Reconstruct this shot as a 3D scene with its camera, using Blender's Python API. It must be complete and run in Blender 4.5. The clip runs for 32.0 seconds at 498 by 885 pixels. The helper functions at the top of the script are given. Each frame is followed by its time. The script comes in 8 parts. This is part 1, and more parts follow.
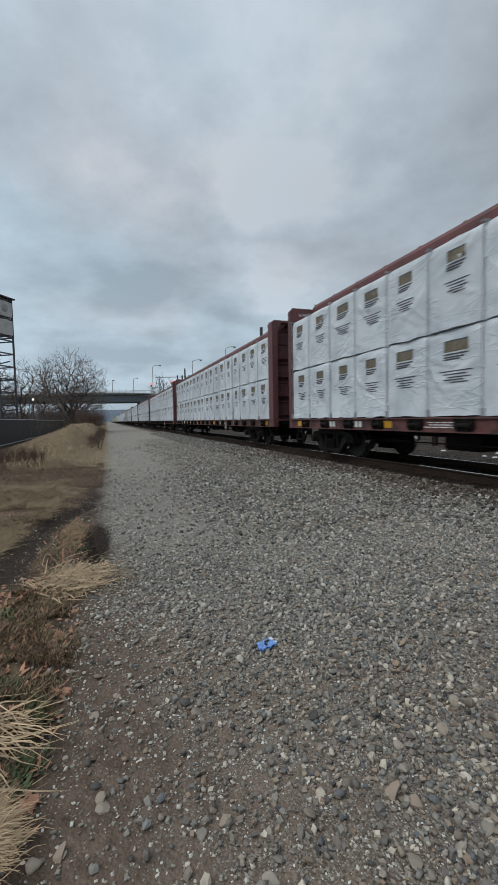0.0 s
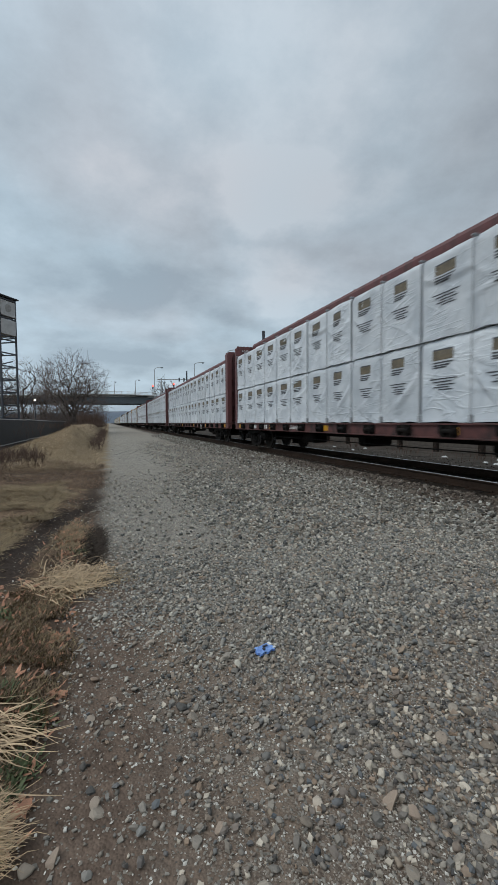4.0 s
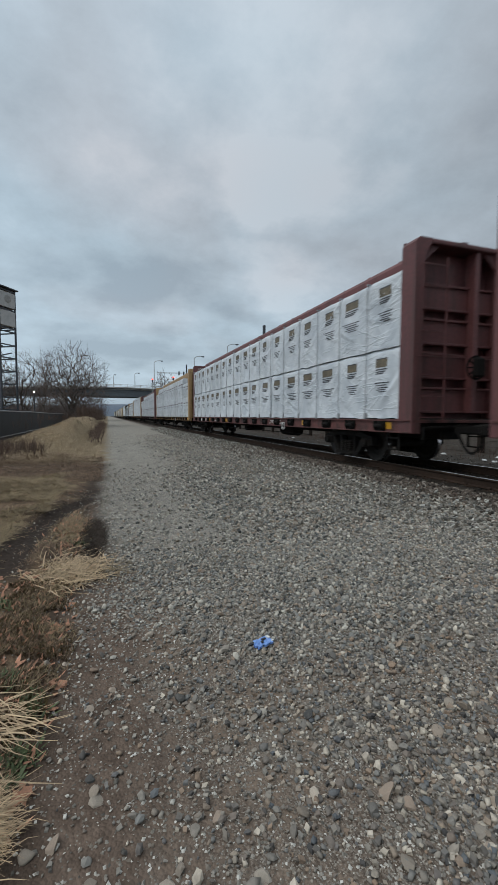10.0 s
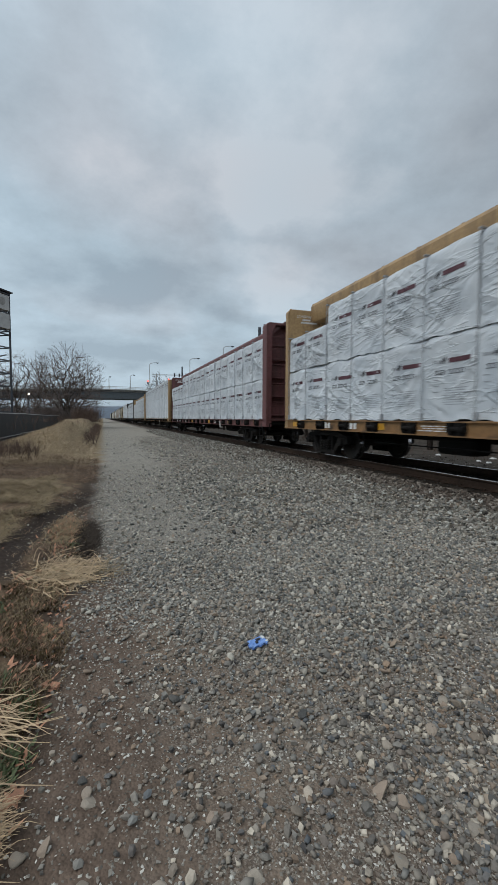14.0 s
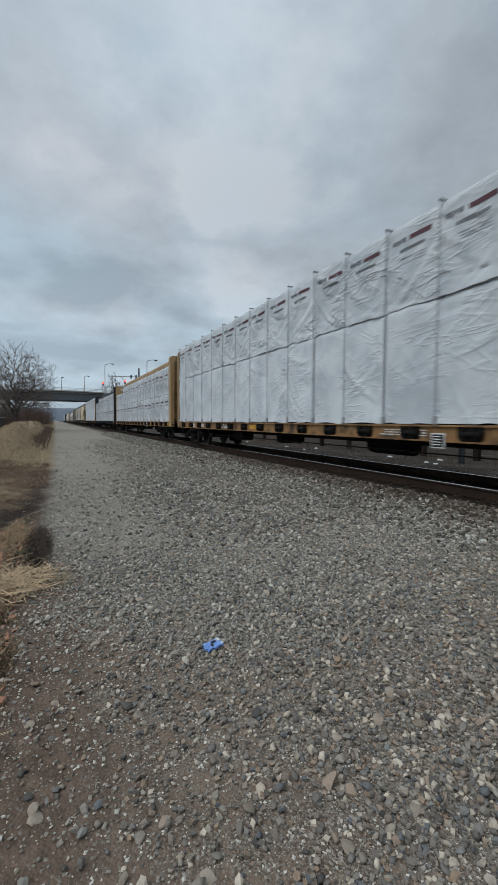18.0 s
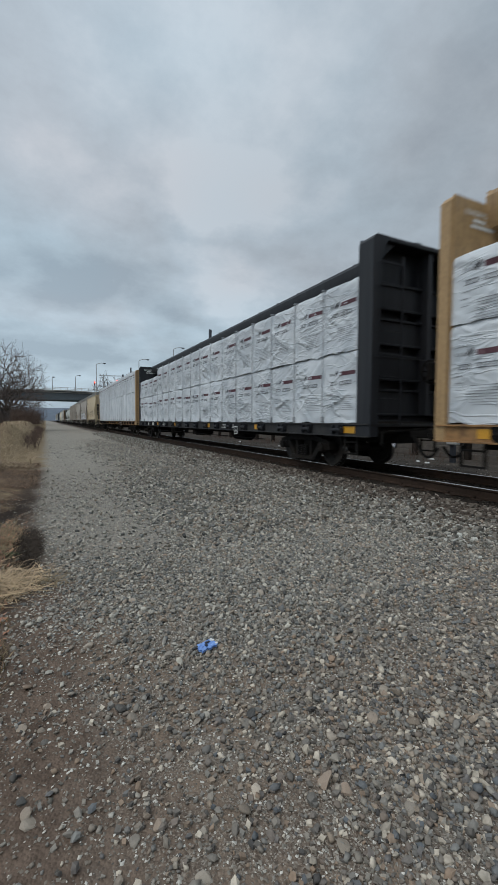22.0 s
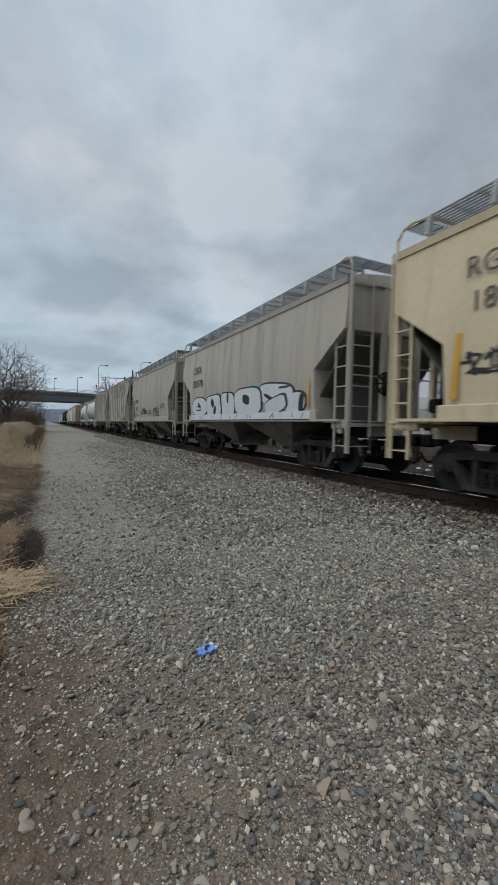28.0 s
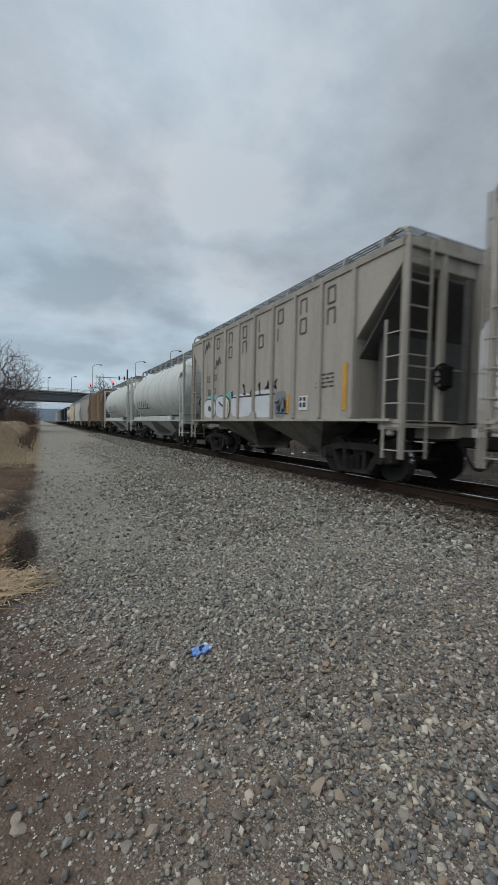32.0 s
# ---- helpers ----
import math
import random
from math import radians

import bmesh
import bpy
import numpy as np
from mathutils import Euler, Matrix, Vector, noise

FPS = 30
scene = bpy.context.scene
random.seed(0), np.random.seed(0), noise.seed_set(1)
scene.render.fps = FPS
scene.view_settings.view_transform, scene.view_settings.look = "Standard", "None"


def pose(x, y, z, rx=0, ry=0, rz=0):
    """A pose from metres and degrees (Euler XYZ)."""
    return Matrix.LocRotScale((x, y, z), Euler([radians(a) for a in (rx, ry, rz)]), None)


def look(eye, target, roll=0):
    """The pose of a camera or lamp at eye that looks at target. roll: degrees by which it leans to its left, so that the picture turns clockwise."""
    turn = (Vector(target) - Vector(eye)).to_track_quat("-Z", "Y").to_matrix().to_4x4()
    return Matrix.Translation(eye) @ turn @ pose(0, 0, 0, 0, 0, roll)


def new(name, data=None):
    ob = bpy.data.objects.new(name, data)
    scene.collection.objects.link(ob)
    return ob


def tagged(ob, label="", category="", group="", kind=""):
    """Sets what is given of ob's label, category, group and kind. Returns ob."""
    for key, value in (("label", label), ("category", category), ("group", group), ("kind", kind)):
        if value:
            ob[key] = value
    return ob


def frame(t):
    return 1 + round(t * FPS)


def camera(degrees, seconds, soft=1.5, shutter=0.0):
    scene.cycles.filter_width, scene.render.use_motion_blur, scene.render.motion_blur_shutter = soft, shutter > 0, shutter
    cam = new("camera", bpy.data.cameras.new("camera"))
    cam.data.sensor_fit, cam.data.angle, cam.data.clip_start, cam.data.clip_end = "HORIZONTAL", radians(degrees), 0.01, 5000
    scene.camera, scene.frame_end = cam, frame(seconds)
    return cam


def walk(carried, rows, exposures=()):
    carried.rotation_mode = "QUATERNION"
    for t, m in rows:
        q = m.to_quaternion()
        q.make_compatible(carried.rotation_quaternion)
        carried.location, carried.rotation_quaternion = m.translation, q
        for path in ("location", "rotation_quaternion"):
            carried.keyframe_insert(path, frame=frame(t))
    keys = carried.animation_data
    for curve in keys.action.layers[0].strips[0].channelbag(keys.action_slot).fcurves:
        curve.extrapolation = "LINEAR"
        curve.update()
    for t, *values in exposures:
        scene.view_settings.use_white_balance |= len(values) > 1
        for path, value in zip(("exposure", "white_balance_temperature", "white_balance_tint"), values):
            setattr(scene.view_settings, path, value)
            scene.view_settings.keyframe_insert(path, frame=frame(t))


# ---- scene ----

# ---- plan: the track runs along +y, the camera stands at the edge of the gravel lot ----
EYE_Z = 1.5
TRACK_X = 7.10            # centre line of the main track
RAIL_Z = 0.42             # top of rail
BODY_Z = RAIL_Z + 0.03    # datum of the car bodies
CAR_HALF = 1.25           # half width of a loaded centerbeam car
SPEED, SLOWING = 10.6235, -0.010011


def eye(dx, dy, dz, yaw, pitch, roll):
    """Camera pose: degrees to the right of the track's direction, up, and of lean."""
    return pose(dx, dy, EYE_Z + dz, 90 + pitch, 0, -yaw) @ pose(0, 0, 0, 0, 0, roll)


cam = camera(61.92, 32.0, soft=0.7, shutter=0.25)
walk(cam, [
    (0.0, eye(0.002, -0.010, 0.005, 18.73, -3.30, -1.22)),
    (0.5, eye(0.000, -0.008, 0.004, 18.73, -3.17, -0.97)),
    (1.0, eye(-0.001, -0.007, 0.004, 18.72, -3.06, -0.77)),
    (1.5, eye(-0.004, -0.007, 0.004, 18.73, -2.96, -0.63)),
    (2.0, eye(-0.003, -0.007, 0.004, 18.75, -2.88, -0.61)),
    (2.5, eye(-0.000, -0.006, 0.005, 18.75, -2.83, -0.62)),
    (3.0, eye(0.001, -0.005, 0.005, 18.71, -2.81, -0.53)),
    (3.5, eye(0.002, -0.004, 0.005, 18.65, -2.79, -0.42)),
    (5.5, eye(0.013, 0.000, 0.002, 18.49, -3.16, -0.52)),
    (6.0, eye(0.014, 0.000, 0.001, 18.45, -3.23, -0.41)),
    (6.5, eye(0.016, 0.000, -0.000, 18.42, -3.32, -0.37)),
    (7.0, eye(0.021, 0.000, -0.001, 18.44, -3.42, -0.52)),
    (7.5, eye(0.024, 0.002, -0.002, 18.48, -3.48, -0.61)),
    (8.0, eye(0.021, 0.002, -0.002, 18.51, -3.51, -0.47)),
    (8.5, eye(0.012, 0.001, -0.000, 18.54, -3.55, -0.24)),
    (9.0, eye(0.002, 0.001, 0.000, 18.61, -3.58, -0.04)),
    (9.5, eye(-0.004, 0.000, 0.002, 18.69, -3.59, 0.09)),
    (10.0, eye(-0.007, -0.000, 0.002, 18.75, -3.58, 0.27)),
    (10.5, eye(-0.011, 0.000, 0.001, 18.79, -3.58, 0.55)),
    (11.0, eye(-0.015, 0.001, 0.001, 18.82, -3.57, 0.82)),
    (11.5, eye(-0.018, -0.001, 0.001, 18.89, -3.52, 1.03)),
    (12.0, eye(-0.020, -0.004, 0.001, 18.98, -3.47, 1.14)),
    (12.5, eye(-0.020, -0.004, 0.002, 19.08, -3.44, 1.17)),
    (13.0, eye(-0.020, -0.004, 0.002, 19.19, -3.42, 1.18)),
    (13.5, eye(-0.014, -0.004, -0.002, 19.27, -3.37, 0.96)),
    (14.0, eye(0.003, -0.004, -0.011, 19.33, -3.31, 0.20)),
    (14.5, eye(0.031, -0.020, -0.016, 19.95, -3.19, -1.65)),
    (16.5, eye(0.028, -0.036, -0.007, 23.67, -2.92, 0.24)),
    (17.0, eye(0.023, -0.035, -0.009, 23.99, -2.88, 0.40)),
    (17.5, eye(0.018, -0.037, -0.009, 24.49, -2.85, 0.48)),
    (18.0, eye(0.018, -0.040, -0.007, 25.01, -2.90, 0.34)),
    (18.5, eye(0.023, -0.038, -0.008, 25.48, -2.97, 0.15)),
    (19.0, eye(0.029, -0.035, -0.010, 25.79, -3.01, 0.07)),
    (19.5, eye(0.031, -0.034, -0.010, 25.98, -3.02, 0.07)),
    (20.0, eye(0.028, -0.035, -0.009, 26.10, -3.01, 0.04)),
    (20.5, eye(0.022, -0.036, -0.008, 26.17, -2.97, 0.01)),
    (21.0, eye(0.017, -0.035, -0.007, 26.15, -2.96, 0.02)),
    (21.5, eye(0.015, -0.032, -0.006, 26.07, -2.98, 0.12)),
    (22.0, eye(0.014, -0.031, -0.006, 26.03, -2.96, 0.25)),
    (22.5, eye(0.011, -0.032, -0.005, 26.00, -2.94, 0.35)),
    (23.0, eye(0.008, -0.032, -0.004, 25.95, -2.94, 0.43)),
    (23.5, eye(0.007, -0.032, -0.004, 25.90, -2.94, 0.57)),
    (24.0, eye(0.006, -0.031, -0.004, 25.86, -2.88, 0.82)),
    (24.5, eye(0.005, -0.031, -0.005, 25.86, -2.79, 1.05)),
    (25.0, eye(0.007, -0.030, -0.006, 25.90, -2.70, 1.08)),
    (25.5, eye(0.011, -0.029, -0.007, 25.92, -2.64, 0.96)),
    (27.5, eye(-0.005, -0.030, -0.005, 25.90, -2.43, 1.14)),
    (28.0, eye(-0.006, -0.033, -0.005, 25.96, -2.37, 1.16)),
    (28.5, eye(-0.005, -0.034, -0.005, 26.04, -2.37, 1.17)),
    (29.0, eye(0.001, -0.031, -0.006, 26.10, -2.42, 1.17)),
    (29.5, eye(0.005, -0.028, -0.007, 26.20, -2.45, 1.22)),
    (30.0, eye(0.004, -0.028, -0.007, 26.34, -2.45, 1.29)),
    (30.5, eye(0.001, -0.030, -0.006, 26.50, -2.44, 1.27)),
    (31.0, eye(-0.001, -0.030, -0.006, 26.62, -2.41, 1.22)),
    (31.5, eye(-0.001, -0.029, -0.005, 26.67, -2.40, 1.22)),
    (32.0, eye(0.000, -0.029, -0.005, 26.64, -2.40, 1.20)),
])

# ---- sky and light: a bright overcast, clouds on a flat layer ----
SUN_EL, SUN_AZ = 55.0, 256.0      # degrees up, clockwise from +y


CLOUD_BREAKS = ((0.46, 1.02, 0.36, 0.26, 0.15), (0.42, 0.80, 0.35, 0.35, 0.05), (0.54, 1.56, 0.55, 0.22, 0.14), (0.20, 1.55, 0.45, 0.28, -0.12), (0.66, 1.36, 0.4, 0.16, 0.09),
                (0.33, 1.22, 0.24, 0.12, -0.07), (0.85, 1.80, 0.5, 0.2, -0.10), (0.80, 0.62, 0.5, 0.5, -0.08), (-0.05, 1.05, 0.35, 0.5, -0.06), (0.45, 2.2, 0.9, 0.22, -0.09), (0.35, 1.9, 0.35, 0.14, 0.09))


def build_world():
    w = bpy.data.worlds.new("overcast")
    scene.world = w
    w.use_nodes = True
    nt = w.node_tree
    nt.nodes.clear()
    N, L = nt.nodes.new, nt.links.new
    out, bg = N("ShaderNodeOutputWorld"), N("ShaderNodeBackground")
    sky = N("ShaderNodeTexSky")
    sky.sky_type, sky.sun_disc = "NISHITA", False
    sky.sun_elevation, sky.sun_rotation = radians(SUN_EL), radians(SUN_AZ)
    sky.dust_density, sky.air_density = 3.0, 1.0
    co = N("ShaderNodeTexCoord")
    sep = N("ShaderNodeSeparateXYZ")
    L(co.outputs["Generated"], sep.inputs[0])
    # meet the cloud layer: divide by the height, so clouds crowd towards the horizon
    up = N("ShaderNodeMath"); up.operation = "MAXIMUM"; up.inputs[1].default_value = 0.0
    L(sep.outputs["Z"], up.inputs[0])
    lift = N("ShaderNodeMath"); lift.operation = "ADD"; lift.inputs[1].default_value = 0.30
    L(up.outputs[0], lift.inputs[0])
    dx = N("ShaderNodeMath"); dx.operation = "DIVIDE"
    dy = N("ShaderNodeMath"); dy.operation = "DIVIDE"
    L(sep.outputs["X"], dx.inputs[0]); L(lift.outputs[0], dx.inputs[1])
    L(sep.outputs["Y"], dy.inputs[0]); L(lift.outputs[0], dy.inputs[1])
    com = N("ShaderNodeCombineXYZ")
    L(dx.outputs[0], com.inputs[0]); L(dy.outputs[0], com.inputs[1])
    com.inputs[2].default_value = 0.35
    big = N("ShaderNodeTexNoise"); big.inputs["Scale"].default_value = 1.25
    big.inputs["Detail"].default_value = 6; big.inputs["Roughness"].default_value = 0.5; big.inputs["Distortion"].default_value = 0.35
    small = N("ShaderNodeTexNoise"); small.inputs["Scale"].default_value = 3.4
    small.inputs["Detail"].default_value = 9; small.inputs["Roughness"].default_value = 0.62
    L(com.outputs[0], big.inputs["Vector"]); L(com.outputs[0], small.inputs["Vector"])
    mixn = N("ShaderNodeMath"); mixn.operation = "MULTIPLY_ADD"; mixn.inputs[1].default_value = 0.42
    L(small.outputs["Fac"], mixn.inputs[0])
    sc = N("ShaderNodeMath"); sc.operation = "MULTIPLY"; sc.inputs[1].default_value = 0.58
    L(big.outputs["Fac"], sc.inputs[0]); L(sc.outputs[0], mixn.inputs[2])
    # thin and thick places of the layer: where on it, how far they reach, how much they lighten
    warp = N("ShaderNodeTexNoise"); warp.inputs["Scale"].default_value = 2.6; warp.inputs["Detail"].default_value = 5
    L(com.outputs[0], warp.inputs["Vector"])
    wob = N("ShaderNodeVectorMath"); wob.operation = "MULTIPLY_ADD"
    wob.inputs[1].default_value = (0.5, 0.5, 0.0); wob.inputs[2].default_value = (-0.25, -0.25, 0.0)
    L(warp.outputs["Color"], wob.inputs[0])
    at = N("ShaderNodeVectorMath"); L(com.outputs[0], at.inputs[0]); L(wob.outputs[0], at.inputs[1])
    cover = mixn.outputs[0]
    for cx, cy, rx, ry, amt in CLOUD_BREAKS:
        off = N("ShaderNodeVectorMath"); off.operation = "SUBTRACT"; off.inputs[1].default_value = (cx, cy, 0.35)
        L(at.outputs[0], off.inputs[0])
        squash = N("ShaderNodeVectorMath"); squash.operation = "MULTIPLY"; squash.inputs[1].default_value = (1 / rx, 1 / ry, 0.0)
        L(off.outputs[0], squash.inputs[0])
        far_ = N("ShaderNodeVectorMath"); far_.operation = "LENGTH"; L(squash.outputs[0], far_.inputs[0])
        fall = N("ShaderNodeMapRange"); fall.interpolation_type = "SMOOTHERSTEP"
        fall.inputs["From Min"].default_value, fall.inputs["From Max"].default_value = 0.0, 1.0
        fall.inputs["To Min"].default_value, fall.inputs["To Max"].default_value = amt, 0.0
        L(far_.outputs["Value"], fall.inputs["Value"])
        sm = N("ShaderNodeMath"); L(cover, sm.inputs[0]); L(fall.outputs[0], sm.inputs[1])
        cover = sm.outputs[0]
    ramp = N("ShaderNodeValToRGB")
    e = ramp.color_ramp.elements
    e[0].position, e[0].color = 0.38, (0.385, 0.43, 0.475, 1)
    e[1].position, e[1].color = 0.64, (0.655, 0.70, 0.745, 1)
    m = e.new(0.47); m.color = (0.47, 0.52, 0.565, 1)
    m = e.new(0.54); m.color = (0.53, 0.59, 0.643, 1)
    L(cover, ramp.inputs[0])
    # some cloud is bluer, some a violet gray
    hue = N("ShaderNodeTexNoise"); hue.inputs["Scale"].default_value = 0.8; hue.inputs["Detail"].default_value = 3
    sh = N("ShaderNodeVectorMath"); sh.inputs[1].default_value = (7.3, 2.1, 4.0)
    L(com.outputs[0], sh.inputs[0]); L(sh.outputs[0], hue.inputs["Vector"])
    tone = N("ShaderNodeValToRGB")
    tone.color_ramp.elements[0].position, tone.color_ramp.elements[0].color = 0.40, (0.90, 1.01, 1.07, 1)
    tone.color_ramp.elements[1].position, tone.color_ramp.elements[1].color = 0.60, (1.01, 0.99, 1.0, 1)
    side = N("ShaderNodeMath"); side.operation = "MULTIPLY_ADD"; side.inputs[1].default_value = 0.30; side.inputs[2].default_value = -0.10
    L(sep.outputs["X"], side.inputs[0])
    lean_ = N("ShaderNodeMath"); L(hue.outputs["Fac"], lean_.inputs[0]); L(side.outputs[0], lean_.inputs[1])
    L(lean_.outputs[0], tone.inputs[0])
    tint = N("ShaderNodeMix"); tint.data_type = "RGBA"; tint.blend_type = "MULTIPLY"; tint.inputs["Factor"].default_value = 1.0
    L(ramp.outputs[0], tint.inputs["A"]); L(tone.outputs[0], tint.inputs["B"])
    # a little of the clear sky's own gradient shows through the cloud
    mix = N("ShaderNodeMix"); mix.data_type = "RGBA"; mix.inputs["Factor"].default_value = 0.93
    dim = N("ShaderNodeMix"); dim.data_type = "RGBA"; dim.blend_type = "MULTIPLY"; dim.inputs["Factor"].default_value = 1.0
    dim.inputs["B"].default_value = (0.1, 0.1, 0.1, 1)
    L(sky.outputs[0], dim.inputs["A"])
    L(dim.outputs["Result"], mix.inputs["A"]); L(tint.outputs["Result"], mix.inputs["B"])
    L(mix.outputs["Result"], bg.inputs["Color"])
    # thinner, brighter cloud towards the hidden sun
    a, el = radians(SUN_AZ), radians(SUN_EL)
    dot = N("ShaderNodeVectorMath"); dot.operation = "DOT_PRODUCT"
    dot.inputs[1].default_value = (math.sin(a) * math.cos(el), math.cos(a) * math.cos(el), math.sin(el))
    L(co.outputs["Generated"], dot.inputs[0])
    gl = N("ShaderNodeMapRange")
    gl.inputs["From Min"].default_value, gl.inputs["From Max"].default_value = -1.0, 1.0
    gl.inputs["To Min"].default_value, gl.inputs["To Max"].default_value = 0.43, 1.27
    L(dot.outputs["Value"], gl.inputs["Value"])
    low = N("ShaderNodeMapRange"); low.interpolation_type = "SMOOTHSTEP"
    low.inputs["From Min"].default_value, low.inputs["From Max"].default_value = 0.0, 0.5
    low.inputs["To Min"].default_value, low.inputs["To Max"].default_value = 1.36, 0.98
    L(sep.outputs["Z"], low.inputs["Value"])
    both = N("ShaderNodeMath"); both.operation = "MULTIPLY"
    L(gl.outputs[0], both.inputs[0]); L(low.outputs[0], both.inputs[1]); L(both.outputs[0], bg.inputs["Strength"])
    L(bg.outputs[0], out.inputs[0])
    sun = new("sun", bpy.data.lights.new("sun", "SUN"))
    sun.data.energy, sun.data.angle, sun.data.color = 1.6, radians(50), (1.0, 0.98, 0.95)
    a, el = radians(SUN_AZ), radians(SUN_EL)
    d = Vector((math.sin(a) * math.cos(el), math.cos(a) * math.cos(el), math.sin(el)))
    sun.matrix_world = look(d * 60, (0, 0, 0))


build_world()
scene.view_settings.exposure = 0.0

# ---- materials ----
def mat(name, base, rough=0.7, metal=0.0, grain=30.0, vary=0.25, stain=1.5, stain_col=None, stain_amt=0.35,
        bump=0.15, per_object=0.0, streak=False, spec=0.5, per_island=0.0, emit=0.0):
    """A worn surface: fine grain, broad stains, bump; colour also shifted per object or per island."""
    m = bpy.data.materials.new(name)
    m.use_nodes = True
    nt = m.node_tree
    N, L = nt.nodes.new, nt.links.new
    bs = nt.nodes["Principled BSDF"]
    bs.inputs["Metallic"].default_value = metal
    bs.inputs["Specular IOR Level"].default_value = spec
    co = N("ShaderNodeTexCoord")
    mp = N("ShaderNodeMapping")
    L(co.outputs["Object"], mp.inputs[0])
    src = mp.outputs[0]
    if per_object:
        oi = N("ShaderNodeObjectInfo")
        off = N("ShaderNodeVectorMath"); off.operation = "SCALE"
        cx = N("ShaderNodeCombineXYZ")
        for i in range(3):
            L(oi.outputs["Random"], cx.inputs[i])
        L(cx.outputs[0], off.inputs[0]); off.inputs["Scale"].default_value = 37.0
        add = N("ShaderNodeVectorMath")
        L(src, add.inputs[0]); L(off.outputs[0], add.inputs[1])
        src = add.outputs[0]
    n1 = N("ShaderNodeTexNoise"); n1.inputs["Scale"].default_value = grain; n1.inputs["Detail"].default_value = 5
    n2 = N("ShaderNodeTexNoise"); n2.inputs["Scale"].default_value = stain; n2.inputs["Detail"].default_value = 6
    n2.inputs["Roughness"].default_value = 0.6
    L(src, n1.inputs["Vector"])
    if streak:
        ms = N("ShaderNodeMapping"); ms.inputs["Scale"].default_value = (3.0, 3.0, 0.22)
        L(src, ms.inputs[0]); L(ms.outputs[0], n2.inputs["Vector"])
    else:
        L(src, n2.inputs["Vector"])
    b = Vector(base)
    r1 = N("ShaderNodeValToRGB")
    r1.color_ramp.elements[0].position, r1.color_ramp.elements[1].position = 0.25, 0.75
    r1.color_ramp.elements[0].color = (*(b * (1 - vary)), 1)
    r1.color_ramp.elements[1].color = (*(b * (1 + vary)), 1)
    L(n1.outputs["Fac"], r1.inputs[0])
    mx = N("ShaderNodeMix"); mx.data_type = "RGBA"
    r2 = N("ShaderNodeValToRGB")
    r2.color_ramp.elements[0].position, r2.color_ramp.elements[1].position = 0.47, 0.68
    r2.color_ramp.elements[0].color = (0, 0, 0, 1)
    r2.color_ramp.elements[1].color = (stain_amt,) * 3 + (1,)
    L(n2.outputs["Fac"], r2.inputs[0]); L(r2.outputs[0], mx.inputs["Factor"])
    L(r1.outputs[0], mx.inputs["A"])
    mx.inputs["B"].default_value = (*(stain_col or tuple(b * 0.45)), 1)
    col = mx.outputs["Result"]
    shift = per_object or per_island
    if shift:
        hv = N("ShaderNodeHueSaturation")
        mr = N("ShaderNodeMapRange"); mr.inputs["To Min"].default_value = 1 - shift; mr.inputs["To Max"].default_value = 1 + shift
        if per_object:
            L(oi.outputs["Random"], mr.inputs["Value"])
        else:
            ge = N("ShaderNodeNewGeometry"); L(ge.outputs["Random Per Island"], mr.inputs["Value"])
        L(mr.outputs[0], hv.inputs["Value"]); L(col, hv.inputs["Color"])
        col = hv.outputs[0]
    L(col, bs.inputs["Base Color"])
    rr = N("ShaderNodeMapRange"); rr.inputs["To Min"].default_value = max(0.05, rough - 0.12); rr.inputs["To Max"].default_value = min(1, rough + 0.12)
    L(n1.outputs["Fac"], rr.inputs["Value"]); L(rr.outputs[0], bs.inputs["Roughness"])
    if bump:
        bp = N("ShaderNodeBump"); bp.inputs["Strength"].default_value = bump; bp.inputs["Distance"].default_value = 0.02
        L(n1.outputs["Fac"], bp.inputs["Height"]); L(bp.outputs[0], bs.inputs["Normal"])
    if emit:
        bs.inputs["Emission Color"].default_value = (*base, 1); bs.inputs["Emission Strength"].default_value = emit
    return m


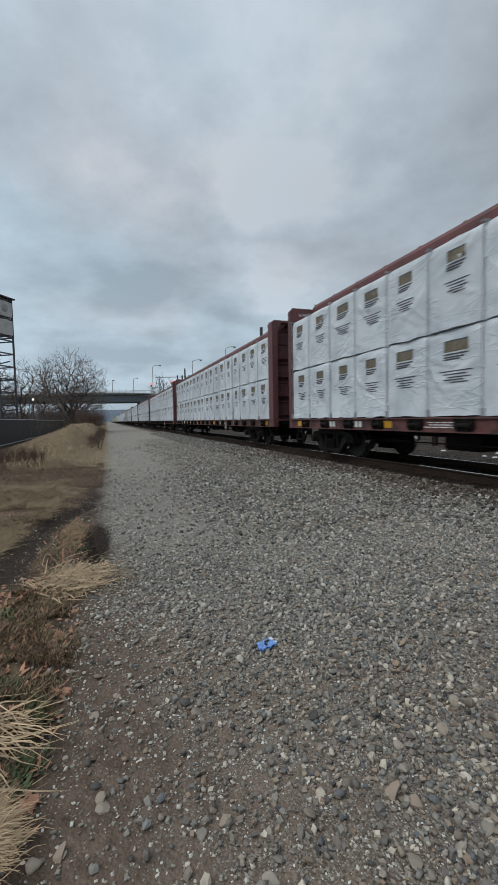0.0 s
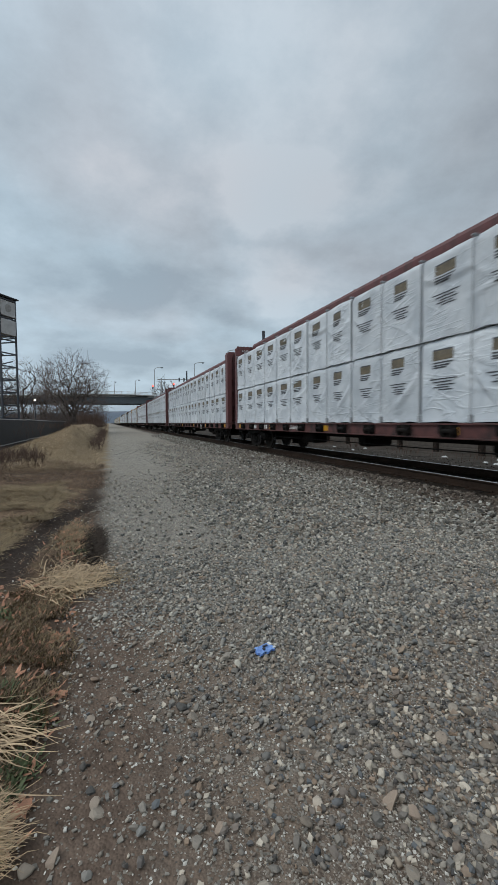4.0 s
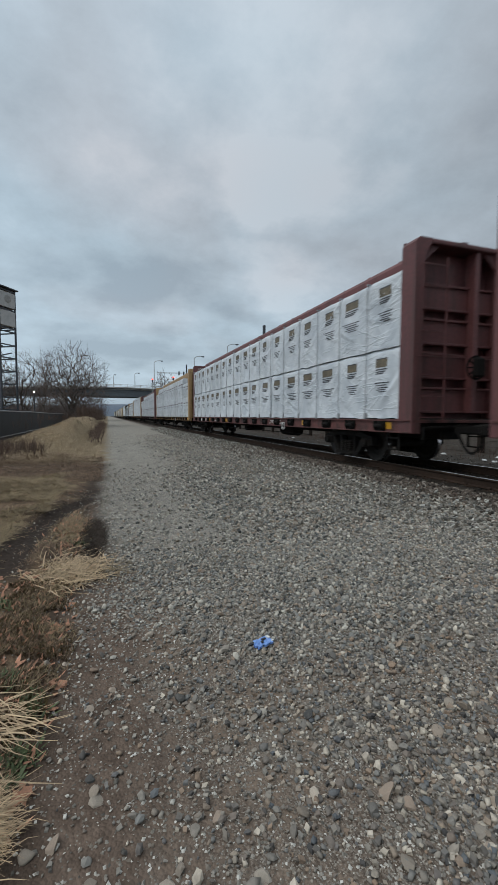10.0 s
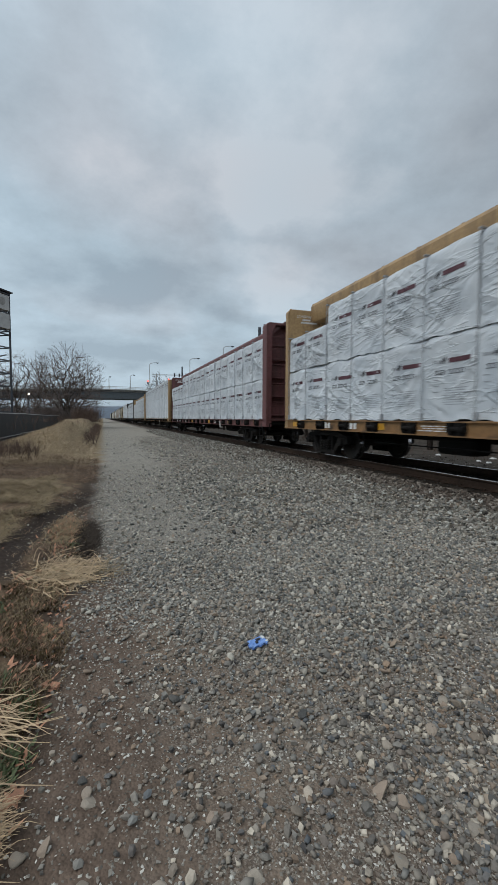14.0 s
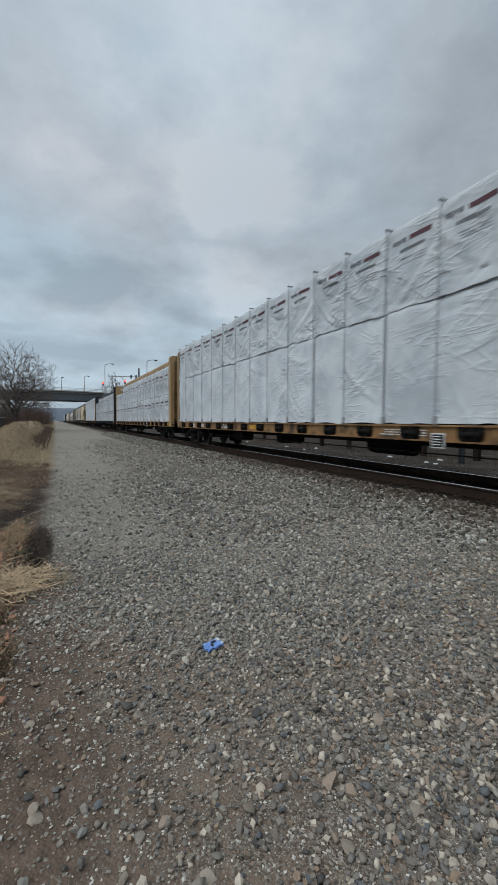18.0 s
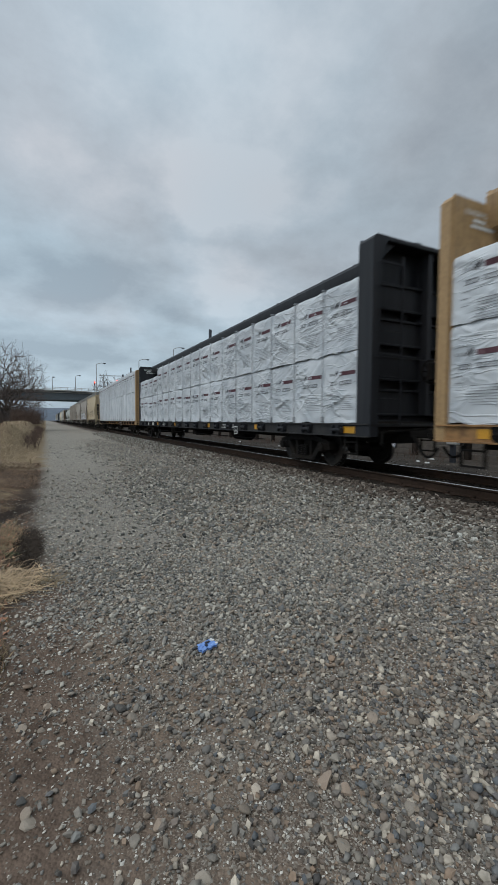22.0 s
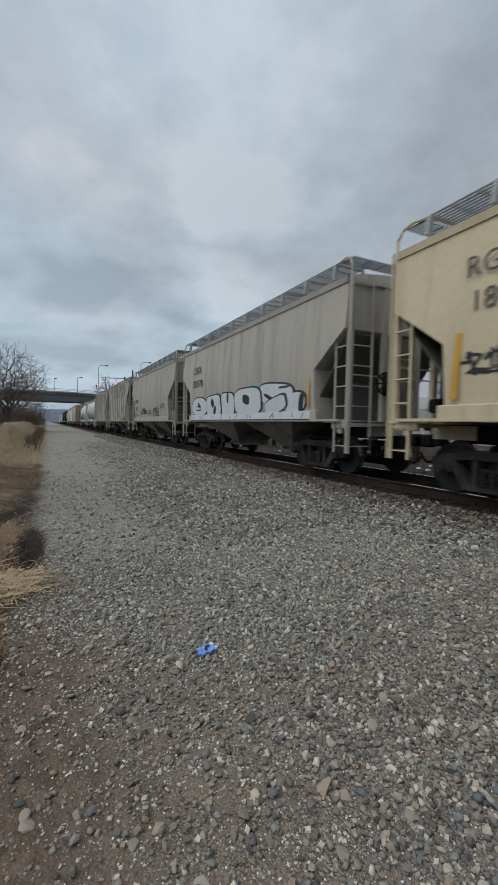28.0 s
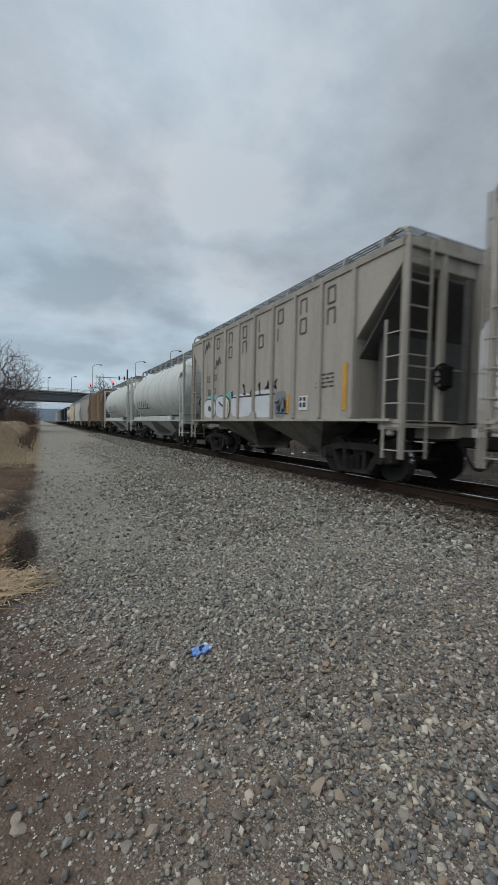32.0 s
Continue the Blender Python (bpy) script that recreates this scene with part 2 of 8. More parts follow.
def stone_mat(name, cols, per="island", bump=0.4):
    """Crushed stone: every piece takes one colour of a ramp, with grain and dust."""
    m = bpy.data.materials.new(name)
    m.use_nodes = True
    nt = m.node_tree
    N, L = nt.nodes.new, nt.links.new
    bs = nt.nodes["Principled BSDF"]
    bs.inputs["Roughness"].default_value = 0.82
    bs.inputs["Specular IOR Level"].default_value = 0.25
    if per == "island":
        ge = N("ShaderNodeNewGeometry"); rnd = ge.outputs["Random Per Island"]
    else:
        ge = N("ShaderNodeObjectInfo"); rnd = ge.outputs["Random"]
    rp = N("ShaderNodeValToRGB")
    rp.color_ramp.interpolation = "LINEAR"
    el = rp.color_ramp.elements
    while len(el) < len(cols):
        el.new(0.5)
    for i, c in enumerate(cols):
        el[i].position, el[i].color = i / (len(cols) - 1), (*c, 1)
    L(rnd, rp.inputs[0])
    co = N("ShaderNodeTexCoord")
    n = N("ShaderNodeTexNoise"); n.inputs["Scale"].default_value = 60; n.inputs["Detail"].default_value = 4
    L(co.outputs["Object"], n.inputs["Vector"])
    mr = N("ShaderNodeMapRange"); mr.inputs["To Min"].default_value = 0.62; mr.inputs["To Max"].default_value = 1.4
    L(n.outputs["Fac"], mr.inputs["Value"])
    hv = N("ShaderNodeHueSaturation"); L(mr.outputs[0], hv.inputs["Value"]); L(rp.outputs[0], hv.inputs["Color"])
    L(hv.outputs[0], bs.inputs["Base Color"])
    bp = N("ShaderNodeBump"); bp.inputs["Strength"].default_value = bump; bp.inputs["Distance"].default_value = 0.006
    L(n.outputs["Fac"], bp.inputs["Height"]); L(bp.outputs[0], bs.inputs["Normal"])
    return m


def ground_mat():
    """Gravel lot, bare dirt verge, dry grass bank and ballast, parted by where they lie."""
    m = bpy.data.materials.new("ground_gravel_dirt_grass")
    m.use_nodes = True
    nt = m.node_tree
    N, L = nt.nodes.new, nt.links.new
    bs = nt.nodes["Principled BSDF"]
    bs.inputs["Roughness"].default_value = 0.9
    bs.inputs["Specular IOR Level"].default_value = 0.1
    ge = N("ShaderNodeNewGeometry")
    pos = ge.outputs["Position"]

    def noise_tex(scale, detail=5, rough=0.55):
        n = N("ShaderNodeTexNoise"); n.inputs["Scale"].default_value = scale
        n.inputs["Detail"].default_value = detail; n.inputs["Roughness"].default_value = rough
        L(pos, n.inputs["Vector"])
        return n.outputs["Fac"]

    def ramp(fac, *stops):
        r = N("ShaderNodeValToRGB"); el = r.color_ramp.elements
        while len(el) < len(stops):
            el.new(0.5)
        for i, (p, c) in enumerate(stops):
            el[i].position, el[i].color = p, (*c, 1)
        L(fac, r.inputs[0])
        return r.outputs[0]

    def mixc(f, a, b):
        x = N("ShaderNodeMix"); x.data_type = "RGBA"
        L(f, x.inputs["Factor"]); L(a, x.inputs["A"]); L(b, x.inputs["B"])
        return x.outputs["Result"]

    def calc(op, a, b):
        x = N("ShaderNodeMath"); x.operation = op
        for i, v in enumerate((a, b)):
            if isinstance(v, (int, float)):
                x.inputs[i].default_value = v
            else:
                L(v, x.inputs[i])
        return x.outputs[0]

    def step(v, lo, hi):
        x = N("ShaderNodeMapRange"); x.interpolation_type = "SMOOTHSTEP"
        L(v, x.inputs["Value"]); x.inputs["From Min"].default_value = lo; x.inputs["From Max"].default_value = hi
        return x.outputs[0]
    sep = N("ShaderNodeSeparateXYZ"); L(pos, sep.inputs[0])
    X, Y = sep.outputs["X"], sep.outputs["Y"]
    vo = N("ShaderNodeTexVoronoi"); vo.inputs["Scale"].default_value = 70; L(pos, vo.inputs["Vector"])
    vo2 = N("ShaderNodeTexVoronoi"); vo2.inputs["Scale"].default_value = 170; L(pos, vo2.inputs["Vector"])
    cell = N("ShaderNodeSeparateColor"); L(vo.outputs["Color"], cell.inputs[0])
    cell2 = N("ShaderNodeSeparateColor"); L(vo2.outputs["Color"], cell2.inputs[0])
    dirt = ramp(noise_tex(14, 9, 0.75), (0.3, (0.090, 0.067, 0.051)), (0.7, (0.235, 0.178, 0.136)))
    stones = ramp(cell.outputs[0], (0.0, (0.085, 0.079, 0.07)), (0.5, (0.185, 0.172, 0.15)), (0.85, (0.29, 0.27, 0.235)), (1.0, (0.44, 0.41, 0.36)))
    fine = ramp(cell2.outputs[0], (0.0, (0.072, 0.055, 0.044)), (0.7, (0.170, 0.140, 0.114)), (1.0, (0.36, 0.33, 0.285)))
    grit = mixc(step(noise_tex(1.3, 5), 0.45, 0.62), fine, stones)
    patch = calc("ADD", calc("MULTIPLY", noise_tex(0.55, 5, 0.6), 0.6), calc("MULTIPLY", noise_tex(7, 6, 0.7), 0.4))
    gravel = mixc(step(patch, 0.44, 0.58), grit, dirt)
    wob0 = calc("MULTIPLY", calc("SUBTRACT", noise_tex(1.1, 5), 0.5), 1.6)
    # gaps between thick stone: brown ground with the stones' shade put into its colour
    gap_shade = ramp(cell2.outputs[1], (0.0, (0.045, 0.037, 0.030)), (0.7, (0.125, 0.104, 0.085)), (1.0, (0.28, 0.25, 0.21)))
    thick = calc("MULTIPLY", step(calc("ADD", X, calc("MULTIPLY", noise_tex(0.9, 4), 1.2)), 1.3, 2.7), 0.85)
    gravel = mixc(calc("MULTIPLY", calc("MULTIPLY", thick, step(calc("ADD", Y, wob0), 1.9, 2.8)), calc("SUBTRACT", 1.0, step(Y, 9.0, 16.0))), gravel, gap_shade)
    grass = ramp(noise_tex(34, 8, 0.8), (0.3, (0.10, 0.073, 0.045)), (0.5, (0.20, 0.15, 0.092)), (0.72, (0.34, 0.265, 0.165)))
    mud = ramp(noise_tex(11, 8, 0.75), (0.3, (0.03, 0.021, 0.016)), (0.7, (0.10, 0.072, 0.053)))
    worn = ramp(noise_tex(2.4, 7, 0.7), (0.32, (0.185, 0.172, 0.146)), (0.68, (0.335, 0.312, 0.27)))
    gravel = mixc(calc("MULTIPLY", step(Y, 8.0, 20.0), 0.8), gravel, worn)
    dusty = mixc(step(cell2.outputs[2], 0.35, 0.75), worn, stones)
    gravel = mixc(calc("MULTIPLY", calc("MULTIPLY", step(calc("ADD", Y, wob0), 3.6, 5.4), calc("SUBTRACT", 1.0, step(X, 1.2, 2.6))), 0.85), gravel, dusty)
    wob = calc("MULTIPLY", calc("SUBTRACT", noise_tex(1.1, 5), 0.5), 0.9)
    xw = calc("ADD", X, wob)
    verge = mixc(step(noise_tex(2.6, 7, 0.7), 0.44, 0.56), grass, mud)
    thatch = ramp(noise_tex(18, 8, 0.75), (0.32, (0.055, 0.036, 0.024)), (0.68, (0.21, 0.142, 0.092)))
    verge = mixc(step(noise_tex(3.3, 6, 0.7), 0.42, 0.6), thatch, verge)
    sheet = mixc(step(noise_tex(1.7, 6, 0.7), 0.52, 0.66), grass, thatch)
    verge = mixc(step(calc("ADD", Y, wob), 13.3, 14.6), verge, sheet)
    foot = calc("MULTIPLY", step(calc("ADD", Y, wob), 10.6, 12.4), calc("SUBTRACT", 1.0, step(calc("ADD", Y, wob), 13.2, 15.0)))
    verge = mixc(calc("MULTIPLY", foot, step(noise_tex(2.2, 6, 0.7), 0.36, 0.54)), verge, mud)
    # wet rut that runs slantwise to the lot
    bed = N("ShaderNodeMapRange"); L(Y, bed.inputs["Value"])
    bed.inputs["From Min"].default_value, bed.inputs["From Max"].default_value = 4.2, 8.2
    mid = calc("SUBTRACT", calc("MULTIPLY", calc("POWER", bed.outputs[0], 2.3), 0.69), 0.96)
    off = calc("ABSOLUTE", calc("ADD", calc("SUBTRACT", X, mid), calc("MULTIPLY", wob, 0.3)), 0.0)
    rut = calc("MULTIPLY", calc("SUBTRACT", 1.0, step(off, 0.12, 0.30)), calc("MULTIPLY", step(Y, 3.6, 4.3), calc("SUBTRACT", 1.0, step(Y, 8.6, 10.0))))
    wet = ramp(noise_tex(16, 8, 0.75), (0.3, (0.016, 0.012, 0.010)), (0.7, (0.062, 0.046, 0.036)))
    c = mixc(calc("MULTIPLY", step(xw, -0.75, -0.35), calc("SUBTRACT", 1.0, step(Y, 12.0, 15.0))), verge, mud)
    c = mixc(rut, c, wet)
    lane = ramp(noise_tex(9, 9, 0.75), (0.3, (0.056, 0.040, 0.031)), (0.7, (0.178, 0.130, 0.100)))
    c = mixc(calc("MULTIPLY", step(xw, -0.45, -0.15), calc("SUBTRACT", 1.0, step(Y, 3.6, 5.2))), c, lane)
    c = mixc(step(calc("ADD", xw, calc("MULTIPLY", step(Y, 3.4, 5.4), 0.36)), -0.02, 0.58), c, gravel)
    ball = ramp(cell.outputs[1], (0.0, (0.035, 0.032, 0.03)), (0.5, (0.10, 0.09, 0.08)), (1.0, (0.24, 0.225, 0.20)))
    c = mixc(step(calc("ADD", X, calc("MULTIPLY", wob, 0.3)), 4.7, 5.3), c, ball)
    rust = ramp(cell.outputs[2], (0.0, (0.03, 0.022, 0.018)), (0.6, (0.085, 0.062, 0.05)), (1.0, (0.18, 0.145, 0.12)))
    c = mixc(step(calc("ADD", X, calc("MULTIPLY", wob, 0.5)), 4.95, 5.5), c, rust)
    # fouled bed, darkened further by the train's shade put into its colour
    shaded_foul = ramp(noise_tex(12, 6, 0.65), (0.3, (0.011, 0.009, 0.007)), (0.7, (0.034, 0.027, 0.021)))
    c = mixc(step(calc("ADD", X, calc("MULTIPLY", wob, 0.15)), 5.62, 5.82), c, shaded_foul)
    far = ramp(noise_tex(0.8, 6), (0.3, (0.034, 0.028, 0.023)), (0.7, (0.085, 0.072, 0.060)))
    c = mixc(step(xw, 8.45, 8.9), c, far)
    L(c, bs.inputs["Base Color"])
    h = calc("ADD", calc("MULTIPLY", vo.outputs["Distance"], -0.5), calc("MULTIPLY", noise_tex(60, 4), 0.4))
    bp = N("ShaderNodeBump"); bp.inputs["Strength"].default_value = 0.7; bp.inputs["Distance"].default_value = 0.02
    L(h, bp.inputs["Height"]); L(bp.outputs[0], bs.inputs["Normal"])
    return m


def wrap_mat(name, relief, tone):
    """White packing film: smooth sheen, fine creases where it is drawn tight, grayer where the load shows through."""
    m = bpy.data.materials.new(name)
    m.use_nodes = True
    nt = m.node_tree
    N, L = nt.nodes.new, nt.links.new
    bs = nt.nodes["Principled BSDF"]
    co, oi = N("ShaderNodeTexCoord"), N("ShaderNodeObjectInfo")
    cx = N("ShaderNodeCombineXYZ")
    for i in range(3):
        L(oi.outputs["Random"], cx.inputs[i])
    off = N("ShaderNodeVectorMath"); off.operation = "SCALE"; off.inputs["Scale"].default_value = 53.0
    L(cx.outputs[0], off.inputs[0])
    add = N("ShaderNodeVectorMath"); L(co.outputs["Object"], add.inputs[0]); L(off.outputs[0], add.inputs[1])

    def ridge_tex(turn, scale, size, dist):
        mp = N("ShaderNodeMapping")
        mp.inputs["Rotation"].default_value = (radians(turn), 0, 0)
        mp.vector_type = "TEXTURE"
        mp.inputs["Scale"].default_value = tuple(1 / q for q in scale)
        L(add.outputs[0], mp.inputs[0])
        n = N("ShaderNodeTexNoise"); n.inputs["Scale"].default_value = size
        n.inputs["Detail"].default_value = 2.5; n.inputs["Distortion"].default_value = dist
        L(mp.outputs[0], n.inputs["Vector"])
        a = N("ShaderNodeMath"); a.operation = "SUBTRACT"; a.inputs[1].default_value = 0.5
        L(n.outputs["Fac"], a.inputs[0])
        b = N("ShaderNodeMath"); b.operation = "ABSOLUTE"; L(a.outputs[0], b.inputs[0])
        c = N("ShaderNodeMapRange"); c.inputs["From Min"].default_value = 0.0; c.inputs["From Max"].default_value = 0.045
        c.inputs["To Min"].default_value = 1.0; c.inputs["To Max"].default_value = 0.0
        L(b.outputs[0], c.inputs["Value"])
        return c.outputs[0]
    r1 = ridge_tex(62, (1, 1.0, 0.30), 1.7, 0.5)
    r2 = ridge_tex(-58, (1, 1.0, 0.26), 2.1, 0.6)
    r3 = ridge_tex(86, (1, 1.8, 0.35), 2.6, 0.5)
    s1 = N("ShaderNodeMath"); L(r1, s1.inputs[0]); L(r2, s1.inputs[1])
    s2 = N("ShaderNodeMath"); L(s1.outputs[0], s2.inputs[0]); L(r3, s2.inputs[1])
    mask = N("ShaderNodeTexNoise"); mask.inputs["Scale"].default_value = 1.3; L(add.outputs[0], mask.inputs["Vector"])
    mk = N("ShaderNodeMapRange"); mk.inputs["From Min"].default_value = 0.38; mk.inputs["From Max"].default_value = 0.62
    L(mask.outputs["Fac"], mk.inputs["Value"])
    hh = N("ShaderNodeMath"); hh.operation = "MULTIPLY"; L(s2.outputs[0], hh.inputs[0]); L(mk.outputs[0], hh.inputs[1])
    bp = N("ShaderNodeBump"); bp.inputs["Strength"].default_value = 0.5 + 0.15 * relief; bp.inputs["Distance"].default_value = 0.02 * relief
    L(hh.outputs[0], bp.inputs["Height"]); L(bp.outputs[0], bs.inputs["Normal"])
    n2 = N("ShaderNodeTexNoise"); n2.inputs["Scale"].default_value = 1.7; n2.inputs["Detail"].default_value = 5; L(add.outputs[0], n2.inputs["Vector"])
    rp = N("ShaderNodeValToRGB")
    rp.color_ramp.elements[0].position, rp.color_ramp.elements[0].color = 0.33, (0.46, 0.495, 0.53, 1)
    rp.color_ramp.elements[1].position, rp.color_ramp.elements[1].color = 0.6, (0.60, 0.63, 0.655, 1)
    L(n2.outputs["Fac"], rp.inputs[0])
    hv = N("ShaderNodeHueSaturation")
    mr = N("ShaderNodeMapRange"); mr.inputs["To Min"].default_value = 0.9 * tone; mr.inputs["To Max"].default_value = 1.05 * tone
    L(oi.outputs["Random"], mr.inputs["Value"]); L(mr.outputs[0], hv.inputs["Value"]); L(rp.outputs[0], hv.inputs["Color"])
    L(hv.outputs[0], bs.inputs["Base Color"])
    bs.inputs["Roughness"].default_value = 0.5
    return m


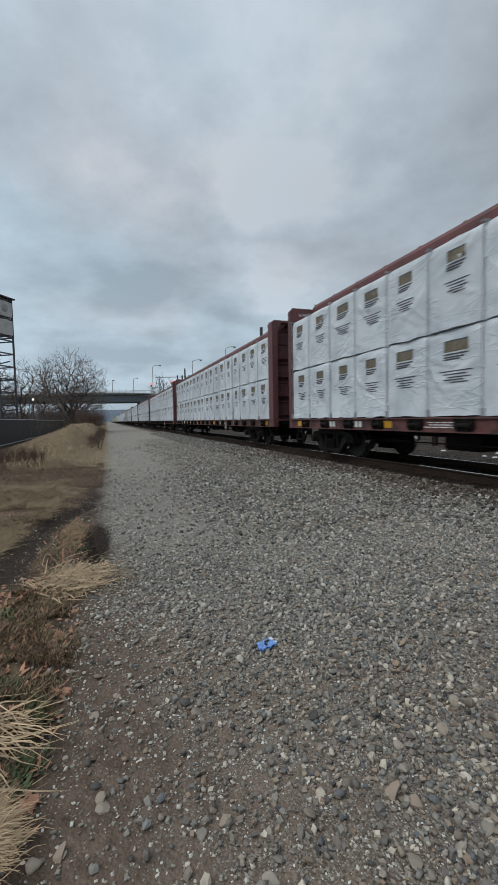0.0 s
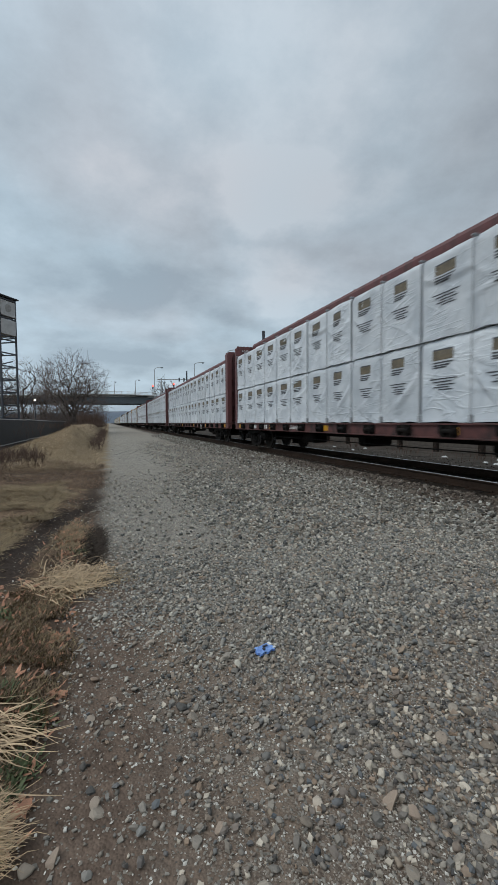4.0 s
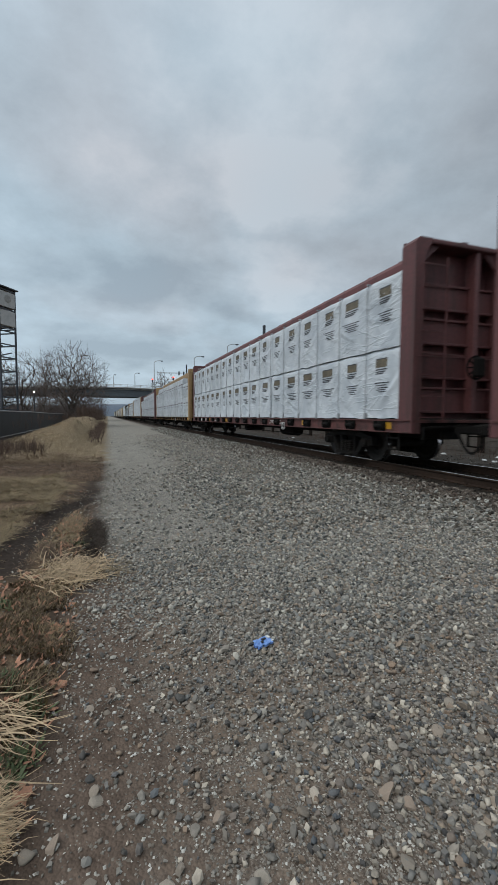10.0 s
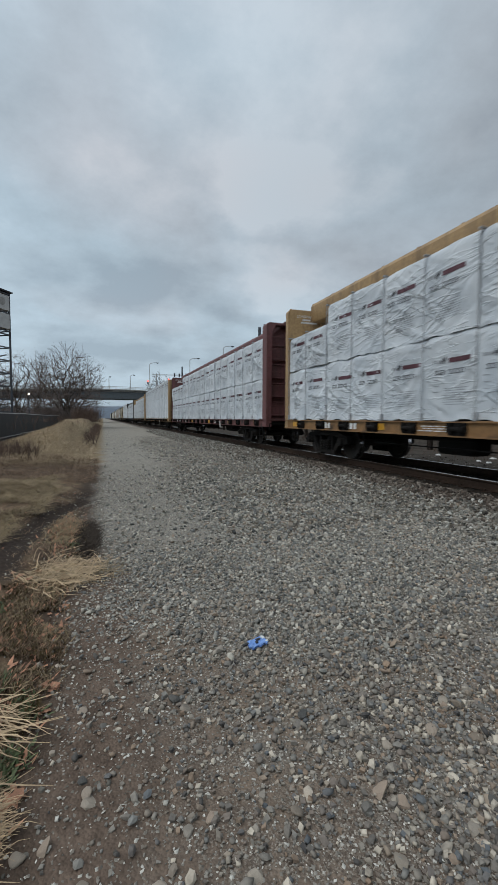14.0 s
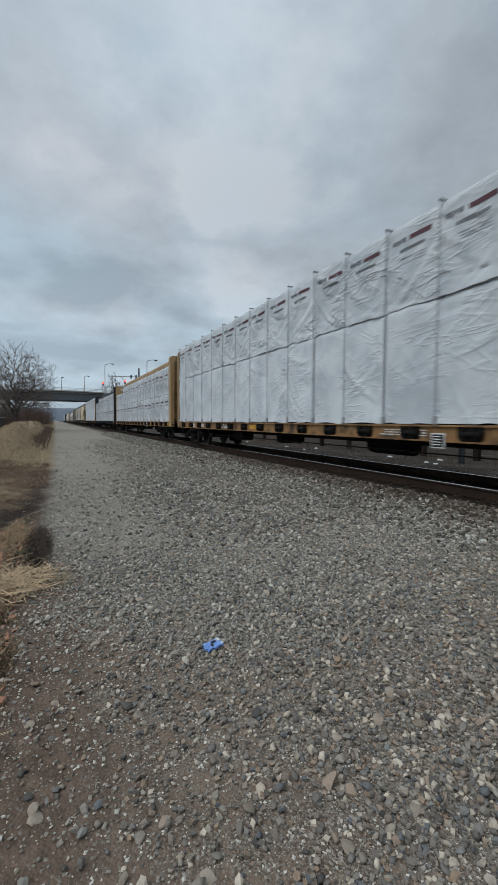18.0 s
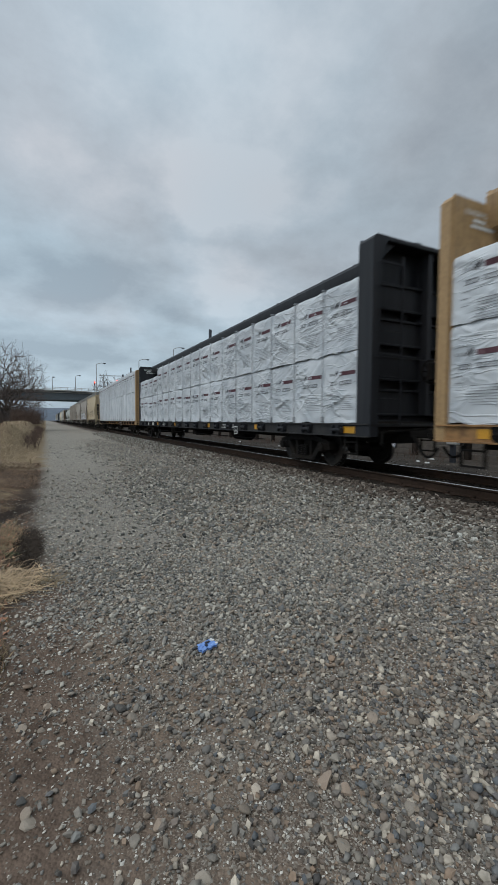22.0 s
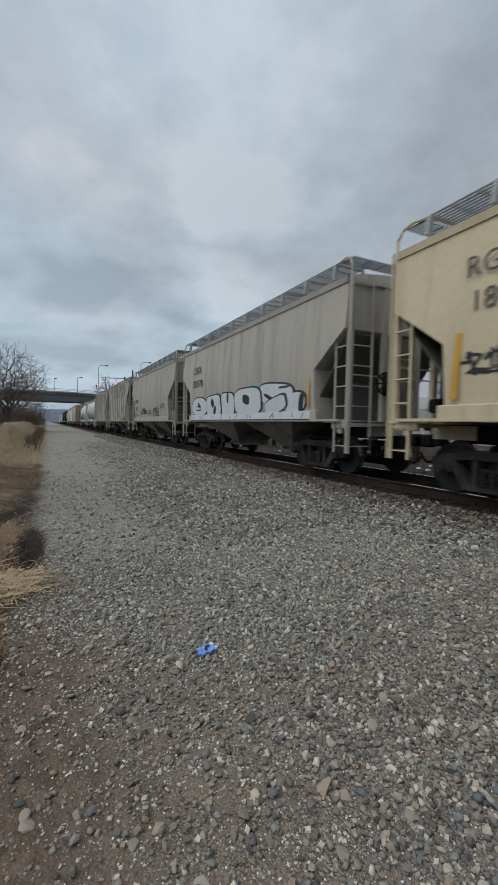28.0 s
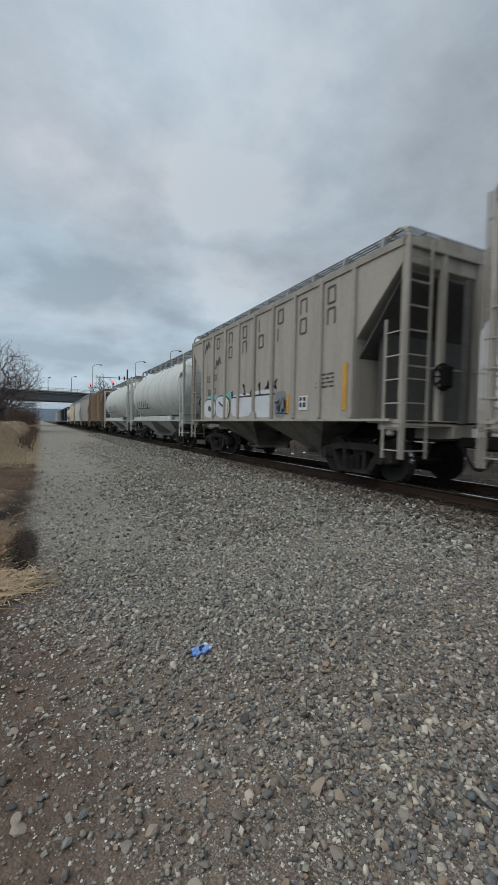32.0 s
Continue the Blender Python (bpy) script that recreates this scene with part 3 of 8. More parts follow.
M = {
    "ground": ground_mat(),
    "stone": stone_mat("crushed_stone", [(0.048, 0.048, 0.046), (0.150, 0.150, 0.142), (0.252, 0.243, 0.216), (0.192, 0.165, 0.135), (0.138, 0.141, 0.137), (0.309, 0.290, 0.251), (0.263, 0.204, 0.153), (0.224, 0.214, 0.189), (0.415, 0.386, 0.329), (0.420, 0.391, 0.334)]),
    "stone_near": stone_mat("dirty_crushed_stone", [(0.050, 0.048, 0.047), (0.146, 0.131, 0.115), (0.254, 0.226, 0.188), (0.105, 0.114, 0.122), (0.188, 0.151, 0.122), (0.146, 0.139, 0.128), (0.304, 0.264, 0.213), (0.246, 0.174, 0.122), (0.205, 0.186, 0.159), (0.161, 0.164, 0.159), (0.372, 0.325, 0.263), (0.496, 0.436, 0.357)]),
    "stone_single": stone_mat("loose_stone", [(0.067, 0.066, 0.063), (0.169, 0.155, 0.137), (0.261, 0.231, 0.194), (0.193, 0.156, 0.121), (0.329, 0.287, 0.236), (0.244, 0.177, 0.131), (0.449, 0.390, 0.321)], "object"),
    "ballast": stone_mat("ballast_stone", [(0.048, 0.046, 0.041), (0.103, 0.097, 0.084), (0.205, 0.188, 0.164), (0.131, 0.109, 0.086), (0.296, 0.277, 0.240), (0.421, 0.421, 0.385)]),
    "grit": stone_mat("pale_grit", [(0.075, 0.068, 0.058), (0.18, 0.165, 0.14), (0.25, 0.23, 0.20), (0.15, 0.125, 0.10), (0.36, 0.34, 0.30), (0.58, 0.56, 0.51)]),
    # fouled stone; these near-black tones include the shade under the cars
    "shaded_foul": stone_mat("fouled_ballast", [(0.012, 0.010, 0.009), (0.028, 0.023, 0.019), (0.045, 0.038, 0.031), (0.08, 0.07, 0.06)]),
    "red": mat("maroon_paint", (0.12, 0.042, 0.041), 0.62, grain=14, stain=0.9, stain_col=(0.042, 0.025, 0.021), stain_amt=0.7, per_object=0.12, streak=True, bump=0.06),
    "tan": mat("ochre_paint", (0.325, 0.207, 0.096), 0.6, grain=14, stain=0.9, stain_col=(0.10, 0.06, 0.032), stain_amt=0.75, per_object=0.1, streak=True, bump=0.06),
    "red_worn": mat("grimy_maroon_paint", (0.10, 0.036, 0.032), 0.75, grain=9, stain=2.6, stain_col=(0.014, 0.011, 0.010), stain_amt=0.95, per_object=0.15, bump=0.1),
    "tan_worn": mat("grimy_ochre_paint", (0.235, 0.125, 0.048), 0.75, grain=9, stain=2.6, stain_col=(0.020, 0.014, 0.010), stain_amt=0.95, per_object=0.15, bump=0.1),
    "black_worn": mat("grimy_black_paint", (0.013, 0.013, 0.014), 0.75, grain=9, stain=2.6, stain_col=(0.035, 0.03, 0.026), stain_amt=0.6, per_object=0.15, bump=0.1),
    "black": mat("black_paint", (0.012, 0.0128, 0.0155), 0.55, spec=0.3, grain=14, stain_col=(0.034, 0.034, 0.037), stain_amt=0.4, per_object=0.1, streak=True, bump=0.06),
    "wrap": wrap_mat("white_wrap_film", 0.7, 0.92),
    "wrap_loose": wrap_mat("loose_white_wrap_film", 1.2, 0.85),
    "strap": mat("steel_strap", (0.27, 0.28, 0.29), 0.5, 0.2),
    "print_dark": mat("dark_print", (0.055, 0.055, 0.06), 0.6, vary=0.4, bump=0),
    "print_brown": mat("brown_print", (0.125, 0.10, 0.065), 0.6, vary=0.45, grain=12, bump=0),
    "print_red": mat("dark_crimson_print", (0.080, 0.025, 0.034), 0.6, vary=0.3, bump=0),
    "white_paint": mat("white_stencil", (0.62, 0.62, 0.60), 0.6, vary=0.15, bump=0),
    "yellow": mat("yellow_reflector", (0.52, 0.26, 0.02), 0.45, vary=0.1, bump=0),
    "iron": mat("bogie_iron", (0.008, 0.0073, 0.0068), 0.85, spec=0.15, stain_col=(0.022, 0.017, 0.013), stain_amt=0.6, per_object=0.15),
    "iron_dusty": mat("dusty_bogie_iron", (0.022, 0.0195, 0.0175), 0.9, spec=0.2, stain_col=(0.075, 0.064, 0.053), stain_amt=0.6, per_object=0.2),
    "wheel": mat("wheel_steel", (0.015, 0.013, 0.0115), 0.7, spec=0.3, stain_col=(0.045, 0.032, 0.022)),
    "tread": mat("polished_steel", (0.55, 0.55, 0.56), 0.22, 1.0, vary=0.1, bump=0.03),
    "rail": mat("rusty_rail", (0.030, 0.020, 0.015), 0.9, spec=0.1, grain=20, stain_col=(0.060, 0.037, 0.025)),
    "tie": mat("creosote_tie", (0.024, 0.019, 0.016), 0.95, spec=0.1, grain=25, stain_col=(0.06, 0.05, 0.042), per_object=0.2),
    "hopper_gray": mat("weathered_gray_paint", (0.33, 0.294, 0.252), 0.62, grain=10, vary=0.08, stain=0.8, stain_col=(0.165, 0.145, 0.118), stain_amt=0.6, per_object=0.06, streak=True, bump=0.05),
    "hopper_tan": mat("weathered_cream_paint", (0.50, 0.41, 0.27), 0.6, grain=10, vary=0.08, stain=0.8, stain_col=(0.33, 0.25, 0.16), stain_amt=0.5, per_object=0.06, streak=True, bump=0.05),
    "hopper_white": mat("weathered_white_paint", (0.47, 0.48, 0.45), 0.6, grain=10, vary=0.08, stain=0.8, stain_col=(0.26, 0.26, 0.23), stain_amt=0.5, per_object=0.06, streak=True, bump=0.05),
    "hopper_brown": mat("weathered_brown_paint", (0.22, 0.145, 0.085), 0.65, grain=10, vary=0.1, stain_col=(0.12, 0.08, 0.05), stain_amt=0.5, per_object=0.1, streak=True, bump=0.05),
    # sooty sheet, with the shade of the recessed car ends mixed into its base colour
    "slope": mat("shaded_sooty_slope_sheet", (0.065, 0.063, 0.058), 0.7, grain=8, stain_col=(0.05, 0.048, 0.044), streak=True, bump=0.05),
    "bay": mat("sooty_bay_sheet", (0.17, 0.152, 0.125), 0.75, grain=8, stain=1.1, stain_col=(0.03, 0.027, 0.023), stain_amt=0.85, per_object=0.1, bump=0.05),
    "seam": mat("weld_seam_grime", (0.205, 0.187, 0.155), 0.7, vary=0.3, bump=0),
    "galv": mat("galvanised_steel", (0.33, 0.335, 0.33), 0.5, 0.5, bump=0.04),
    "walk": mat("roof_walk_steel", (0.15, 0.155, 0.16), 0.6, 0.3, bump=0.04),
    "steel_paint": mat("dull_silver_spray_paint", (0.27, 0.29, 0.32), 0.5, vary=0.12, stain_col=(0.17, 0.18, 0.2), bump=0),
    "rust_stone": stone_mat("rust_stained_ballast", [(0.022, 0.018, 0.015), (0.074, 0.058, 0.047), (0.118, 0.098, 0.081), (0.085, 0.063, 0.048), (0.163, 0.141, 0.118), (0.244, 0.215, 0.185)]),
    "letter": mat("faded_black_stencil", (0.07, 0.066, 0.062), 0.7, vary=0.3, bump=0),
    "silver_paint": mat("silver_spray_paint", (0.52, 0.53, 0.54), 0.45, vary=0.08, stain_col=(0.38, 0.39, 0.40), bump=0),
    "black_paint": mat("black_spray_paint", (0.018, 0.018, 0.02), 0.5, vary=0.2, bump=0),
    "pale_blue": mat("faded_blue_paint", (0.22, 0.30, 0.38), 0.6, vary=0.12, bump=0),
    "hazy_gray": mat("gray_spray_paint", (0.17, 0.19, 0.20), 0.6, vary=0.25, bump=0),
    "teal_paint": mat("teal_spray_paint", (0.16, 0.38, 0.34), 0.6, vary=0.2, bump=0),
    "orange_paint": mat("orange_spray_paint", (0.55, 0.22, 0.10), 0.6, vary=0.2, bump=0),
    "concrete": mat("bridge_concrete", (0.30, 0.295, 0.28), 0.85, grain=6, stain=0.4, stain_col=(0.17, 0.165, 0.155), stain_amt=0.6, bump=0.1, streak=True),
    "steel_green": mat("girder_paint", (0.075, 0.09, 0.10), 0.6, grain=5, stain_col=(0.05, 0.05, 0.05)),
    "dark_steel": mat("dark_steel", (0.045, 0.05, 0.06), 0.5, 0.3),
    "panel": mat("gray_sign_panel", (0.42, 0.42, 0.41), 0.6, vary=0.08),
    "fence": mat("black_fence_screen", (0.016, 0.019, 0.024), 0.75, grain=40, vary=0.3),
    "bark": mat("bark", (0.065, 0.055, 0.048), 0.9, grain=20, vary=0.35),
    "twig": mat("twigs", (0.12, 0.094, 0.084), 0.9, vary=0.3, per_island=0.25, bump=0),
    "brush": mat("winter_brush", (0.105, 0.068, 0.052), 0.95, vary=0.3, per_island=0.3, bump=0),
    "straw": mat("dry_straw", (0.42, 0.305, 0.185), 0.75, vary=0.15, per_island=0.35, bump=0),
    "straw_bank": mat("bank_straw", (0.36, 0.275, 0.175), 0.85, vary=0.12, per_island=0.3, bump=0),
    "thatch": mat("brown_thatch", (0.150, 0.098, 0.062), 0.9, vary=0.3, per_island=0.5, bump=0),
    "rotted": mat("rotted_weed", (0.048, 0.037, 0.029), 0.95, vary=0.3, per_island=0.4, bump=0, spec=0.2),
    "straw_dull": mat("dull_dry_grass", (0.215, 0.16, 0.09), 0.85, vary=0.2, per_island=0.35, bump=0),
    "moss": mat("moss_and_short_turf", (0.082, 0.060, 0.030), 0.95, vary=0.35, per_island=0.5, bump=0, spec=0.1),
    "green_leaf": mat("green_weed", (0.062, 0.082, 0.03), 0.7, vary=0.3, per_island=0.3, bump=0),
    "dead_leaf": mat("dead_leaf", (0.33, 0.165, 0.10), 0.8, vary=0.3, per_island=0.4, bump=0),
    "blue": mat("blue_plastic", (0.17, 0.30, 0.62), 0.4, vary=0.15, bump=0.1),
    # distance haze is mixed into this blue base colour
    "hill": mat("hazy_wooded_hill", (0.10, 0.125, 0.16), 1.0, grain=0.05, stain=0.008, stain_col=(0.08, 0.095, 0.12), vary=0.2, bump=0),
    "lamp_glow": mat("lamp_glow", (1.0, 0.87, 0.62), 0.4, emit=4.0, bump=0),
    "red_glow": mat("red_signal_glow", (1.0, 0.06, 0.03), 0.4, emit=5.0, bump=0),
    "wall_conc": mat("old_retaining_wall", (0.10, 0.088, 0.077), 0.9, grain=8, stain_col=(0.08, 0.07, 0.06), streak=True, bump=0.2),
    "litter": mat("pale_litter", (0.62, 0.62, 0.6), 0.6, bump=0.1),
}

# ---- mesh tools ----
class Shape:
    """Gathers faces; each face carries the number of its material."""

    def __init__(self):
        self.v, self.f, self.mi, self.cur = [], [], [], 0

    def use(self, i):
        self.cur = i
        return self

    def add(self, verts, faces):
        n = len(self.v)
        self.v.extend(tuple(p) for p in verts)
        for q in faces:
            self.f.append(tuple(n + i for i in q))
            self.mi.append(self.cur)

    def box(self, c, s, b=0.0, m=None):
        """A box about c of size s with edges cut back by b."""
        hx, hy, hz = (a / 2 for a in s)
        b = min(b, hx * 0.9, hy * 0.9, hz * 0.9)
        vs, fs = [], []
        if b <= 0:
            for x in (-hx, hx):
                for y in (-hy, hy):
                    for z in (-hz, hz):
                        vs.append((x, y, z))
            fs = [(0, 1, 3, 2), (4, 6, 7, 5), (0, 4, 5, 1), (2, 3, 7, 6), (0, 2, 6, 4), (1, 5, 7, 3)]
        else:
            idx = {}
            for sx in (-1, 1):
                for sy in (-1, 1):
                    for sz in (-1, 1):
                        for ax in range(3):
                            p = [sx * (hx - b), sy * (hy - b), sz * (hz - b)]
                            p[ax] = (sx, sy, sz)[ax] * (hx, hy, hz)[ax]
                            idx[sx, sy, sz, ax] = len(vs)
                            vs.append(tuple(p))
            g = idx
            for ax in range(3):
                o1, o2 = (ax + 1) % 3, (ax + 2) % 3
                for s_ in (-1, 1):
                    q = []
                    for a1, a2 in ((-1, -1), (1, -1), (1, 1), (-1, 1)):
                        k = [0, 0, 0]; k[ax], k[o1], k[o2] = s_, a1, a2
                        q.append(g[k[0], k[1], k[2], ax])
                    fs.append(tuple(q) if s_ > 0 else tuple(reversed(q)))
                for a1 in (-1, 1):
                    for a2 in (-1, 1):
                        ka, kb = [0, 0, 0], [0, 0, 0]
                        ka[ax], kb[ax] = -1, 1
                        ka[o1] = kb[o1] = a1; ka[o2] = kb[o2] = a2
                        q = (g[(*ka, o1)], g[(*kb, o1)], g[(*kb, o2)], g[(*ka, o2)])
                        fs.append(q if a1 * a2 < 0 else tuple(reversed(q)))
            for sx in (-1, 1):
                for sy in (-1, 1):
                    for sz in (-1, 1):
                        t = (g[sx, sy, sz, 0], g[sx, sy, sz, 1], g[sx, sy, sz, 2])
                        fs.append(t if sx * sy * sz > 0 else tuple(reversed(t)))
        vs = [Vector(p) for p in vs]
        if m is not None:
            vs = [m @ p for p in vs]
        c = Vector(c)
        self.add([p + c for p in vs], fs)
        return self

    def bar(self, p0, p1, w, h=None, b=0.0):
        """A square bar from p0 to p1."""
        p0, p1 = Vector(p0), Vector(p1)
        d = p1 - p0
        q = d.to_track_quat("Z", "Y").to_matrix()
        return self.box((p0 + p1) / 2, (w, h or w, d.length), b, q)

    def cyl(self, p0, p1, r, n=10, r1=None, caps=True):
        p0, p1 = Vector(p0), Vector(p1)
        d = p1 - p0
        q = d.to_track_quat("Z", "Y").to_matrix()
        r1 = r if r1 is None else r1
        vs = []
        for p, rad in ((p0, r), (p1, r1)):
            for i in range(n):
                a = 2 * math.pi * i / n
                vs.append(p + q @ Vector((math.cos(a) * rad, math.sin(a) * rad, 0)))
        fs = [(i, (i + 1) % n, n + (i + 1) % n, n + i) for i in range(n)]
        if caps:
            fs += [tuple(reversed(range(n))), tuple(range(n, 2 * n))]
        self.add(vs, fs)
        return self

    def lathe(self, profile, n=24, c=(0, 0, 0)):
        """Turns (x along the axle, radius) pairs round the x axis."""
        vs, fs = [], []
        for x, r in profile:
            for i in range(n):
                a = 2 * math.pi * i / n
                vs.append((c[0] + x, c[1] + r * math.cos(a), c[2] + r * math.sin(a)))
        for j in range(len(profile) - 1):
            for i in range(n):
                k = (i + 1) % n
                fs.append((j * n + i, j * n + k, (j + 1) * n + k, (j + 1) * n + i))
        self.add(vs, fs)
        return self

    def slab(self, pts, axis, lo, hi):
        """A flat outline pushed out along an axis; pts are the other two coordinates in order."""
        n = len(pts)
        area = sum(pts[i][0] * pts[(i + 1) % n][1] - pts[(i + 1) % n][0] * pts[i][1] for i in range(n))
        if (area > 0) == (axis == 1):
            pts = list(reversed(pts))

        def at(p, w):
            return ((w, p[0], p[1]), (p[0], w, p[1]), (p[0], p[1], w))[axis]
        vs = [at(p, lo) for p in pts] + [at(p, hi) for p in pts]
        fs = [tuple(reversed(range(n))), tuple(range(n, 2 * n))]
        fs += [(i, (i + 1) % n, n + (i + 1) % n, n + i) for i in range(n)]
        self.add(vs, fs)
        return self

    def loft(self, rings, caps=True, closed=True):
        n = len(rings[0])
        vs = [p for r in rings for p in r]
        fs = []
        for j in range(len(rings) - 1):
            for i in range(n if closed else n - 1):
                k = (i + 1) % n
                fs.append((j * n + i, j * n + k, (j + 1) * n + k, (j + 1) * n + i))
        if caps:
            fs += [tuple(reversed(range(n))), tuple(range((len(rings) - 1) * n, len(rings) * n))]
        self.add(vs, fs)
        return self

    def mesh(self, name, mats, smooth=30):
        me = bpy.data.meshes.new(name)
        me.from_pydata(self.v, [], self.f)
        for m in (mats if isinstance(mats, (list, tuple)) else [mats]):
            me.materials.append(m)
        me.polygons.foreach_set("material_index", self.mi)
        if smooth:
            me.polygons.foreach_set("use_smooth", [True] * len(self.f))
            me.set_sharp_from_angle(angle=radians(smooth))
        me.update()
        return me


MESHES = {}


def shared(key, build, mats, smooth=30):
    """The mesh of that key, built once."""
    if key not in MESHES:
        s = Shape()
        build(s)
        MESHES[key] = s.mesh(key, mats, smooth)
    return MESHES[key]


def part(name, me, parent, m=None, label=""):
    ob = new(name, me)
    ob.parent = parent
    if m is not None:
        ob.matrix_basis = m
    if label:
        ob["label"] = label
    return ob


def thing(name, me, m, label, category, group="", kind=""):
    ob = new(name, me)
    ob.matrix_basis = m
    return tagged(ob, label, category, group, kind)


def text_mesh(key, words, size, material, spacing=1.0):
    """Lettering as a flat mesh in the yz plane, read from the -x side, going towards -y."""
    if key in MESHES:
        return MESHES[key]
    cu = bpy.data.curves.new(key, "FONT")
    cu.body, cu.size, cu.extrude, cu.align_x, cu.space_character = words, size, 0.003, "CENTER", spacing
    tmp = new(key, cu)
    dg = bpy.context.evaluated_depsgraph_get()
    me = bpy.data.meshes.new_from_object(tmp.evaluated_get(dg))
    bpy.data.objects.remove(tmp)
    me.transform(Matrix(((0, 0, -1, 0), (-1, 0, 0, 0), (0, 1, 0, 0), (0, 0, 0, 1))))
    me.materials.clear(); me.materials.append(material)
    MESHES[key] = me
    return me


def smoothstep(a, b, x):
    t = np.clip((x - a) / (b - a), 0, 1)
    return t * t * (3 - 2 * t)


# stencilled marks, made once before the scene fills up
for key_, words_, size_ in (("rgrx", "RGRX", 0.42), ("1898", "1898", 0.42), ("cbfx", "CBFX", 0.40), ("303778", "303778", 0.40), ("mmid", "MMID", 0.36),
                            ("5201", "5201", 0.34), ("lehx", "LE  HX", 0.34), ("5072", "50  72", 0.34), ("5057", "50  57", 0.34)):
    text_mesh("letters_" + key_, words_, size_, M["letter"])
text_mesh("letters_loading", "LOADING", 0.12, M["white_paint"])

# ---- ground: one sheet out to the horizon ----
def ripple(x, y, seed, scale):
    """Smooth pseudo-random relief from crossed waves, about -1 to 1."""
    r = np.random.RandomState(seed)
    z = np.zeros_like(x, dtype=float)
    for i in range(7):
        a, ph, k = r.uniform(0, 6.28), r.uniform(0, 6.28), scale * r.uniform(0.6, 2.2)
        z = z + np.sin((x * np.cos(a) + y * np.sin(a)) * k + ph) / 7
    return z * 1.6


def rut_x(y):
    """Middle of the wet rut that bends out to the lot."""
    return -0.96 + 0.69 * np.clip((y - 4.2) / 4.0, 0, 1) ** 2.3


def ground_z(x, y):
    x, y = np.asarray(x, float), np.asarray(y, float)
    near = np.exp(-((y - 4) / 60.0) ** 2)
    z = 0.022 * ripple(x, y, 1, 1.1) * near + 0.008 * ripple(x, y, 2, 5.0) * near
    z = z * (1 - smoothstep(4.4, 5.0, x))
    # ballast shoulder and bed
    z = z + 0.235 * smoothstep(4.2, 5.75, x) - 0.11 * smoothstep(8.5, 9.4, x)
    # verge: shallow ditch, then the grass bank
    left = smoothstep(-0.15, -1.1, x)
    z = z - 0.09 * np.exp(-((x - rut_x(y)) / 0.19) ** 2) * smoothstep(3.6, 4.6, y) * (1 - smoothstep(8.4, 10.0, y))
    z = z + 0.10 * left * (1 - smoothstep(9, 14, y))
    bank = smoothstep(12.5, 27, y) * (1 - 0.5 * smoothstep(60, 120, y))
    prof = smoothstep(-0.25, -1.9, x) * (1 - 0.92 * np.clip((-2.0 - x) / 3.2, 0, 1) ** 0.9)
    z = z + 1.34 * bank * prof
    z = z + left * 0.05 * ripple(x, y, 3, 2.3) * (1 - smoothstep(40, 80, y))
    return z


def axis(*spans):
    out = []
    for a, b, n in spans:
        out += list(np.linspace(a, b, n, endpoint=False))
    return np.array(out + [spans[-1][1]])


def build_ground():
    xs = axis((-3500, -400, 8), (-400, -60, 10), (-60, -10, 22), (-10, 10, 170), (10, 60, 26), (60, 400, 10), (400, 3500, 9))
    ys = axis((-3500, -300, 8), (-300, -20, 12), (-20, 0, 12), (0, 22, 190), (22, 60, 70), (60, 200, 34), (200, 800, 14), (800, 4500, 9))
    gx, gy = np.meshgrid(xs, ys, indexing="ij")
    gz = ground_z(gx, gy)
    n, k = len(xs), len(ys)
    vs = np.stack([gx, gy, gz], -1).reshape(-1, 3)
    i, j = np.meshgrid(np.arange(n - 1), np.arange(k - 1), indexing="ij")
    a = (i * k + j).ravel()
    fs = np.stack([a, a + k, a + k + 1, a + 1], 1)
    me = bpy.data.meshes.new("ground")
    me.from_pydata(vs.tolist(), [], fs.tolist())
    me.polygons.foreach_set("use_smooth", [True] * len(fs))
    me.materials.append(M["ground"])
    ob = new("ground", me)
    return tagged(ob, "gray gravel lot with bare dirt verge, dry grass bank and ballast", "ground", kind="structure")


GROUND = build_ground()


def gz(x, y):
    return float(ground_z(x, y))


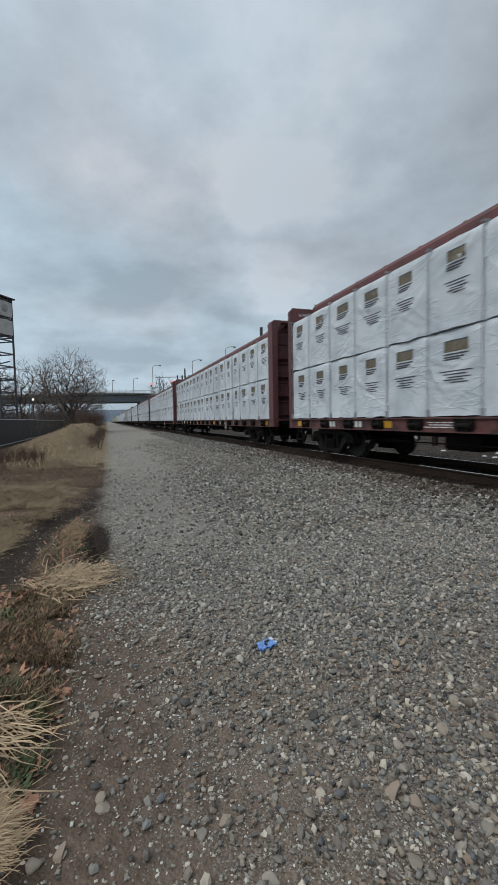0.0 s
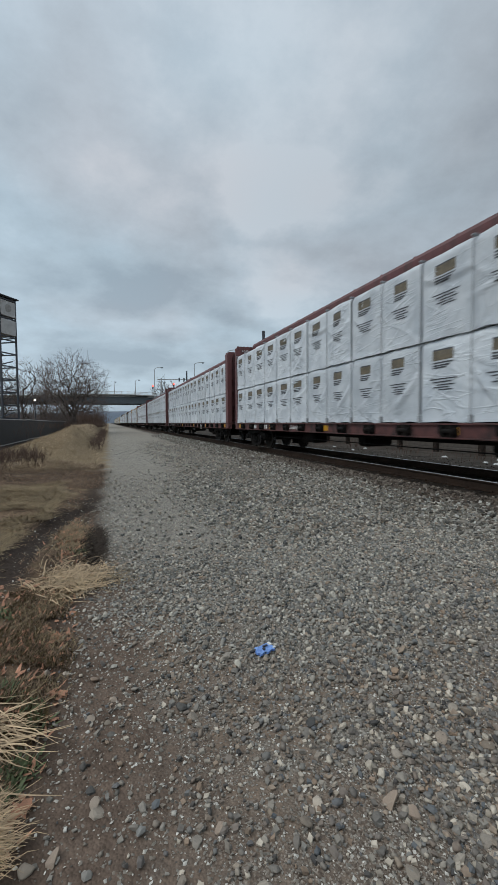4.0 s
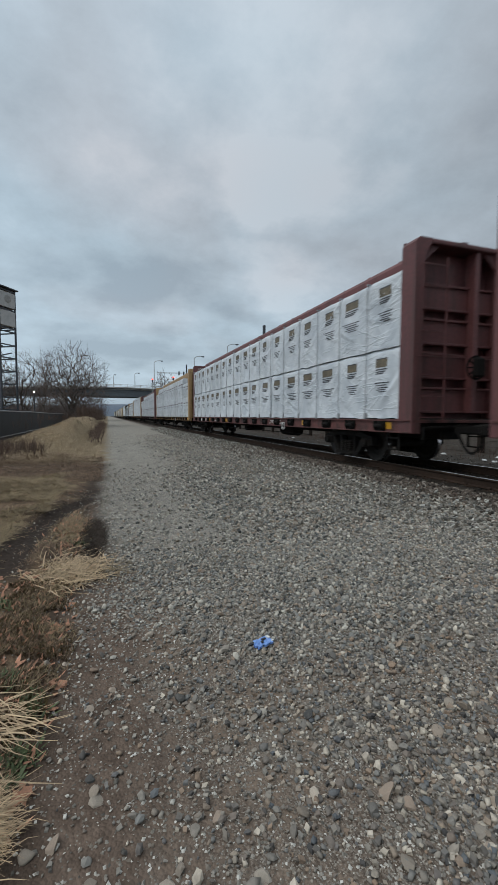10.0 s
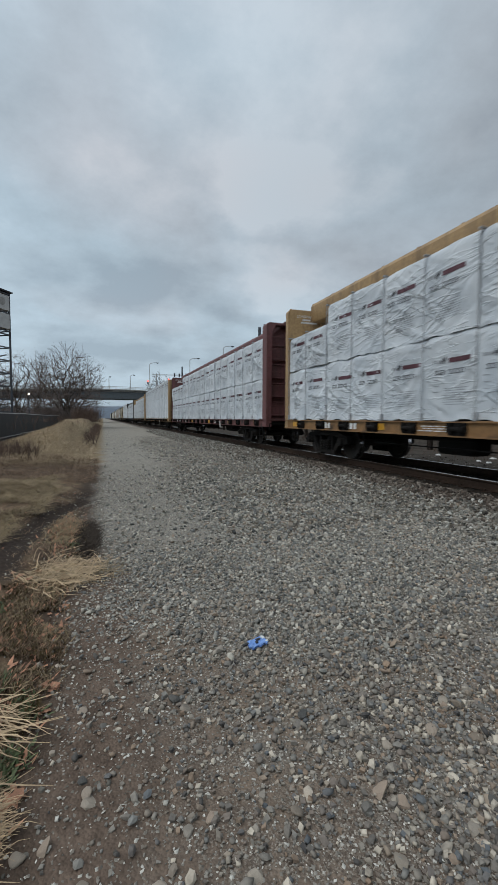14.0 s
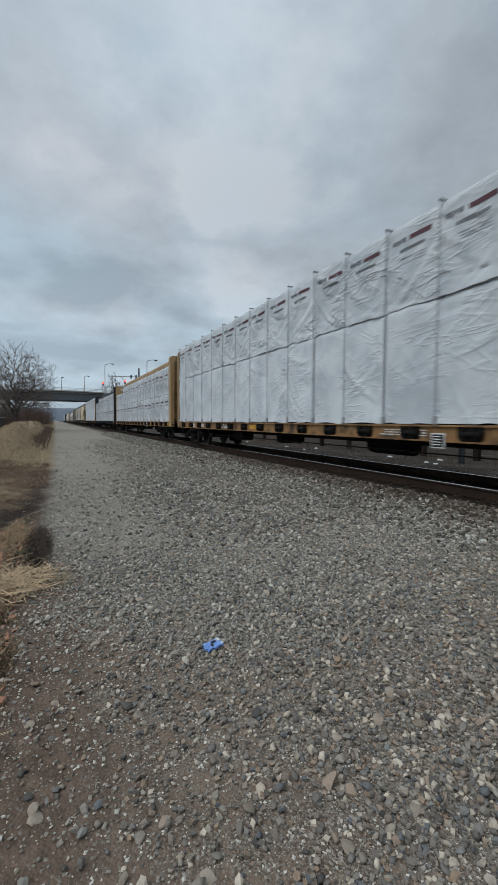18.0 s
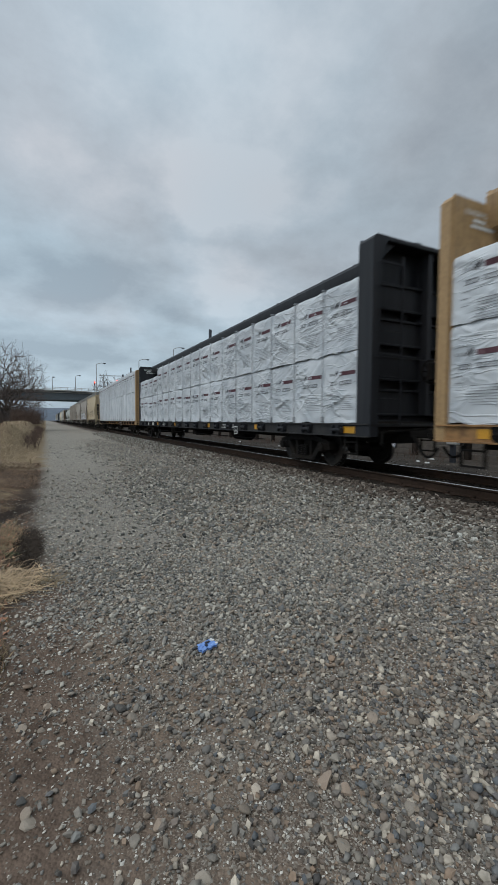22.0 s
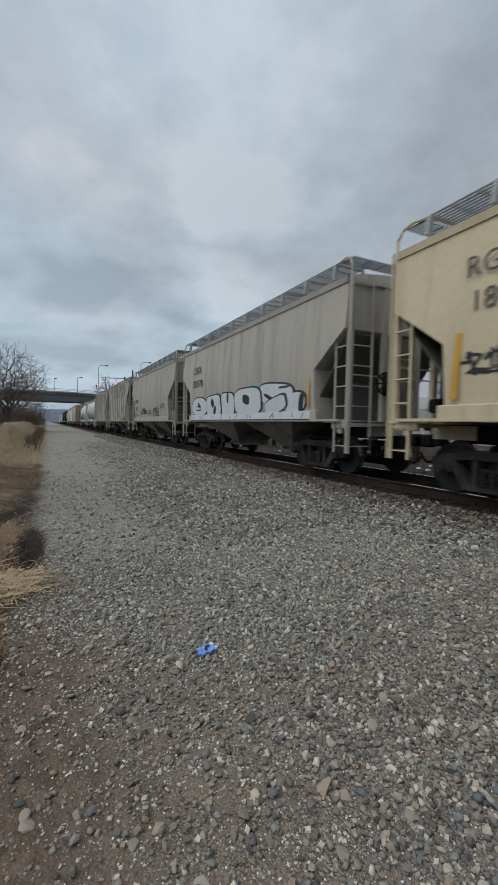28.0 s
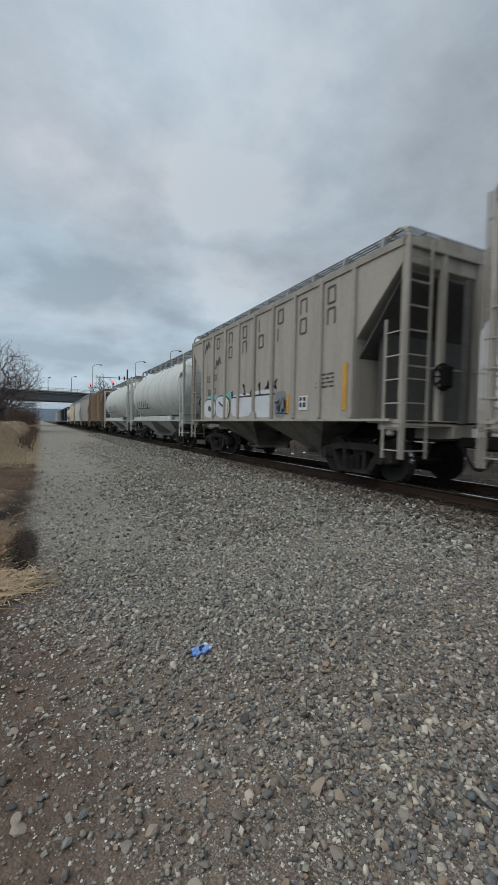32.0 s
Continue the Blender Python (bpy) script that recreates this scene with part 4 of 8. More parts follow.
# ---- track ----
def build_track():
    def rail(s):
        prof = [(-0.075, 0), (0.075, 0), (0.075, 0.012), (0.014, 0.03), (0.010, 0.125), (0.034, 0.14), (0.036, 0.166),
                (-0.036, 0.166), (-0.034, 0.14), (-0.010, 0.125), (-0.014, 0.03), (-0.075, 0.012)]
        s.use(0).slab([(x, z) for x, z in prof], 1, -60, 420)
        s.use(1).box((0, 180, 0.169), (0.064, 480, 0.006))
    me = shared("rail", rail, [M["rail"], M["tread"]])
    tr = new("railway_track")
    tr.matrix_basis = pose(TRACK_X, 0, RAIL_Z - 0.172)
    tagged(tr, "straight railway track with rusty rails on dark wooden ties", "track", kind="structure")
    for sx in (-1, 1):
        part("rail", me, tr, pose(sx * 0.7535, 0, 0))
    tie = shared("tie", lambda s: s.box((0, 0, -0.09), (2.6, 0.23, 0.18), 0.012), M["tie"])
    plate = shared("tie_plate", lambda s: s.box((0, 0, 0.008), (0.36, 0.19, 0.016), 0.003).box((-0.1, 0.06, 0.03), (0.035, 0.02, 0.04)).box((0.1, -0.06, 0.03), (0.035, 0.02, 0.04)), M["rail"])
    rnd = random.Random(3)
    for i in range(150):
        y = -4 + i * 0.52
        t = part("tie", tie, tr, pose(rnd.uniform(-0.04, 0.04), y, -0.014 + rnd.uniform(-0.008, 0.004), 0, 0, rnd.uniform(-1, 1)))
        if y < 28:
            part("tie_plate", plate, t, pose(-0.7535, 0, 0.001))

    def rest(s):
        for i in range(500):
            s.box((0, 74.0 + i * 0.6, -0.10), (2.6, 0.23, 0.18))
    far = part("ties_beyond", shared("ties_beyond", rest, M["tie"], 0), tr)
    tagged(far, kind="stuff")


build_track()

# ---- the train ----
def travelled(t):
    return SPEED * t + SLOWING * t * t


CARS, WHEELSETS = [], []          # (thing, y at 0 s), wheelsets that turn


def wheelset(s):
    for sx in (-1, 1):
        c = (sx * 0.7535, 0, 0)
        k = sx
        s.use(0).lathe([(k * -0.05, 0.09), (k * -0.05, 0.13), (k * 0.02, 0.17), (k * 0.035, 0.33), (k * 0.055, 0.385), (k * 0.068, 0.395), (k * 0.066, 0.422)], 28, c)
        s.use(1).lathe([(k * 0.066, 0.422), (k * -0.04, 0.432)], 28, c)
        s.use(0).lathe([(k * -0.04, 0.432), (k * -0.052, 0.458), (k * -0.068, 0.456), (k * -0.07, 0.38), (k * -0.03, 0.33), (k * -0.035, 0.17), (k * -0.09, 0.12), (k * -0.09, 0.09)], 28, c)
        for a in range(3):
            s.use(0).box((c[0] + k * 0.045, 0.24 * math.cos(a * 2.09), 0.24 * math.sin(a * 2.09)), (0.008, 0.05, 0.03))
    s.use(0).cyl((-1.08, 0, 0), (1.08, 0, 0), 0.085, 14)


def side_frame(s):
    """Cast frame: arched top, sloping legs, bottom bar round the springs, axle boxes."""
    s.slab([(-1.12, 0.40), (-1.10, 0.60), (-0.86, 0.66), (-0.42, 0.74), (0.42, 0.74), (0.86, 0.66), (1.10, 0.60), (1.12, 0.40), (0.98, 0.40), (0.90, 0.52),
            (0.44, 0.60), (-0.44, 0.60), (-0.90, 0.52), (-0.98, 0.40)], 0, -0.09, 0.09)
    for k in (-1, 1):
        s.slab([(k * 0.86, 0.60), (k * 0.68, 0.60), (k * 0.36, 0.16), (k * 0.50, 0.12)], 0, -0.08, 0.08)
        s.slab([(k * 0.36, 0.62), (k * 0.28, 0.62), (k * 0.28, 0.2), (k * 0.36, 0.2)], 0, -0.075, 0.075)
        s.box((0, k * 0.89, 0.455), (0.26, 0.30, 0.20), 0.03)
        s.cyl((-0.13, k * 0.89, 0.455), (-0.21, k * 0.89, 0.455), 0.10, 12)
        for i in range(3):
            a = i * 2.09
            s.cyl((-0.21, k * 0.89 + 0.055 * math.cos(a), 0.455 + 0.055 * math.sin(a)), (-0.225, k * 0.89 + 0.055 * math.cos(a), 0.455 + 0.055 * math.sin(a)), 0.018, 6)
    s.slab([(-0.52, 0.11), (0.52, 0.11), (0.50, 0.20), (-0.50, 0.20)], 0, -0.11, 0.11)


def spring(s):
    for y in (-0.16, 0, 0.16):
        for x in (-0.09, 0.07):
            for i in range(5):
                s.cyl((x, y, 0.215 + i * 0.05), (x, y, 0.238 + i * 0.05), 0.068, 10)
            s.cyl((x, y, 0.20), (x, y, 0.47), 0.045, 8)


def bolster(s):
    s.box((0, 0, 0.56), (1.9, 0.36, 0.24), 0.04)
    s.cyl((0, 0, 0.6), (0, 0, 0.80), 0.22, 16)
    for k in (-1, 1):
        s.box((k * 0.6, 0, 0.72), (0.25, 0.2, 0.1), 0.02)
        for j in (-1, 1):
            s.bar((k * 0.5, j * 0.36, 0.42), (k * 0.78, j * 0.36, 0.42), 0.10, 0.16)
        s.bar((-0.75, k * 0.36, 0.36), (0.75, k * 0.36, 0.36), 0.07)


def add_bogie(car, y, near, metal="iron"):
    b = part("bogie", shared("bolster_" + metal, bolster, M[metal]), car, pose(0, y, -0.03))
    for sx in (-1, 1):
        part("side_frame", shared("side_frame_" + metal, side_frame, M[metal]), b, pose(sx * 0.99, 0, 0, 0, 0, 0 if sx < 0 else 180))
        tagged(part("spring_set", shared("spring_" + metal, spring, M[metal]), b, pose(sx * 0.99, 0, 0)), kind="stuff")
    for sy in (-1, 1):
        w = part("wheelset", shared("wheelset", wheelset, [M["wheel"], M["tread"]]), b, pose(0, sy * 0.89, 0.425))
        if near:
            WHEELSETS.append((w, sy * 0.89))


def coupler(s):
    s.use(0).box((0, -0.30, 0), (0.20, 0.75, 0.20), 0.03)
    s.box((0.03, -0.72, 0), (0.34, 0.24, 0.26), 0.05).box((-0.14, -0.82, 0), (0.09, 0.2, 0.24), 0.03)
    s.bar((-1.25, -0.35, 0.05), (0.1, -0.45, 0.10), 0.03)
    s.bar((-1.25, -0.35, 0.05), (-1.25, -0.33, -0.22), 0.03)
    for i in range(6):
        a, c = i / 6, (i + 1) / 6
        s.cyl((-0.25, -0.2 - 0.6 * a, -0.05 - 0.42 * math.sin(a * 2.6)), (-0.25, -0.2 - 0.6 * c, -0.05 - 0.42 * math.sin(c * 2.6)), 0.028, 7)


def add_couplers(car, half):
    me = shared("coupler", coupler, M["iron"])
    part("coupler", me, car, pose(0, -half, 0.80))
    part("coupler", me, car, pose(0, half, 0.80, 0, 0, 180))


# --- centerbeam cars ---
CB_HALF = 11.57       # from the middle to the front bulkhead's outer face
REAR_END = 11.35
LOAD_HALF = 11.15
DECK_Z, SILL_Z = 1.02, 0.72
TOP_Z = 4.66


def cb_deck(s):
    mid, ln = (REAR_END - CB_HALF) / 2, REAR_END + CB_HALF
    s.use(0).box((0, mid, 0.97), (2.46, ln, 0.07), 0.01)
    s.use(1).box((0, mid, 0.76), (0.55, ln - 0.4, 0.38), 0.02)
    for i in range(19):
        s.box((0, -10.9 + i * 1.211, 0.86), (2.3, 0.12, 0.17))
    for k in (-1, 1):
        s.box((k * 0.32, 0, 0.62), (0.07, 14, 0.06))
    s.box((0.2, 2.2, 0.54), (0.9, 0.5, 0.42), 0.08)
    s.cyl((0.2, -3.2, 0.52), (0.2, -1.9, 0.52), 0.24, 14)
    s.bar((-0.9, -6.5, 0.48), (-0.9, 6.8, 0.48), 0.025)
    s.bar((0.5, -8.5, 0.58), (0.5, 8.5, 0.58), 0.03)
    s.box((-0.5, 4.6, 0.52), (0.5, 0.9, 0.34), 0.05)


def cb_sill(s):
    """Side channel: worn web between a top and a bottom flange, stiffeners behind the strap winches."""
    mid, ln = (REAR_END - CB_HALF) / 2, REAR_END + CB_HALF - 0.1
    s.box((0, mid, (SILL_Z + 1.0) / 2), (0.05, ln, 1.0 - SILL_Z), 0.008)
    s.box((-0.035, mid, SILL_Z + 0.012), (0.10, ln, 0.024))
    s.box((-0.030, mid, 0.985), (0.09, ln, 0.022))


def cb_pocket(s):
    """Strap winch: ratchet drum between two cheek plates, on a dark plate that draws the slot's shade."""
    s.slab([(-0.12, -0.03), (0.14, -0.03), (0.25, 0.07), (0.25, 0.26), (-0.19, 0.26), (-0.19, 0.06)], 0, -0.07, 0.02)
    for k in (-1, 1):
        s.slab([(k * 0.11 - 0.012, 0.02), (k * 0.11 + 0.012, 0.02), (k * 0.11 + 0.012, 0.22), (k * 0.11 - 0.012, 0.22)], 0, -0.14, -0.05)
    s.cyl((-0.10, -0.16, 0.12), (-0.10, 0.16, 0.12), 0.042, 10)
    s.cyl((-0.10, -0.20, 0.12), (-0.10, -0.165, 0.12), 0.065, 10)


def cb_chord(rise):
    """Box girder along the top; the ochre cars carry a taller one."""
    hi, lo = 4.80 + rise, 4.32 - 0.4 * rise

    def build(s):
        s.slab([(-0.42, lo + 0.14), (-0.42, hi - 0.10), (-0.35, hi), (0.35, hi), (0.42, hi - 0.10), (0.42, lo + 0.14), (0.34, lo), (-0.34, lo)], 1, -LOAD_HALF, LOAD_HALF)
    return build


def add_beam(car, paint):
    """The centre frame: top chord, posts and diagonals."""
    P_, n, rise = M[paint], 18, 0.09 if paint == "tan" else 0.0
    pitch = 2 * LOAD_HALF / n
    c = part("top_chord", shared(f"cb_chord_{paint}", cb_chord(rise), P_), car)
    clip = shared(f"cb_clip_{paint}", lambda s: s.box((0, 0, 4.805), (0.7, 0.06, 0.03)), P_)
    post = shared(f"cb_beampost_{paint}", lambda s: s.box((0, 0, 2.68), (0.16, 0.14, 3.34)), P_)
    brace = shared(f"cb_brace_{paint}", lambda s: s.bar((0, 0, 1.1), (0, pitch, 4.38), 0.08), P_)
    for i in range(n + 1):
        y = -LOAD_HALF + i * pitch
        part("beam_post", post, car, pose(0, y, 0))
        part("chord_clip", clip, c, pose(0, y, rise))
        if i % 3 == 1 and i < n:
            part("diagonal_brace", brace, car, pose(0, y, 0))


def cb_sheet(s):
    H = TOP_Z
    s.box((0, 0.22, (1.0 + H) / 2), (2.40, 0.05, H - 1.0))


def cb_post(s):
    H = TOP_Z
    s.slab([(-1.25, 0.72), (-1.25, H - 0.10), (-1.15, H), (-0.85, H), (-0.85, H - 0.06), (-1.02, H - 0.34), (-1.04, 0.72)], 1, -0.21, 0.21)


def cb_grab(s):
    """Rungs from the corner post to a single stile."""
    s.bar((-0.5, -0.26, 0.95), (-0.5, -0.26, 4.30), 0.028)
    for i in range(8):
        s.bar((-1.08, -0.26, 1.05 + i * 0.44), (-0.5, -0.26, 1.05 + i * 0.44), 0.022)


def cb_gusset(s):
    s.slab([(-1.04, TOP_Z - 0.06), (-0.55, TOP_Z - 0.06), (-1.04, TOP_Z - 0.50)], 1, -0.12, -0.06)


def add_bulkhead(car, paint, m):
    """End wall: side posts, cap, broad plates with slots between them before a recessed sheet (outside towards -y)."""
    H, P_ = TOP_Z, M[paint]
    w = part("bulkhead", shared(f"cb_sheet_{paint}", cb_sheet, P_), car, m @ Matrix.Diagonal((1, 1, 1.02 if paint == "black" else 1, 1)))
    post = shared(f"cb_post_{paint}", cb_post, P_)
    gus = shared(f"cb_gusset_{paint}", cb_gusset, P_)
    for k in (1, -1):
        part("corner_post", post, w, Matrix.Diagonal((k, 1, 1, 1)))
        part("gusset", gus, w, Matrix.Diagonal((k, 1, 1, 1)))
    part("middle_post", shared(f"cb_mid_{paint}", lambda s: s.box((0, -0.02, (1.1 + H) / 2), (0.13, 0.26, H - 1.2), 0.01), P_), w, pose(0.42, 0, 0))
    part("cap", shared(f"cb_cap_{paint}", lambda s: s.box((0, 0, H - 0.05), (1.7, 0.44, 0.10), 0.02).box((0.1, 0, H + 0.03), (0.14, 0.2, 0.10)), P_), w)
    part("end_sill", shared(f"cb_endsill_{paint}", lambda s: s.box((0, 0.06, 0.90), (2.1, 0.30, 0.26), 0.03), M["iron"]), w)
    plate = shared(f"cb_plate_{paint}", lambda s: s.box((0, 0.09, 0), (2.08, 0.08, 0.56), 0.012).box((0, 0.06, 0.25), (2.08, 0.12, 0.05), 0.01).box((0, 0.06, -0.25), (2.08, 0.12, 0.05), 0.01), P_)
    for i in range(4):
        part("end_plate", plate, w, pose(0, 0, 1.42 + i * 0.72))
    part("ladder", shared(f"cb_grab_{paint}", cb_grab, P_), w)
    part("cross_grab_iron", shared(f"cb_crossgrab_{paint}", lambda s: s.bar((-1.2, -0.27, 2.3), (1.2, -0.27, 2.3), 0.02), P_), w)
    return w


def cb_step(s):
    for y in (-0.2, 0.2):
        s.bar((0, y, 0.95), (0, y, 0.42), 0.03, 0.05)
    s.bar((0, -0.2, 0.43), (0, 0.2, 0.43), 0.05, 0.03)
    s.bar((0, -0.2, 0.68), (0, 0.2, 0.68), 0.05, 0.03)


def cb_brake(s):
    s.lathe([(-0.02, 0.24), (0.02, 0.26), (0.02, 0.22), (-0.02, 0.22)], 18)
    for i in range(4):
        a = i * math.pi / 4
        s.bar((0, -0.23 * math.cos(a), -0.23 * math.sin(a)), (0, 0.23 * math.cos(a), 0.23 * math.sin(a)), 0.025)
    s.box((0.08, 0, 0), (0.14, 0.25, 0.4), 0.03)


# wrapped loads: film drawn over a stack, with creases from the ties
BUNDLE_L, BUNDLE_D = 2 * LOAD_HALF / 9, 1.10


def creases(seed, h, loose):
    """Folds: short ones that start from the ties and edges, a few long ones slantwise over the sheet."""
    r = random.Random(seed)
    out = []
    for _ in range(24 if loose else 16):
        y0, z0 = r.uniform(-1.25, 1.25), r.choice((r.uniform(0, h), h, 0.0))
        a = r.gauss(0, 0.3) + r.choice((0.5, 2.7, 0.25, 0.0, -0.2, 3.0, 1.2) if loose else (1.1, 0.7, 2.4, 0.1, 0.0, 3.0))
        ln = r.uniform(0.4, 1.3)
        out.append((y0, z0, math.cos(a), math.sin(a), ln, r.uniform(0.026, 0.045), r.choice((-1, 1, 1)) * (r.uniform(0.007, 0.022) if loose else r.uniform(0.005, 0.017))))
    for _ in range(6 if loose else 3):
        k = r.choice((-1, 1))
        y0, z0 = k * r.choice((0.0, BUNDLE_L / 2)), r.uniform(0.45, 1.0) * h
        a = math.atan2(-r.uniform(0.2, 0.9) * h, -k * r.uniform(0.5, 1.1))
        out.append((y0, z0, math.cos(a), math.sin(a), r.uniform(0.7, 1.4), r.uniform(0.04, 0.07), r.uniform(0.012, 0.024)))
    return out


def film_depth(seed, h, cr, loose):
    off = Vector((seed * 3.7, seed * 1.3, 0))

    def at(y, z):
        d = (0.055 if loose else 0.045) * noise.noise(Vector((y * 1.3, z * 0.9, 0)) + off) + (0.011 if loose else 0.007) * noise.noise(Vector((y * 4, z * 3, 2)) + off)
        for y0, z0, ca, sa, ln, w, amp in cr:
            u = (y - y0) * ca + (z - z0) * sa
            v = -(y - y0) * sa + (z - z0) * ca - math.copysign(0.22, ca) * u * u      # folds sag as they run
            if -0.15 < u < ln + 0.15 and abs(v) < 4 * w:
                taper = max(0.0, min(1, (u + 0.15) / 0.3)) * max(0.0, min(1, (ln + 0.15 - u) / 0.4))
                d += amp * taper * (math.exp(-(v / w) ** 2) - 0.5 * math.exp(-((v - 1.6 * w) / w) ** 2))
        for ys in (-BUNDLE_L / 2, 0.0, BUNDLE_L / 2):      # drawn in under the straps
            d -= 0.030 * math.exp(-((y - ys) / 0.07) ** 2)
        d += 0.025 * math.exp(-(z / 0.08) ** 2) * (0.5 + noise.noise(Vector((y * 5, 0, 9)) + off))
        edge = min(1.0, (BUNDLE_L / 2 - abs(y)) / 0.07)
        return d * max(0.15, edge) - 0.03 * (1 - max(0.0, edge))
    return at


def bundle_builder(seed, h, fine=True, loose=False):
    cr = creases(seed, h, loose)
    at = film_depth(seed, h, cr, loose)

    def build(s):
        ny, nz = (52, 32) if fine else (8, 6)
        rings = []
        for i in range(ny + 1):
            y = -BUNDLE_L / 2 + 0.012 + (BUNDLE_L - 0.024) * i / ny
            ring = []
            for j in range(nz + 1):
                z = h * j / nz
                back = 0.05 * max(0.0, (z - h + 0.12) / 0.12) ** 2
                hem = -(0.06 if loose else 0.03) * math.exp(-(z / 0.07) ** 2) * (0.5 + noise.noise(Vector((y * 2.4, seed, 0))))
                ring.append((-BUNDLE_D - at(y, z) + back, y, z + hem - (0.03 if j == 0 else 0) * abs(noise.noise(Vector((y * 3, seed, 4))))))
            sag = 0.015 * noise.noise(Vector((y * 2, seed, 7)))
            ring += [(-BUNDLE_D * 0.9, y, h + 0.015 + sag), (-BUNDLE_D * 0.5, y, h + sag), (0, y, h), (0, y, 0)]
            rings.append(ring)
        s.loft(rings)
    return build, at


def print_on(s, at, y0, y1, z0, z1, lift=0.006):
    """A printed patch that follows the film."""
    n = max(1, int((y1 - y0) / 0.07)); k = max(1, int((z1 - z0) / 0.07))
    vs, fs = [], []
    for i in range(n + 1):
        for j in range(k + 1):
            y, z = y0 + (y1 - y0) * i / n, z0 + (z1 - z0) * j / k
            vs.append((-BUNDLE_D - at(y, z) - lift, y, z))
    for i in range(n):
        for j in range(k):
            a = i * (k + 1) + j
            fs.append((a, a + k + 1, a + k + 2, a + 1))
    s.add(vs, fs)


def label_patch(at, h, seed, which):
    """Dark brown square mark with lines of small print under it."""
    r = random.Random(seed)

    def build(s):
        nonlocal which
        for yc in (-0.62, 0.62):
            yc += r.uniform(-0.07, 0.07)
            w = r.choice((0.27, 0.25, 0.20))
            z = h * 0.70
            which -= 1
            if which != -1:
                continue
            s.use(0); print_on(s, at, yc - w, yc + w, z + 0.06, z + 0.24)
            s.use(1); print_on(s, at, yc - w, yc + w, z + 0.235, z + 0.265)
            for i, q in enumerate((0.0, -0.05, -0.09)):
                print_on(s, at, yc - w * (1.0 - 0.3 * i), yc + w, z + q, z + q + 0.028)
            for i, q in enumerate((-0.30, -0.355, -0.41, -0.455, -0.50)):
                print_on(s, at, yc - w * (1.35, 0.9, 1.2, 0.7, 1.0)[i], yc + w * (1.3, 1.0, 0.6, 0.9, 0.4)[i], z + q, z + q + 0.022)
    return build


def board_print(at, h, seed, which):
    """A dark crimson bar with a mark and small print."""
    r = random.Random(seed)

    def build(s):
        for yc in ((-0.62, 0.58)[which],):
            yc += r.uniform(-0.1, 0.1)
            z = h * r.choice((0.66, 0.70))
            s.use(0); print_on(s, at, yc - 0.46, yc + 0.06, z, z + 0.085)
            s.use(1)
            for i in range(3):          # slanted mark before the bar
                print_on(s, at, yc + 0.105 + i * 0.022, yc + 0.135 + i * 0.022, z + 0.05 - 0.03 * i, z + 0.12 - 0.03 * i)
                print_on(s, at, yc + 0.170 + i * 0.022, yc + 0.200 + i * 0.022, z + 0.06 - 0.03 * i, z + 0.11 - 0.03 * i)
            for i in range(9):          # a word of which only the blocks are drawn
                if i != 5:
                    print_on(s, at, yc - 0.30 + i * 0.076, yc - 0.242 + i * 0.076, z - 0.20, z - 0.185)
                    print_on(s, at, yc - 0.30 + i * 0.076, yc - 0.278 + i * 0.076, z - 0.185, z - 0.13)
                    print_on(s, at, yc - 0.30 + i * 0.076, yc - 0.242 + i * 0.076, z - 0.13, z - 0.115)
            s.use(2)
            for i in range(3):
                print_on(s, at, yc + 0.26 + i * 0.06, yc + 0.30 + i * 0.06, z + 0.015, z + 0.07)
            print_on(s, at, yc - 0.46, yc - 0.33, z - 0.175, z - 0.165)
            for i in range(3):
                print_on(s, at, yc + 0.28, yc + 0.42, z - 0.30 - i * 0.11, z - 0.285 - i * 0.11)
            for i in range(8):
                q = z - 0.46 - i * 0.042
                print_on(s, at, yc - 0.40 + r.uniform(0, 0.1), yc + 0.22 - r.uniform(0, 0.1), q, q + 0.010)
    return build


def top_print(at, h, seed, which):
    """A broken crimson band near the top edge, with small print."""
    r = random.Random(seed)

    def build(s):
        z = h - 0.36
        for yc in ((-0.6, 0.6)[which],):
            s.use(0); print_on(s, at, yc - 0.44, yc + 0.05, z, z + 0.08)
            s.use(1)
            for i in range(4):
                print_on(s, at, yc + 0.14 + i * 0.09, yc + 0.20 + i * 0.09, z + 0.02 * (i % 2), z + 0.09)
            for i in range(7):
                print_on(s, at, yc - 0.3 + i * 0.085, yc - 0.24 + i * 0.085, z - 0.17, z - 0.11)
            s.use(2)
            for i in range(3):
                print_on(s, at, yc - 0.35, yc + 0.35 - r.uniform(0, 0.3), z - 0.30 - i * 0.05, z - 0.288 - i * 0.05)
    return build


PRINTS = {"patch": (label_patch, ["print_brown", "print_dark"]), "board": (board_print, ["print_red", "print_dark", "strap"]),
          "top": (top_print, ["print_red", "print_dark", "strap"])}


def bundle_meshes(kind, h, seed, fine=True, loose=False):
    key = f"bundle_{h:.2f}_{seed}_{fine}_{loose}"
    build, at = bundle_builder(seed, h, fine, loose)
    me = shared(key, build, M["wrap_loose" if loose else "wrap"], 40)
    if kind == "plain":
        return me, None
    fn, mats = PRINTS[kind]
    count = 2
    return me, [shared(f"print_{kind}_{h:.2f}_{seed}_{i}_{loose}", fn(at, h, seed, i), [M[q] for q in mats], 0) for i in range(count)]


def strap_mesh(top):
    def build(s):
        s.box((0, 0, top / 2), (0.010, 0.014, top))
        s.box((0.10, 0, top + 0.012), (0.24, 0.05, 0.03), 0.005)
        s.box((0.01, 0, 0.08), (0.05, 0.07, 0.16), 0.01)
    return shared(f"strap_{top:.2f}", build, M["strap"])


